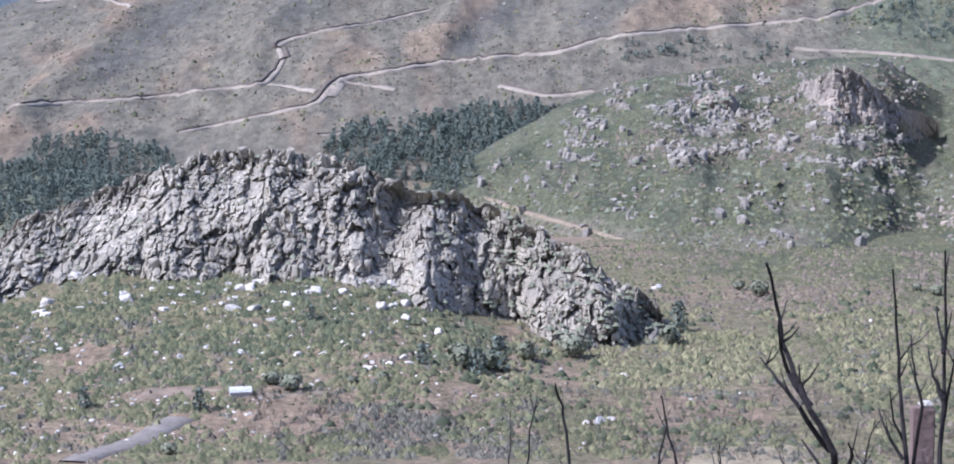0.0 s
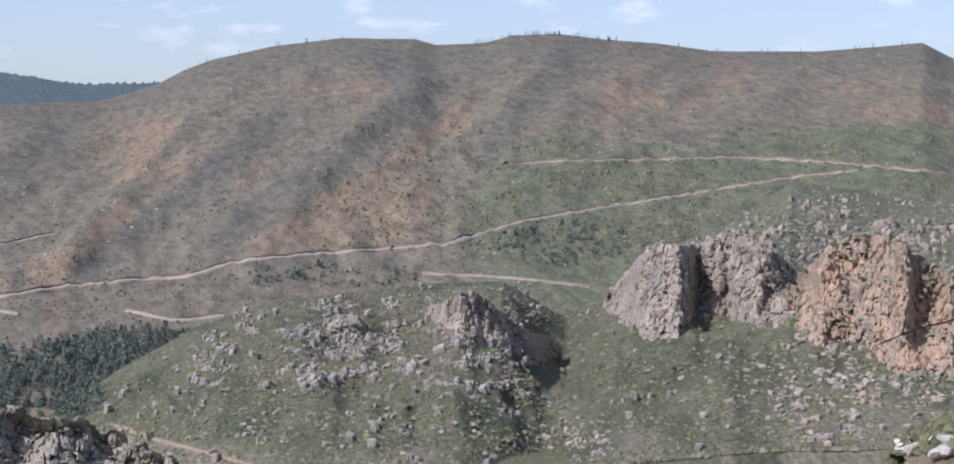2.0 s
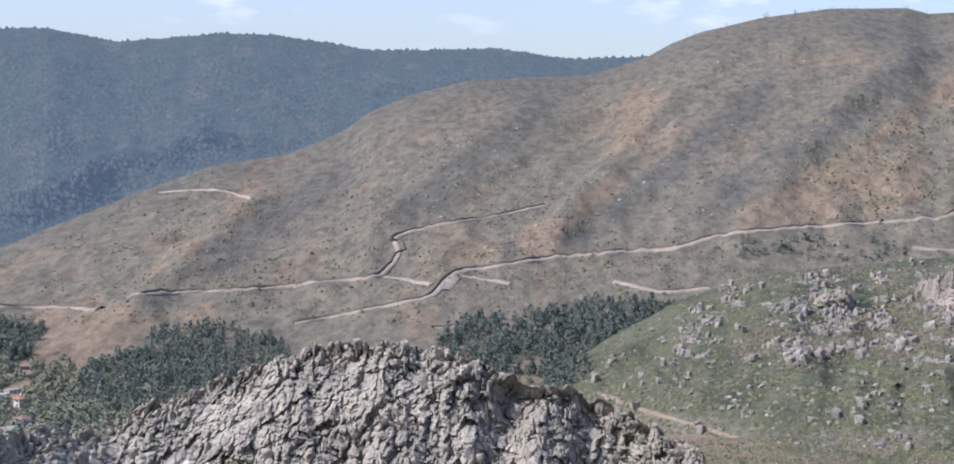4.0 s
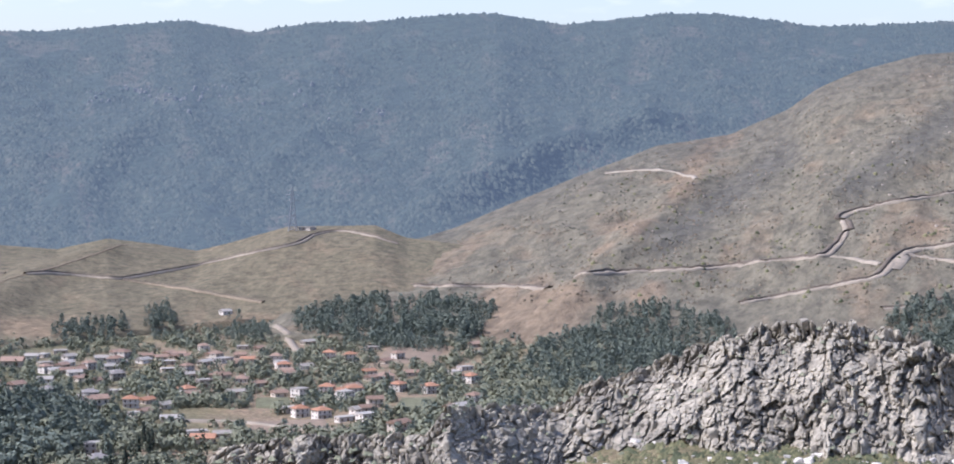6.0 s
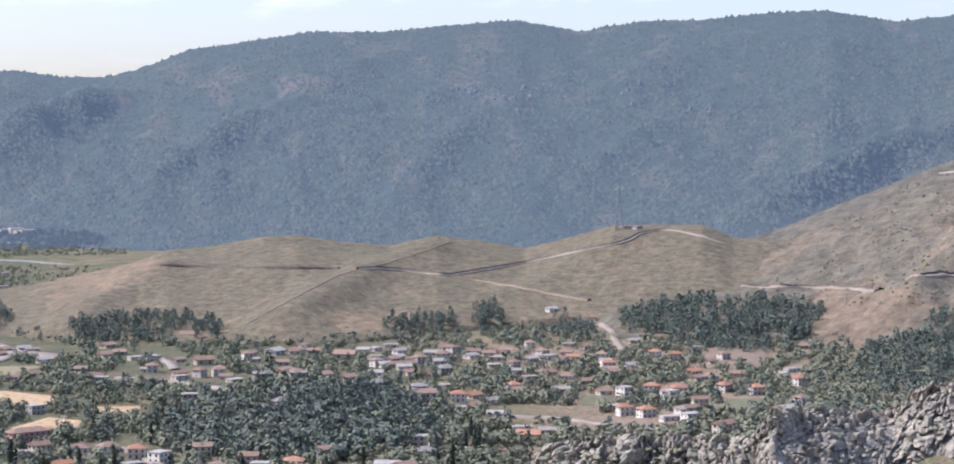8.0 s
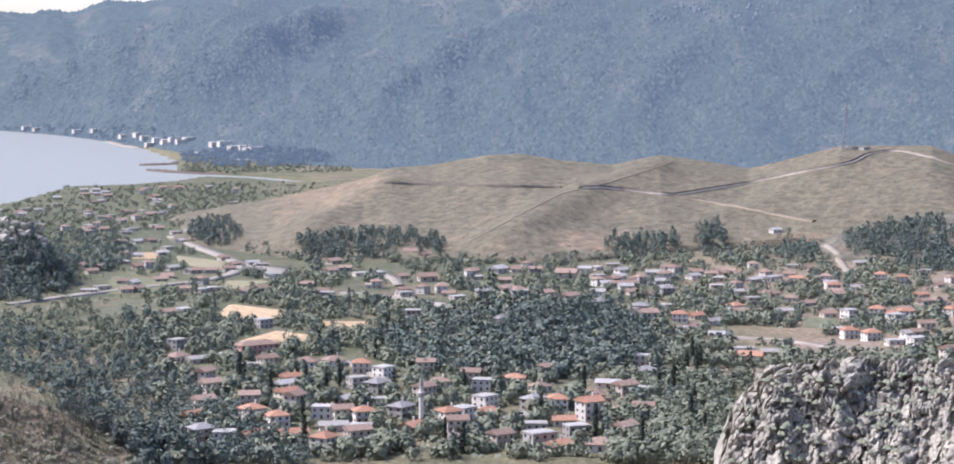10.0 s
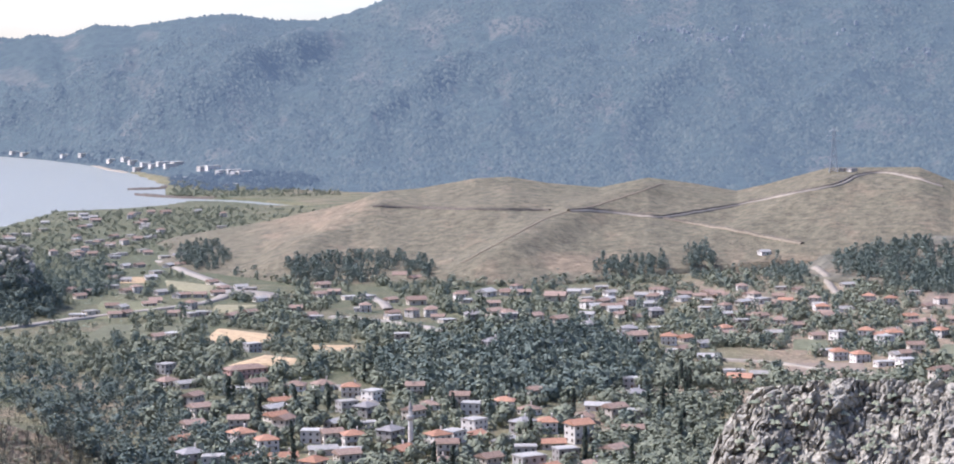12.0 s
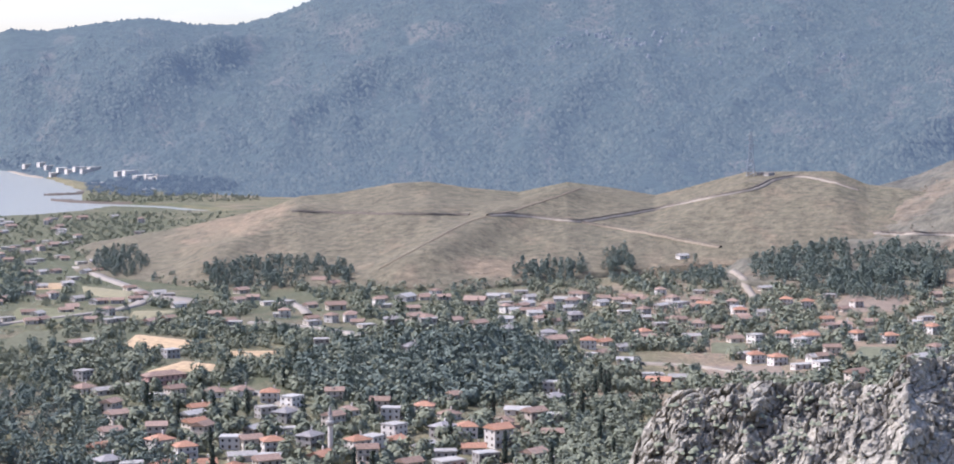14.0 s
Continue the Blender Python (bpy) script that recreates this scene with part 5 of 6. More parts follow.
field("field_13", [(18.66, -7.65), (17.25, -7.66), (17.24, -7.14), (18.3, -7.14)], GRASS, "green plot below the dry terraces")
field("field_14", [(42.6, -6.45), (40.6, -6.3), (40.4, -5.95), (42.4, -5.85)], (0.17, 0.165, 0.09), "rough meadow above the main road")
field("clearing", [(10.2, -12.05), (8.06, -12.0), (8.06, -11.7), (9.6, -11.68)], EARTH, "bare earth clearing below the outcrop", GROUND, 0.15)
field("dry_slope", [(-5.8, -14.2), (-10.5, -14.2), (-10.0, -13.2), (-6.2, -13.2)], (0.27, 0.225, 0.145), "patch of dry yellow grass in scrub", GROUND, 0.12)


def spit(name, pts, wide, high, label):
    """A low mole of stones and earth in the bay, through (az, d) points."""
    az, d = (np.interp(np.linspace(0, len(pts) - 1, 40), np.arange(len(pts)), [q[i] for q in pts]) for i in (0, 1))
    x, y = xy(az, d)
    tx, ty = np.gradient(x), np.gradient(y)
    run = np.hypot(tx, ty)
    nx, ny = -ty / run, tx / run
    taper = np.minimum(1, np.minimum(np.arange(40), np.arange(40)[::-1]) / 3 + 0.15)
    rows = [np.stack([x + nx * o * wide * taper, y + ny * o * wide * taper, u * high * (0.7 + 0.5 * value_noise(np.arange(40) / 2.0, 0 * x + 3 * o, 4)) - 0.8], -1) for o, u in ((-1, -0.6), (-0.5, 1), (0.5, 1.1), (1, -0.6))]
    n = np.arange(160).reshape(4, 40)
    me = bpy.data.meshes.new(name)
    fill(me, np.vstack(rows), np.stack([n[:-1, :-1], n[:-1, 1:], n[1:, 1:], n[1:, :-1]], -1).reshape(-1, 4))
    me.materials.append(MAT_CUT)
    return tagged(new(name, me), label, "spit", kind="structure")


spit("spit_1", [(41.5, 2385), (40.9, 2392), (40.5, 2405), (40.2, 2520)], 9, 3.0, "low dark mole reaching into the bay")
spit("spit_2", [(41.3, 2270), (40.6, 2215), (39.9, 2185), (38.8, 2150)], 9, 3.0, "long low spit of earth at the far shore")
spit("spit_3", [(42.5, 3230), (42.0, 3000), (41.5, 2890)], 7, 2.4, "pale low beach at the far shore").data.materials[0] = MAT_ROAD

# ---- houses ----
def part(name, bm, mat, parent, label="", at=None):
    me = bm
    if isinstance(bm, bmesh.types.BMesh):
        me = bpy.data.meshes.new(name)
        bm.to_mesh(me)
        bm.free()
    if mat is not None and not len(me.materials):
        for q in mat if isinstance(mat, (list, tuple)) else (mat,):
            me.materials.append(q)
    ob = new(name, me)
    ob.parent = parent
    if at is not None:
        ob.matrix_local = at
    return tagged(ob, label)


def box(bm, x0, x1, y0, y1, z0, z1, slot=0):
    v = [bm.verts.new(p) for p in ((x0, y0, z0), (x1, y0, z0), (x1, y1, z0), (x0, y1, z0), (x0, y0, z1), (x1, y0, z1), (x1, y1, z1), (x0, y1, z1))]
    for f in ((3, 2, 1, 0), (4, 5, 6, 7), (0, 1, 5, 4), (1, 2, 6, 5), (2, 3, 7, 6), (3, 0, 4, 7)):
        bm.faces.new([v[i] for i in f]).material_index = slot
    return v


def window_mesh():
    """A frame with a sunk pane, all in one piece."""
    bm = bmesh.new()
    rings = [[bm.verts.new((x * w, y, z * h)) for x, z in ((-1, -1), (1, -1), (1, 1), (-1, 1))] for w, h, y in ((0.56, 0.62, 0.02), (0.56, 0.62, -0.12), (0.46, 0.52, -0.12), (0.46, 0.52, -0.04))]
    for a, b in zip(rings, rings[1:]):
        for k in range(4):
            bm.faces.new((a[k], a[(k + 1) % 4], b[(k + 1) % 4], b[k]))
    bm.faces.new(rings[-1]).material_index = 1
    me = bpy.data.meshes.new("window")
    bm.to_mesh(me)
    bm.free()
    for m_ in (MAT_FRAME, MAT_GLASS):
        me.materials.append(m_)
    return me


def door_mesh():
    bm = bmesh.new()
    box(bm, -0.6, 0.6, -0.05, 0.05, 0, 2.2)
    bmesh.ops.inset_region(bm, faces=[f for f in bm.faces if f.normal.y < -0.5], thickness=0.14, depth=-0.03)
    me = bpy.data.meshes.new("door")
    bm.to_mesh(me)
    bm.free()
    me.materials.append(MAT_FRAME)
    return me


WINDOW, DOOR = window_mesh(), door_mesh()


def house(name, label, w, deep, floors, roof, wall_mat, roof_mat, windows=3, chimney=False):
    """A house ten metres or so wide on an Empty at its base; its front looks along -y."""
    top = floors * 2.9
    h = new(name)
    tagged(h, label, "house", "village houses")
    bm = bmesh.new()
    box(bm, -w / 2, w / 2, -deep / 2, deep / 2, -2.5, top)
    box(bm, -w / 2 - 0.12, w / 2 + 0.12, -deep / 2 - 0.12, deep / 2 + 0.12, -2.5, 0.35)
    wall = part("wall", bm, wall_mat, h)
    bm = bmesh.new()
    e, rise = 0.7, min(w, deep) * 0.24
    if roof == "flat":
        box(bm, -w / 2 - 0.35, w / 2 + 0.35, -deep / 2 - 0.35, deep / 2 + 0.35, top + 0.003, top + 0.3)
        box(bm, -w / 2 + 0.2, w / 2 - 0.2, -deep / 2 + 0.2, deep / 2 - 0.2, top + 0.3, top + 0.5)
    else:
        x, y, inset = w / 2 + e, deep / 2 + e, (deep / 2 + e if roof == "hip" else 0.0)
        for dz in (0.0,):
            a = [bm.verts.new(p) for p in ((-x, -y, top), (x, -y, top), (x, y, top), (-x, y, top))]
            b = [bm.verts.new((p.co.x, p.co.y, top + 0.18)) for p in a]
            r0, r1 = bm.verts.new((-x + inset * 0.95, 0, top + 0.18 + rise)), bm.verts.new((x - inset * 0.95, 0, top + 0.18 + rise))
            bm.faces.new(a[::-1])
            for i in range(4):
                bm.faces.new((a[i], a[(i + 1) % 4], b[(i + 1) % 4], b[i]))
            bm.faces.new((b[0], b[1], r1, r0))
            bm.faces.new((b[2], b[3], r0, r1))
            bm.faces.new((b[1], b[2], r1))
            bm.faces.new((b[3], b[0], r0))
    rf = part("roof", bm, roof_mat, h)
    if chimney:
        bm = bmesh.new()
        box(bm, w * 0.2, w * 0.2 + 0.6, 0.6, 1.2, top + 0.3, top + rise + 1.2)
        box(bm, w * 0.2 - 0.1, w * 0.2 + 0.7, 0.5, 1.3, top + rise + 1.2, top + rise + 1.4)
        part("chimney", bm, MAT_WHITE, rf)
    for fl in range(floors):
        z = fl * 2.9 + 1.6
        for i in range(windows):
            x = (i - (windows - 1) / 2) * w / windows
            if fl == 0 and i == windows // 2:
                part("door", DOOR, None, h, at=pose(x, -deep / 2 - 0.04, 0.05))
            else:
                part("window", WINDOW, None, h, at=pose(x, -deep / 2 - 0.02, z))
        for sx in (-1, 1):
            for y in ((-deep / 4, deep / 4) if windows > 2 else (0,)):
                part("window", WINDOW, None, h, at=pose(sx * (w / 2 + 0.02), y, z, 0, 0, 90 * sx))
    if floors > 1 and roof != "flat":
        bm = bmesh.new()
        box(bm, -w * 0.42, w * 0.42, -deep / 2 - 1.3, -deep / 2, 2.75, 2.9)
        for i in range(9):
            x = -w * 0.42 + i * w * 0.84 / 8
            box(bm, x - 0.03, x + 0.03, -deep / 2 - 1.28, -deep / 2 - 1.22, 2.9, 3.8)
        box(bm, -w * 0.42, w * 0.42, -deep / 2 - 1.29, -deep / 2 - 1.21, 3.8, 3.88)
        part("balcony", bm, MAT_SLAB, h)
    return h


KINDS = {
    "red": [house("house", "white two-storey house with a red tiled hip roof", 10, 9, 2, "hip", MAT_WHITE, MAT_TILE, 3, True),
            house("house", "cream single-storey house with a red tiled roof", 11, 8, 1, "gable", MAT_CREAM, MAT_TILE, 3, True),
            house("house", "cream two-storey house with a weathered tiled roof", 10, 8, 2, "gable", MAT_CREAM, MAT_TILE_OLD, 3, False),
            house("house", "white single-storey house with an old tiled hip roof", 10, 9, 1, "hip", MAT_WHITE, MAT_TILE_OLD, 3, True)],
    "pale": [house("house", "white two-storey house with a flat roof", 10, 9, 2, "flat", MAT_WHITE, MAT_SLAB, 3),
             house("house", "low white building with a flat slab roof", 12, 7, 1, "flat", MAT_WHITE, MAT_SLAB, 3),
             house("house", "low building with a pale sheet roof", 13, 7, 1, "gable", MAT_CREAM, MAT_SLAB, 3)],
    "grey": [house("house", "grey rendered two-storey house with a grey hip roof", 11, 9, 2, "hip", MAT_GREYWALL, MAT_SLATE, 3, True),
             house("house", "unfinished grey concrete house with a flat roof", 10, 8, 2, "flat", MAT_GREYWALL, MAT_SLAB, 3)],
    "tall": [house("house", "tall white three-storey house with an orange tiled roof", 10, 9, 3, "gable", MAT_WHITE, MAT_TILE, 3, True)],
    "long": [house("house", "long faded pink building with a red tiled roof", 25, 10, 2, "hip", MAT_PINK, MAT_TILE_OLD, 7)],
    "far_red": [house("house", "small far house with a tiled roof", 10, 8, 1, "gable", MAT_CREAM, MAT_TILE_OLD, 2)],
    "far_pale": [house("house", "small far cream house with a flat roof", 12, 9, 1, "flat", MAT_CREAM, MAT_SLAB, 2),
                 house("house", "small far white house with a low pale roof", 11, 8, 1, "gable", MAT_WHITE, MAT_SLAB, 2),
                 house("house", "small far white two-storey house with a tiled roof", 9, 8, 2, "hip", MAT_WHITE, MAT_TILE_OLD, 2),
                 house("house", "small far grey house with a weathered tiled roof", 11, 8, 1, "gable", MAT_GREYWALL, MAT_TILE_OLD, 2)],
    "hotel": [house("hotel", "white shore hotel block below the forest", 30, 14, 3, "flat", MAT_WHITE, MAT_WHITE, 6)],
}
NATIVE = {"red": 11.4, "pale": 12.5, "grey": 11.8, "tall": 11.4, "long": 26.4, "far_red": 11.4, "far_pale": 12.2, "hotel": 30.7}
USED, STANDS = set(), []


def stand(proto, m, size):
    """Sets a pattern thing down at m, or a copy of it once it stands somewhere."""
    if proto.name in USED:
        return copy_thing(proto, m @ Matrix.Scale(size / proto.scale[0], 4))
    USED.add(proto.name)
    proto.matrix_basis = m @ Matrix.Scale(size, 4)
    return proto



def settle(kind, spots_, surface=GROUND, turn_by=35.0, grow=0.87, face=24.0, pick=None):
    for az, el, wide in spots_:
        if 43.7 < az < 46.4 and -6.4 < el < -4.15:
            continue   # the rocky knoll
        d = float(surface.find(az, el)[0])
        x, y = xy(az, d)
        z = float(surface.z(np.array([az]), np.array([d]))[0])
        s = max(0.6, min(1.4, grow * radians(wide) * d / NATIVE[kind]))
        k = random.randrange(len(KINDS[kind])) if pick is None else pick
        stand(KINDS[kind][k], pose(x, y, z, 0, 0, az + face + random.uniform(-turn_by, turn_by)), s)
        STANDS.append((az, el, wide))


settle("red", [(40.51, -8.33, 0.7), (36.82, -8.55, 0.74), (36.03, -8.53, 0.74), (39.75, -8.91, 0.53), (39.58, -9.26, 0.74), (37.25, -8.97, 0.53), (38.47, -9.63, 0.53), (38.39, -10.06, 0.84), (37.17, -9.66, 0.67), (37.18, -10.61, 0.88), (36.31, -10.92, 0.88), (35.35, -10.73, 0.88), (35.17, -10.16, 0.79), (37.94, -8.56, 0.44), (33.77, -10.46, 0.88)])
settle("red", [(32.97, -9.15, 0.56), (32.05, -9.04, 0.35), (30.77, -9.21, 0.49), (30.06, -9.3, 0.63), (32.71, -10.19, 0.61), (32.45, -10.44, 0.79), (31.21, -10.86, 0.49), (29.53, -9.82, 0.44), (29.35, -10.27, 0.61), (29.52, -10.98, 0.7), (28.28, -10.98, 1.05), (27.58, -10.6, 0.67), (28.47, -9.51, 0.53), (27.58, -9.42, 0.79), (33.41, -9.46, 0.44), (31.65, -10.03, 0.49)])
settle("pale", [(39.91, -8.4, 0.49), (39.23, -8.28, 0.39), (37.43, -9.16, 0.79), (38.55, -8.6, 0.44), (34.82, -9.65, 0.53), (36.36, -10.02, 0.39), (36.05, -10.39, 0.44), (35.26, -10.59, 0.53), (32.27, -10.09, 0.61), (31.65, -9.75, 0.79), (30.77, -10.2, 0.79)])
settle("grey", [(40.51, -7.97, 0.61), (35.34, -9.18, 0.74), (30.23, -9.82, 0.74), (30.06, -10.9, 1.05), (28.99, -10.62, 0.88), (27.06, -8.54, 0.49), (26.97, -8.96, 0.61)])
settle("tall", [(28.61, -10.1, 0.84)], turn_by=12)
settle("red", [(21.2, -7.67, 0.47), (20.59, -7.73, 0.47)], turn_by=8, pick=0)
settle("long", [(38.25, -8.16, 1.31)], turn_by=5)
settle("red", [(29.18, -6.79, 0.49), (26.97, -7.34, 0.74), (26.01, -7.29, 0.53), (25.57, -7.2, 0.46), (23.98, -8.37, 0.79), (20.43, -7.04, 0.46), (20.08, -7.05, 0.35), (19.65, -7.1, 0.56), (18.35, -8.19, 0.74), (20.36, -6.03, 0.32), (19.75, -6.09, 0.42), (19.23, -6.49, 0.35), (18.72, -6.65, 0.58), (18.37, -6.99, 0.44), (17.44, -7.05, 0.35), (16.26, -6.76, 0.35), (21.65, -6.37, 0.49), (19.05, -7.43, 0.26), (22.69, -6.09, 0.39), (22.86, -6.65, 0.32), (24.43, -7.02, 0.49)])
settle("pale", [(24.16, -8.14, 0.7), (27.42, -7.04, 0.35), (25.83, -7.55, 0.53), (24.86, -7.75, 0.7), (23.37, -8.22, 0.44), (21.2, -7.1, 0.49), (19.91, -7.2, 0.56), (19.9, -7.82, 0.67), (19.3, -7.87, 0.39), (16.44, -6.39, 0.39), (21.73, -6.28, 0.21), (23.39, -6.1, 0.67), (23.91, -6.14, 0.32), (24.26, -6.49, 0.44), (23.03, -7.03, 0.35), (20.96, -5.61, 0.18)])
settle("far_red", [(36.01, -5.63, 0.49), (36.1, -5.89, 0.46), (33.75, -5.4, 0.58), (33.31, -6.14, 0.67), (38.09, -6.38, 0.32), (40.75, -7.02, 0.44), (32.0, -5.91, 0.35), (29.27, -6.05, 0.74), (27.42, -6.52, 0.35), (25.14, -5.98, 0.35), (31.08, -6.2, 0.42)])
settle("far_pale", [(35.67, -5.82, 0.26), (33.35, -5.45, 0.46), (34.89, -6.33, 0.26), (38.09, -5.69, 0.44), (38.34, -5.64, 0.25), (38.61, -6.46, 0.26), (39.81, -6.39, 0.35), (39.97, -5.84, 0.32), (39.51, -5.84, 0.44), (42.0, -6.11, 0.26), (40.32, -6.95, 0.44), (31.29, -5.91, 0.67), (30.77, -5.86, 0.49), (30.2, -5.88, 0.49), (28.74, -5.86, 0.35), (28.44, -5.82, 0.35), (27.95, -5.73, 0.44), (27.77, -6.08, 0.32), (27.16, -6.2, 0.25), (26.81, -5.96, 0.39), (26.37, -5.81, 0.28), (24.96, -6.11, 0.35), (26.89, -6.6, 0.18), (26.54, -6.51, 0.18)])
settle("far_pale", [(23.31, -4.7, 0.32)], TAN)
settle("hotel", [(41.16, -2.19, 0.28), (40.72, -2.14, 0.39), (40.29, -2.15, 0.32), (39.34, -2.23, 0.35), (38.82, -2.34, 0.42), (38.38, -2.4, 0.35), (41.5, -1.96, 0.25), (42.7, -1.82, 0.25), (44.32, -1.75, 0.28)], FAR, 10, 0.9, 30.0)
settle("hotel", [(41.3, -2.0, 0.2), (40.95, -2.1, 0.3), (40.5, -2.06, 0.3), (40.1, -2.08, 0.25), (39.1, -2.22, 0.26), (38.5, -2.33, 0.26), (38.2, -2.38, 0.2), (41.9, -2.0, 0.18), (43.2, -1.82, 0.18), (45.8, -1.62, 0.2), (44.6, -1.68, 0.24), (40.0, -2.55, 0.2), (38.6, -2.75, 0.2)], FAR, 10, 0.8, 30.0)
town = [(random.uniform(40.3, 47.6), 0, random.uniform(0.2, 0.36)) for _ in range(62)]
settle("far_pale", [(a, random.uniform(-4.75, -0.12 - float(curve(a, (48, 4.25), (46, 4.0), (44.5, 3.7), (43.2, 3.3), (40, 3.25)))), w) for a, _, w in town[:44]])
settle("far_red", [(a, random.uniform(-4.75, -0.12 - float(curve(a, (48, 4.25), (46, 4.0), (44.5, 3.7), (43.2, 3.3), (40, 3.25)))), w) for a, _, w in town[44:]])
settle("far_pale", [(a, random.uniform(-4.7, -0.15 - float(curve(a, (48, 4.25), (46, 4.0), (44.5, 3.7), (43.2, 3.3), (40, 3.25)))), random.uniform(0.2, 0.34)) for a in [random.uniform(38.8, 47.6) for _ in range(46)]])
more = [(random.uniform(23, 38), random.uniform(-6.7, -5.75), random.uniform(0.25, 0.42)) for _ in range(46)]
settle("far_red", more[:16])
settle("far_pale", more[16:])
settle("far_red", [(random.uniform(15.5, 25), random.uniform(-7.6, -5.6), random.uniform(0.25, 0.4)) for _ in range(14)])
settle("far_pale", [(random.uniform(15.5, 27), random.uniform(-7.6, -5.6), random.uniform(0.22, 0.36)) for _ in range(20)])
settle("far_pale", [(random.uniform(39.0, 43.3), random.uniform(-6.4, -4.6), random.uniform(0.22, 0.36)) for _ in range(22)])
settle("far_red", [(random.uniform(38.5, 43.3), random.uniform(-6.4, -4.6), random.uniform(0.22, 0.36)) for _ in range(14)])
yards = [(random.uniform(26.6, 40.2), random.uniform(-10.9, -8.7), random.uniform(0.45, 0.65)) for _ in range(60)]
yards = [h for k, h in enumerate(yards) if all(abs(h[0] - q[0]) > 0.55 or abs(h[1] - q[1]) > 0.22 for q in STANDS + yards[:k])]
settle("red", yards[::2])
settle("pale", yards[1::4])
settle("grey", yards[3::4])
settle("grey", [(random.uniform(18, 40), random.uniform(-7.6, -6.2), random.uniform(0.3, 0.5)) for _ in range(12)])
for proto in [p for made in KINDS.values() for p in made if p.name not in USED]:
    px_, py_ = xy(26.0, 1050.0)
    stand(proto, pose(px_, py_, float(ground_z(np.array([26.0]), np.array([1050.0]))[0])), 1.0)


# ---- trees of the village ----
def clear(az, el):
    """Keeps trees off houses, roads and fields."""
    ok = np.ones(len(az), bool)
    for a, e, w in STANDS:
        ok &= ~((np.abs(az - a) < w * 0.56) & (el < e + 0.12 + w * 0.2) & (el > e - 0.14))
    for f in [o for o in bpy.data.objects if o.name.startswith("field_")]:
        co = np.array([v.co[:] for v in f.data.vertices])
        fa, fe = np.degrees(np.arctan2(-co[:, 0], co[:, 1])), np.degrees(np.arctan2(co[:, 2] - EYE, np.hypot(co[:, 0], co[:, 1])))
        near = np.min(np.hypot(az[:, None] - fa[None], (el[:, None] - fe[None]) * 2), 1)
        ok &= near > 0.1
    for r in [o for o in bpy.data.objects if o.name.startswith("road_") and o.data and o.data.materials[0] in (MAT_ASPHALT, MAT_ROAD)]:
        co = np.array([v.co[:] for v in r.data.vertices])[::3]
        fa, fe = np.degrees(np.arctan2(-co[:, 0], co[:, 1])), np.degrees(np.arctan2(co[:, 2] - EYE, np.hypot(co[:, 0], co[:, 1])))
        near = np.min(np.hypot(az[:, None] - fa[None], el[:, None] - 0.12 - fe[None]), 1)
        ok &= near > 0.19
    return ok


def tree(name, kind, mat, count, label):
    """A single tree one metre high: a tapered trunk with limbs, and its crown."""
    t = new(name)
    tagged(t, label, "tree", "village trees")
    bm = bmesh.new()
    tube(bm, [(0, 0, -0.05), (0.01, 0, 0.2), (-0.01, 0.01, 0.45), (0, 0, 0.75)], 0.035, 0.012)
    for k in range(4):
        a = k * 1.7 + 0.4
        tube(bm, [(0, 0, 0.3 + 0.08 * k), (0.12 * math.cos(a), 0.12 * math.sin(a), 0.42 + 0.08 * k), (0.24 * math.cos(a), 0.24 * math.sin(a), 0.55 + 0.07 * k)], 0.014, 0.005)
    part("trunk", bm, MAT_BARK, t)
    part("crown", mesh_of("crown", crown(rng, kind, count * 7, True), mat), None, t)
    return t


def tube(bm, pts, r0, r1, sides=6):
    """A round, tapering limb through pts."""
    pts = [Vector(p) for p in pts]
    rings = []
    for i, p in enumerate(pts):
        way = (pts[min(i + 1, len(pts) - 1)] - pts[max(i - 1, 0)]).normalized()
        side = way.cross(Vector((0.3, 0.9, 0.2))).normalized()
        up = way.cross(side)
        r = r0 + (r1 - r0) * i / (len(pts) - 1)
        rings.append([bm.verts.new(p + r * (math.cos(2 * math.pi * k / sides) * side + math.sin(2 * math.pi * k / sides) * up)) for k in range(sides)])
    for a, b in zip(rings, rings[1:]):
        for k in range(sides):
            bm.faces.new((a[k], a[(k + 1) % sides], b[(k + 1) % sides], b[k]))
    bm.faces.new(rings[0][::-1])
    bm.faces.new(rings[-1])


TREES = [tree("tree", "round", MAT_TREE, 22, "round dark green garden tree among houses"), tree("tree", "round", MAT_TREE, 18, "round olive green tree among houses"),
         tree("pine_tree", "pine", MAT_PINE, 26, "dark green pine tree among houses"), tree("cypress_tree", "cypress", MAT_CYPRESS, 20, "tall narrow dark cypress among houses")]
t_az, t_el = spots(800, 25, 41.5, -11.4, -8.3)
ok = clear(t_az, t_el) & (t_el > curve(t_az, *SPUR_TOP)) & ~((t_az < 34.4) & (t_az > 26.8) & (t_el > -9.0))
t_at, t_d = place(GROUND, t_az[ok][:230], t_el[ok][:230])
for p in t_at:
    k = random.choices(range(4), (5, 5, 3, 1.2))[0]
    high = random.uniform(3.5, 6.2) if k < 3 else random.uniform(7, 10)
    stand(TREES[k], pose(p[0], p[1], p[2] - 0.1, 0, 0, random.uniform(0, 360)), high)
SAFE = clear
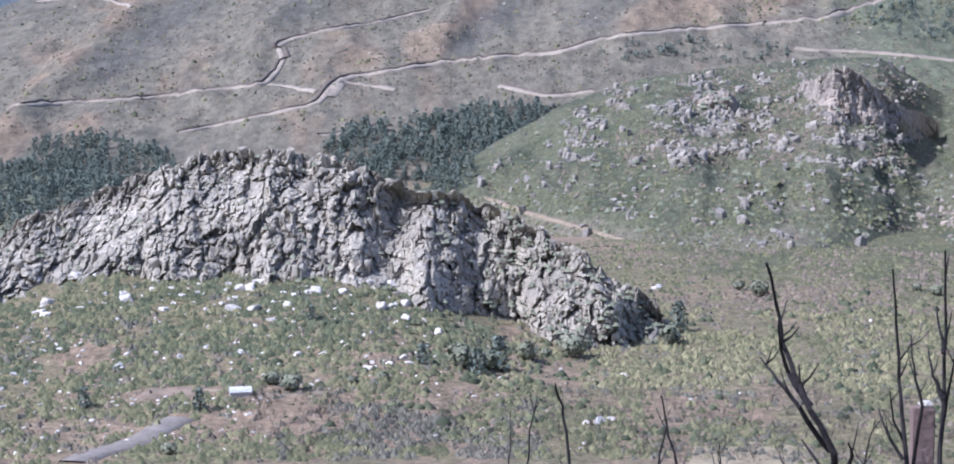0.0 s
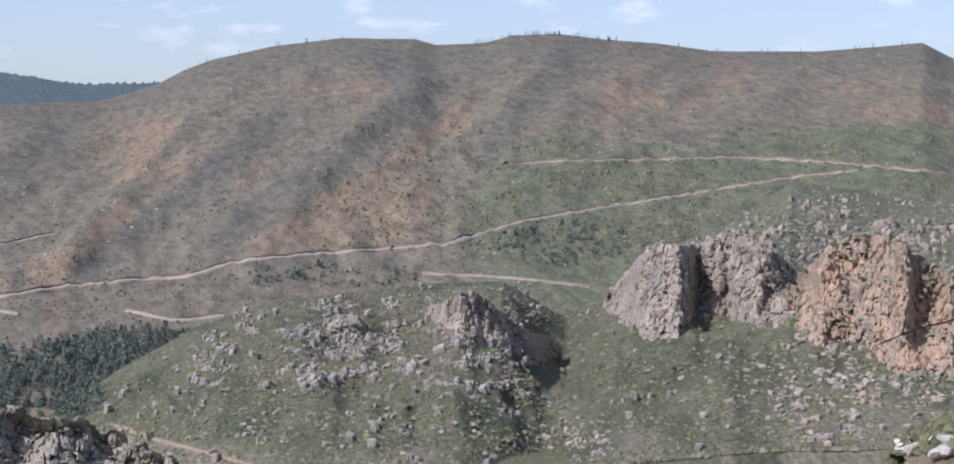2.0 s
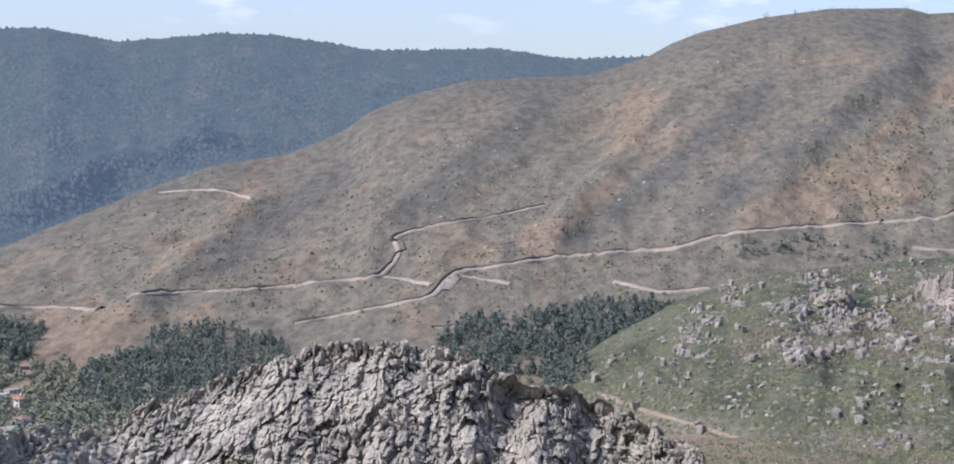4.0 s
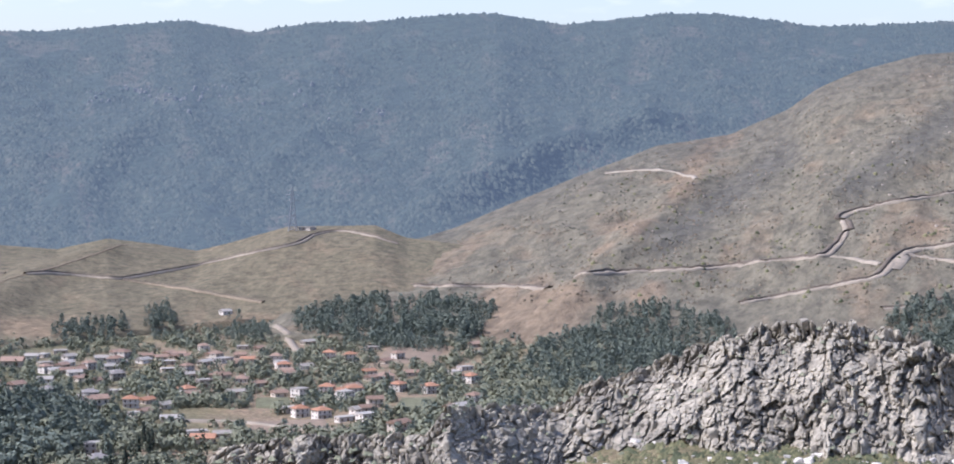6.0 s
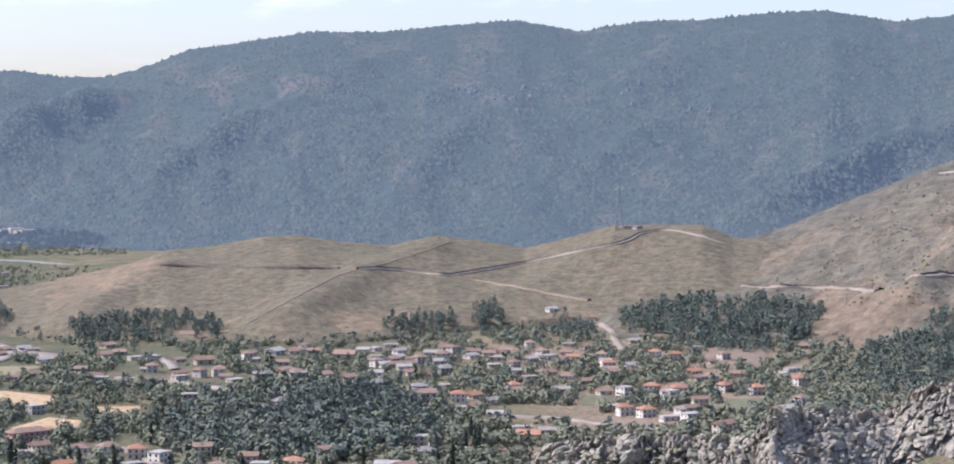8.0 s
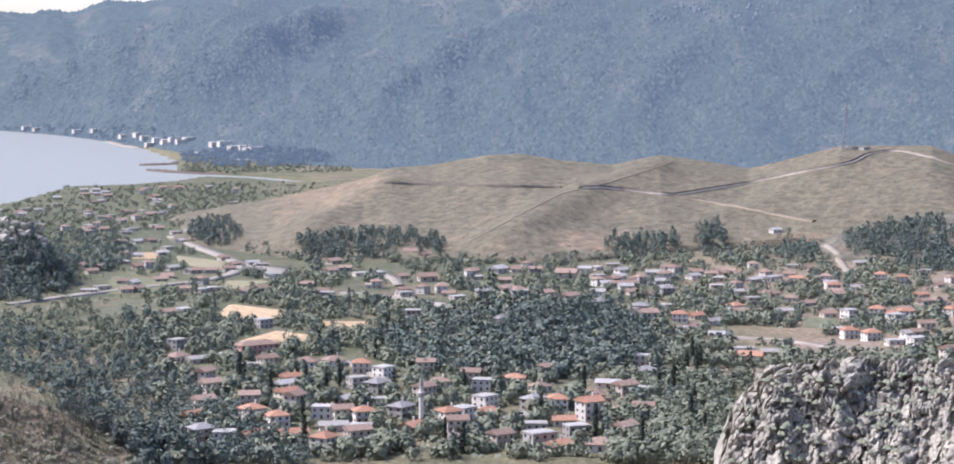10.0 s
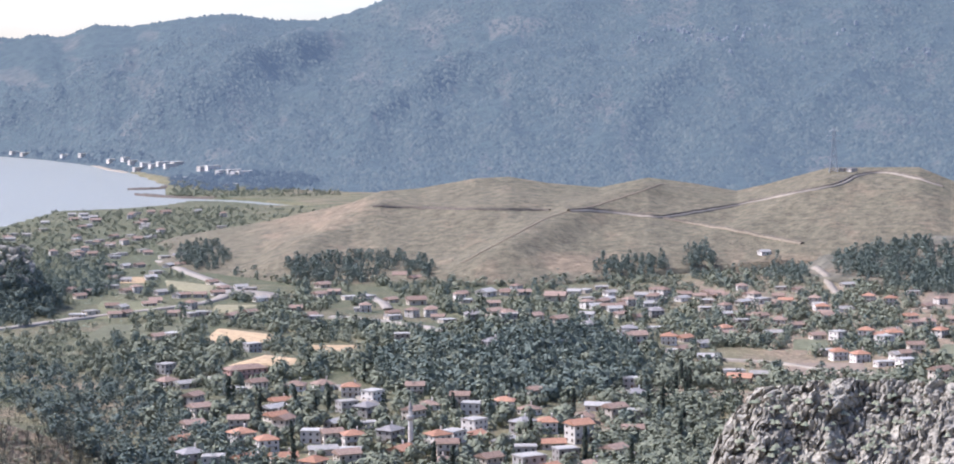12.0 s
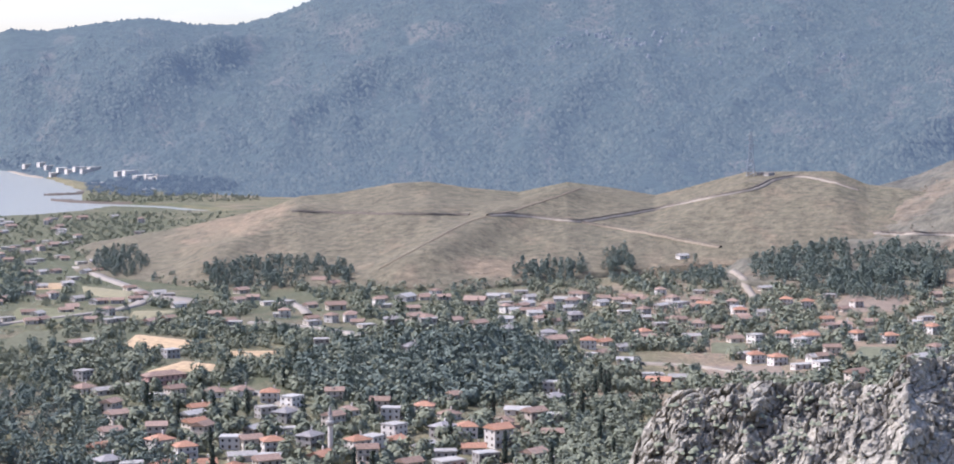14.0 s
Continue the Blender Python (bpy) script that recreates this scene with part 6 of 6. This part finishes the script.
scatter("village_trees", ROUND_FAR, GROUND, [(3200, 24, 41.5, -8.6, -5.4), (3200, 12.5, 25, -8.6, -5.0), (700, 26, 41, -11.3, -8.4)], (3.2, 7.6), MAT_TREE, "green garden and orchard trees between the houses", "trees", keep=SAFE)
scatter("village_pines", PINES_FAR, GROUND, [(1500, 14, 42, -8.4, -5.2)], (4, 8), MAT_PINE, "dark pines between the houses", "trees", keep=SAFE)
scatter("plain_trees", ROUND_FAR + PINES_FAR, GROUND, [(2100, 40.0, 48.5, -7.8, -4.2), (500, 38, 43, -8.2, -7.0), (500, 36, 41, -6.9, -5.0)], (2.0, 5.2), MAT_TREE, "trees and hedges of the plain near the bay", "trees", keep=SAFE)
def inland(az, el):
    """A little way in from the near shore of the bay."""
    near, far = shore(az)
    d = (EYE - 2) / np.tan(np.radians(-el))
    return (d < near - 10) & ((d < near - 40) | (np.sin(az * 9) > 0.2))


scatter("shore_trees", ROUND_FAR, GROUND, [(1300, 38.3, 48.4, -4.6, -3.3), (420, 41, 35.5, -4.2, -3.3)], (2.2, 5.2), MAT_TREE, "trees between the houses of the shore town", "trees", keep=inland)
scatter("spit_trees", ROUND_FAR, GROUND, [(800, 40.3, 35.5, -3.0, -2.55)], (2, 5), MAT_TREE, "low trees and scrub behind the spit", "trees")
scatter("village_cypresses", CYPRESS, GROUND, [(60, 20, 41, -9.6, -5.8)], (8, 13), MAT_CYPRESS, "slender dark cypresses in the village", "trees", keep=SAFE)
scatter("village_shrubs", TUFTS, GROUND, [(4800, 16, 42.5, -11.2, -5.3), (3000, 12, 25, -8.4, -4.6), (2500, 40, 48.4, -7.6, -4.3)], (0.6, 1.9), MAT_TREE, "garden shrubs and hedges in the village", "bushes", keep=SAFE)
scatter("hill_foot_trees", PINES, GROUND, [(60, 24, 22, -5.5, -4.9), (40, 12, 4, -5.6, -4.7)], (5, 9), MAT_PINE, "pines at the foot of the hills", "trees")


# ---- boulders ----
BOULDERS = [mesh_of("boulder", s, MAT_BOULDER) for s in ROCKS]


def boulder(az, el, size, label, group, surface=GROUND):
    d = float(surface.find(az, el)[0])
    x, y = xy(az, d)
    z = float(surface.z(np.array([az]), np.array([d]))[0])
    ob = tagged(new("boulder", random.choice(BOULDERS)), label, "boulder", group)
    ob.matrix_basis = pose(x, y, z + size * 0.12, random.uniform(-15, 15), random.uniform(-15, 15), random.uniform(0, 360)) @ Matrix.Scale(size, 4)
    return ob


for az, el, size in ((2.55, -8.95, 2.2), (1.58, -9.27, 2.6), (2.12, -9.91, 1.8), (1.14, -10.32, 2.0), (10.39, -11.09, 1.5), (12.4, -9.59, 2.0), (11.38, -9.42, 1.3), (3.81, -10.63, 1.2),
                     (13.52, -12.77, 1.5), (6.29, -10.86, 1.0), (-3.58, -12.87, 2.0), (-3.9, -12.8, 1.3), (-3.2, -12.9, 1.2), (-3.14, -13.48, 0.9), (-4.28, -11.56, 1.6), (-5.0, -9.9, 1.8), (-5.35, -10.1, 1.3),
                     (9.1, -10.9, 0.9), (8.3, -11.1, 0.8), (-1.0, -12.6, 0.7), (1.2, -13.3, 1.0), (3.2, -11.3, 1.4), (2.6, -11.2, 1.2)):
    boulder(az, el, size, "large pale limestone boulder in green scrub", "large boulders")
b_az, b_el = spots(105, 14, 0, -11.6, -8.9)
for a, e in zip(b_az, b_el):
    boulder(a, e, 0.35 + 0.9 * random.random() ** 1.7, "pale limestone boulder on the slope below the outcrop", "boulders below the outcrop")
scatter("scattered_stones", RUBBLE, GROUND, [(260, 14.5, -0.5, -12.2, -8.8), (120, 14.5, 6, -13.6, -12), (40, -14, 0, -13.8, -9)], (0.2, 0.6), MAT_BOULDER, "small pale stones in the scrub", "stones", sink=-0.1)
scatter("outcrop_foot_blocks", RUBBLE, GROUND, [(140, 14, -5.5, -9.6, -8.3), (120, 24, 14.5, -11, -9.6)], (0.4, 1.5), MAT_BOULDER, "fallen grey blocks along the outcrop foot", "stones", sink=-0.1)
scatter("slope_rocks", RUBBLE + BLOCKS[:8], GREEN, [(6800, -25, 0, -7.8, 0.4), (4600, -2.5, -12.5, -5.4, -2.9)], (0.3, 1.5), MAT_SLOPEROCK, "pale limestone blocks strewn over the green slope", "stones", sink=-0.1,
        keep=lambda a, e: fbm(a * 1.7 + 4, e * 5.5, 4, 91) > 0.575 + 0.10 * step(-13.0, -14.2, a) * step(-3.0, -3.6, e) + 0.05 * step(-6.2, -7.2, e) - 0.07 * step(-2.8, -2.0, e) - 0.05 * step(-7.5, -9, a) * step(-12.5, -11.5, a) * step(-5.4, -4.8, e))
scatter("upper_crag_rocks", BLOCKS, GREEN, [(1500, -15.3, -25, -2.5, 0.1)], (0.4, 1.7), MAT_CLIFF, "broken limestone above and between the cliffs", "stones", sink=0.1,
        keep=lambda a, e: fbm(a * 1.2, e * 3, 4, 93) > 0.47)
scatter("scree", RUBBLE, GREEN, [(260, -18.9, -22.2, -6.9, -3.5), (160, -20.5, -24.5, -5.8, -4.6), (90, -12.6, -14.6, -7.4, -6.2), (120, -16, -24, -6.9, -3.6)], (0.35, 1.7), MAT_CLIFF, "pale scree and fallen blocks below the cliff", "stones", oval=True, sink=-0.1)
scatter("ledge_rocks", ROCKS, LEDGE, [(60, -20.5, -26, -7.1, -6.5)], (0.12, 0.5), MAT_BOULDER, "pale rocks on the near grassy ledge", "stones", sink=-0.1)
scatter("ledge_grass", TUFTS, LEDGE, [(2500, -19, -26, -7.0, -5.9)], (0.1, 0.42), MAT_SCRUB, "yellow-green grass on the near ledge", "grass")

# ---- single trees and bushes in the meadow ----
MEADOW = [tree("tree", "round", MAT_TREE, 24, "dark bushy tree in the meadow"), tree("tree", "pine", MAT_PINE, 22, "thin young pine in the meadow"), tree("bush", "bush", MAT_TREE, 16, "round grey-green bush in the meadow")]
for n_, (k, az, el, high) in enumerate(((2, 5.42, -11.9, 4.6), (0, -2.86, -11.0, 6.5), (1, -0.63, -11.4, 7.5), (1, 8.07, -12.4, 4.5), (1, 11.37, -12.2, 4.2), (0, 0.52, -11.3, 5.5), (2, 3.64, -11.75, 2.4), (2, 2.75, -11.65, 2.6),
                                        (2, 8.97, -13.6, 3.0), (0, -1.53, -11.1, 5.0), (1, 0.0, -11.5, 5.5), (0, -0.2, -11.35, 4.5), (1, 4.8, -9.9, 3.5), (0, -5.6, -10.6, 5.5), (1, -5.9, -10.2, 7.0), (0, -8.2, -9.2, 5), (2, -7.6, -9.0, 3.5),
                                        (2, -13.2, -9.0, 4), (2, -12.6, -8.9, 3), (2, 6.0, -11.7, 3.6), (1, 1.6, -11.2, 4.5), (2, -2.0, -11.0, 3.0))):
    d = float(GROUND.find(az, el)[0])
    x, y = xy(az, d)
    stand(MEADOW[k], pose(x, y, float(ground_z(np.array([az]), np.array([d]))[0]) - 0.1, 0, 0, 40 * n_), high)


# ---- bare and burnt wood ----
def sticks(name, at, high, mat, label, per=9, spread=0.5, thick=0.012):
    """Bare bushes of thin upright twigs, as one mesh."""
    tri = np.array([(0, 1, 4), (0, 4, 3), (1, 2, 5), (1, 5, 4), (2, 0, 3), (2, 3, 5)])
    vs, fs, n = [], [], 0
    ring = np.array([(math.cos(a), math.sin(a), 0) for a in (0, 2.1, 4.2)])
    for p, h in zip(at, high):
        for _ in range(per):
            lean = rng.normal(0, spread, 2)
            mid = np.array((*(lean * h * 0.35), h * rng.uniform(0.4, 0.6)))
            tip = np.array((*(lean * h * 0.8), h * rng.uniform(0.7, 1.0)))
            r = h * thick
            for a, b, r0, r1 in ((np.zeros(3), mid, r, r * 0.7), (mid, tip, r * 0.7, r * 0.25), (mid, mid + (tip - mid) * 0.7 + rng.normal(0, 0.12 * h, 3), r * 0.5, r * 0.2)):
                vs.append(np.vstack([ring * r0 + a, ring * r1 + b]) + p)
                fs.append(tri + n)
                n += 6
    return tagged(new(name, mesh_of(name, (np.vstack(vs), np.vstack(fs)), mat)), label, "dead brush", kind="stuff")


q_az, q_el = spots(850, -14.2, 7, -13.9, -11.9)
q_at, _ = place(GROUND, q_az, q_el)
sticks("dead_brush", q_at, rng.uniform(1.2, 3.2, len(q_at)), MAT_GREYSCRUB, "grey leafless brush in the meadow", 5)
q_az, q_el = spots(260, 49, 40.5, -10.9, -8.6)
q_at, _ = place(GROUND, q_az, q_el)
sticks("spur_brush", q_at, rng.uniform(3, 7, len(q_at)), MAT_GREYSCRUB, "bare grey saplings on the near slope", 7, 0.3, 0.008)
q_az = np.concatenate([rng.uniform(-14.6, -10.2, 90), rng.uniform(-24, -2, 60)])
q_at, _ = place(BROWN, q_az, curve(q_az, *brown_crest) - 0.03)
sticks("skyline_snags", q_at, rng.uniform(3, 8, len(q_at)), MAT_CHAR, "burnt tree snags along the hill crest", 2, 0.18, 0.03)
q_az, q_el = spots(200, -24, -4, -1.2, 3.5)
q_at, _ = place(BROWN, q_az, q_el)
sticks("slope_snags", q_at, rng.uniform(3, 7, len(q_at)), MAT_GREYSCRUB, "bare burnt trunks on the brown hill", 3, 0.2, 0.025)


def eye_point(az, el, d):
    x, y = xy(az, d)
    return Vector((x, y, level(d, el)))


def burnt(limbs, d, label, r0=0.03):
    """A burnt shrub: charred limbs, each a line of (az, el) at a distance; the first reaches the ground."""
    foot = limbs[0][-1]
    x, y = xy(foot[0], d)
    base = Vector((x, y, float(ground_z(np.array([foot[0]]), np.array([d]))[0])))
    ob = tagged(new("burnt_shrub"), label, "burnt shrub", "burnt shrubs")
    ob.location = base
    for i, limb in enumerate(limbs):
        pts = [eye_point(a, e, d + 0.25 * math.sin(3 * i + k)) - base for k, (a, e) in enumerate(limb)][::-1]
        if i == 0:
            pts = [Vector((0, 0, -0.15)), (pts[0] + Vector((0, 0, 0))) * 0.5] + pts
        fine = []
        for a, b in zip(pts, pts[1:]):
            for s in (0, 0.33, 0.66):
                q = a.lerp(b, s)
                fine.append(q + Vector((random.uniform(-1, 1), random.uniform(-1, 1), 0)) * 0.012)
        fine.append(pts[-1])
        bm = bmesh.new()
        thick = r0 * (1.25 if i == 0 else 0.8)
        tube(bm, fine, thick, thick * 0.3, 7)
        for _ in range(3 if len(limb) > 3 else 1):
            k = random.randrange(len(fine) // 3, len(fine) - 1)
            off = Vector((random.uniform(-0.14, 0.14), random.uniform(-0.1, 0.1), random.uniform(0.08, 0.2)))
            tube(bm, [fine[k], fine[k] + off * 0.6, fine[k] + off * 1.1 + Vector((0, 0, 0.04))], thick * 0.4, thick * 0.12, 5)
        part("branch", bm, MAT_CHAR, ob)
    return ob


BURNT = "charred leafless shrub with bent black branches"
burnt([[(-8.33, -8.19), (-8.65, -9.39), (-8.84, -10.43), (-9.15, -11.31), (-9.69, -12.33), (-10.31, -13.5), (-10.6, -14.6)], [(-8.2, -10.87), (-8.68, -11.5), (-9.31, -12.24), (-10.2, -13.44)],
       [(-8.72, -9.74), (-8.79, -10.6), (-8.98, -11.29), (-9.66, -12.21)], [(-9.43, -13.16), (-10.04, -13.99), (-10.5, -14.6)], [(-10.75, -13.2), (-10.85, -13.6), (-10.5, -14.3)]], 17.0, BURNT, 0.033)
burnt([[(-11.89, -8.28), (-12.03, -9.81), (-12.15, -11.35), (-12.29, -12.7), (-12.47, -14.22)], [(-12.44, -10.11), (-12.55, -10.99), (-12.78, -12.09), (-12.6, -14)], [(-11.89, -11.7), (-12.05, -12.55), (-12.34, -13.21), (-12.45, -14.1)],
       [(-11.6, -12.2), (-11.75, -12.7), (-12.3, -13.6)]], 18.0, BURNT, 0.024)
burnt([[(-13.32, -7.72), (-13.39, -9.59), (-13.39, -11.3), (-13.36, -12.65), (-13.34, -14.18)], [(-12.93, -10.46), (-13.1, -11.22), (-13.37, -11.89)], [(-13.69, -10.43), (-13.52, -11.63), (-13.41, -12.48)], [(-13.1, -9.3), (-13.25, -10.0), (-13.38, -10.6)]], 18.5, BURNT, 0.027)
burnt([[(-2.28, -11.71), (-2.45, -12.2), (-2.53, -12.62), (-2.68, -14.04), (-2.7, -14.8)]], 19.0, "single bent charred stem standing in scrub", 0.022)
burnt([[(-1.78, -12.27), (-1.53, -13.06), (-1.48, -14.04), (-1.47, -14.8)], [(-0.96, -12.49), (-0.94, -14.05), (-1.3, -14.9)]], 20.0, BURNT, 0.016)
burnt([[(-5.37, -12.03), (-5.5, -12.79), (-5.85, -13.99), (-5.9, -14.8)], [(-5.23, -12.37), (-5.49, -12.96), (-5.28, -14.0), (-5.6, -14.9)]], 20.0, BURNT, 0.02)
burnt([[(-7.07, -13.32), (-7.09, -13.8), (-7.11, -14.26), (-7.1, -15)], [(-6.8, -13.5), (-7.0, -14.1), (-7.08, -14.6)]], 20.0, BURNT, 0.014)
burnt([[(-11.48, -12.57), (-11.35, -13.2), (-11.22, -13.81), (-11.2, -15)], [(-8.67, -13.31), (-8.85, -13.7), (-8.99, -14.03), (-10.5, -15.2)]], 19.0, BURNT, 0.013)
burnt([[(-22.0, -3.99), (-23.0, -3.56), (-24.13, -3.23), (-26.0, -4.2), (-27.5, -9.0)]], 16.0, "thin bare branch reaching over the slope", 0.012)

# the weathered post behind the burnt shrubs
p_x, p_y = xy(-12.83, 19.5)
p_z = float(ground_z(np.array([-12.83]), np.array([19.5]))[0])
post = tagged(new("post"), "weathered red-brown post with a pale cap", "post")
post.location = (p_x, p_y, p_z)
bm = bmesh.new()
box(bm, -0.105, 0.105, -0.09, 0.09, -0.2, level(19.5, -12.1) - p_z)
bmesh.ops.bevel(bm, geom=bm.edges[:], offset=0.015, segments=2, affect="EDGES")
part("shaft", bm, plain("rusty_brown_paint", (0.2, 0.145, 0.125), 0.85, 0.35, 6), post)
bm = bmesh.new()
box(bm, -0.04, 0.09, -0.07, 0.07, level(19.5, -12.1) - p_z, level(19.5, -11.95) - p_z)
bmesh.ops.bevel(bm, geom=bm.edges[:], offset=0.02, segments=2, affect="EDGES")
part("cap", bm, MAT_BOULDER, post, "pale stone cap")

# the white shelter below the outcrop
s_d = float(GROUND.find(6.92, -12.0)[0])
s_x, s_y = xy(6.92, s_d)
shelter = tagged(new("shelter"), "small white-roofed shelter beside the dirt track", "shelter")
shelter.matrix_basis = pose(s_x, s_y, float(ground_z(np.array([6.92]), np.array([s_d]))[0]), 0, 0, 12)
bm = bmesh.new()
r_ = [[bm.verts.new((x, y, z)) for x in (-2.1, 2.1)] for y, z in ((-1.5, 0.9), (-0.9, 1.55), (0.0, 1.75), (0.9, 1.55), (1.5, 0.9))]
for a, b in zip(r_, r_[1:]):
    bm.faces.new((a[0], a[1], b[1], b[0]))
bmesh.ops.solidify(bm, geom=bm.faces[:], thickness=0.06)
part("roof", bm, plain("white_sheet", (0.8, 0.8, 0.78), 0.6, 0.1, 2), shelter)
bm = bmesh.new()
box(bm, -2.0, 2.0, -1.4, 1.4, -0.3, 0.9)
part("body", bm, MAT_GREYWALL, shelter)

# ---- pylon, hilltop building, minaret ----
pd = float(TAN.find(21.37, -2.34)[0])
x, y = xy(21.37, pd)
pylon = tagged(new("pylon"), "steel lattice power pylon on the tan hilltop", "pylon")
pylon.matrix_basis = pose(x, y, float(TAN.z(np.array([21.37]), np.array([pd]))[0]) - 0.5, 0, 0, 21)
TOP = 33.0
for sx in (-1, 1):
    for sy in (-1, 1):
        bm = bmesh.new()
        tube(bm, [(3.0 * sx, 3.0 * sy, 0), (1.1 * sx, 1.1 * sy, 20), (0.5 * sx, 0.5 * sy, TOP)], 0.3, 0.2, 4)
        part("leg", bm, MAT_STEEL, pylon)
for k in range(9):
    z0, z1 = k * 3.4, (k + 1) * 3.4
    wide = [np.interp(z, (0, 20, TOP), (3.0, 1.1, 0.5)) for z in (z0, z1)]
    for a, b in (((-1, -1), (1, -1)), ((1, -1), (1, 1)), ((1, 1), (-1, 1)), ((-1, 1), (-1, -1))):
        for u, v in ((a, b), (b, a)):
            bm = bmesh.new()
            tube(bm, [(u[0] * wide[0], u[1] * wide[0], z0), (v[0] * wide[1], v[1] * wide[1], z1)], 0.14, 0.14, 4)
            part("brace", bm, MAT_STEEL, pylon)
for z0, reach in ((22.5, 4.5), (26.5, 5.0), (30.0, 3.6)):
    for s in (-1, 1):
        bm = bmesh.new()
        tube(bm, [(0.6 * s, 0.6, z0), (reach * s, 0, z0 + 0.3)], 0.12, 0.08, 4)
        tube(bm, [(0.6 * s, -0.6, z0 + 1.4), (reach * s, 0, z0 + 0.3)], 0.12, 0.08, 4)
        tube(bm, [(reach * s, 0, z0 + 0.3), (reach * s, 0, z0 - 1.4)], 0.1, 0.1, 4)
        part("arm", bm, MAT_STEEL, pylon)
settle("pale", [(21.07, -2.32, 0.34), (20.85, -2.33, 0.26)], TAN, pick=1)

md = float(GROUND.find(33.5, -10.39)[0])
x, y = xy(33.5, md)
minaret = tagged(new("minaret"), "slender white minaret with a grey cone roof", "minaret")
minaret.matrix_basis = pose(x, y, float(ground_z(np.array([33.5]), np.array([md]))[0]))
for nm, prof, mt in (("shaft", ((1.0, -1), (1.0, 2), (0.75, 2.4), (0.7, 9.5)), MAT_WHITE), ("gallery", ((0.7, 9.4), (1.15, 9.9), (1.15, 10.7), (1.0, 10.72), (0.6, 10.74)), MAT_SLAB),
                     ("lantern", ((0.55, 10.7), (0.55, 12.6)), MAT_WHITE), ("spire", ((0.72, 12.6), (0.05, 15.2)), MAT_SLATE)):
    bm = bmesh.new()
    rings = [[bm.verts.new((r * math.cos(i * math.pi / 6), r * math.sin(i * math.pi / 6), z)) for i in range(12)] for r, z in prof]
    for a, b in zip(rings, rings[1:]):
        for i in range(12):
            bm.faces.new((a[i], a[(i + 1) % 12], b[(i + 1) % 12], b[i]))
    bm.faces.new(rings[-1])
    part(nm, bm, mt, minaret)
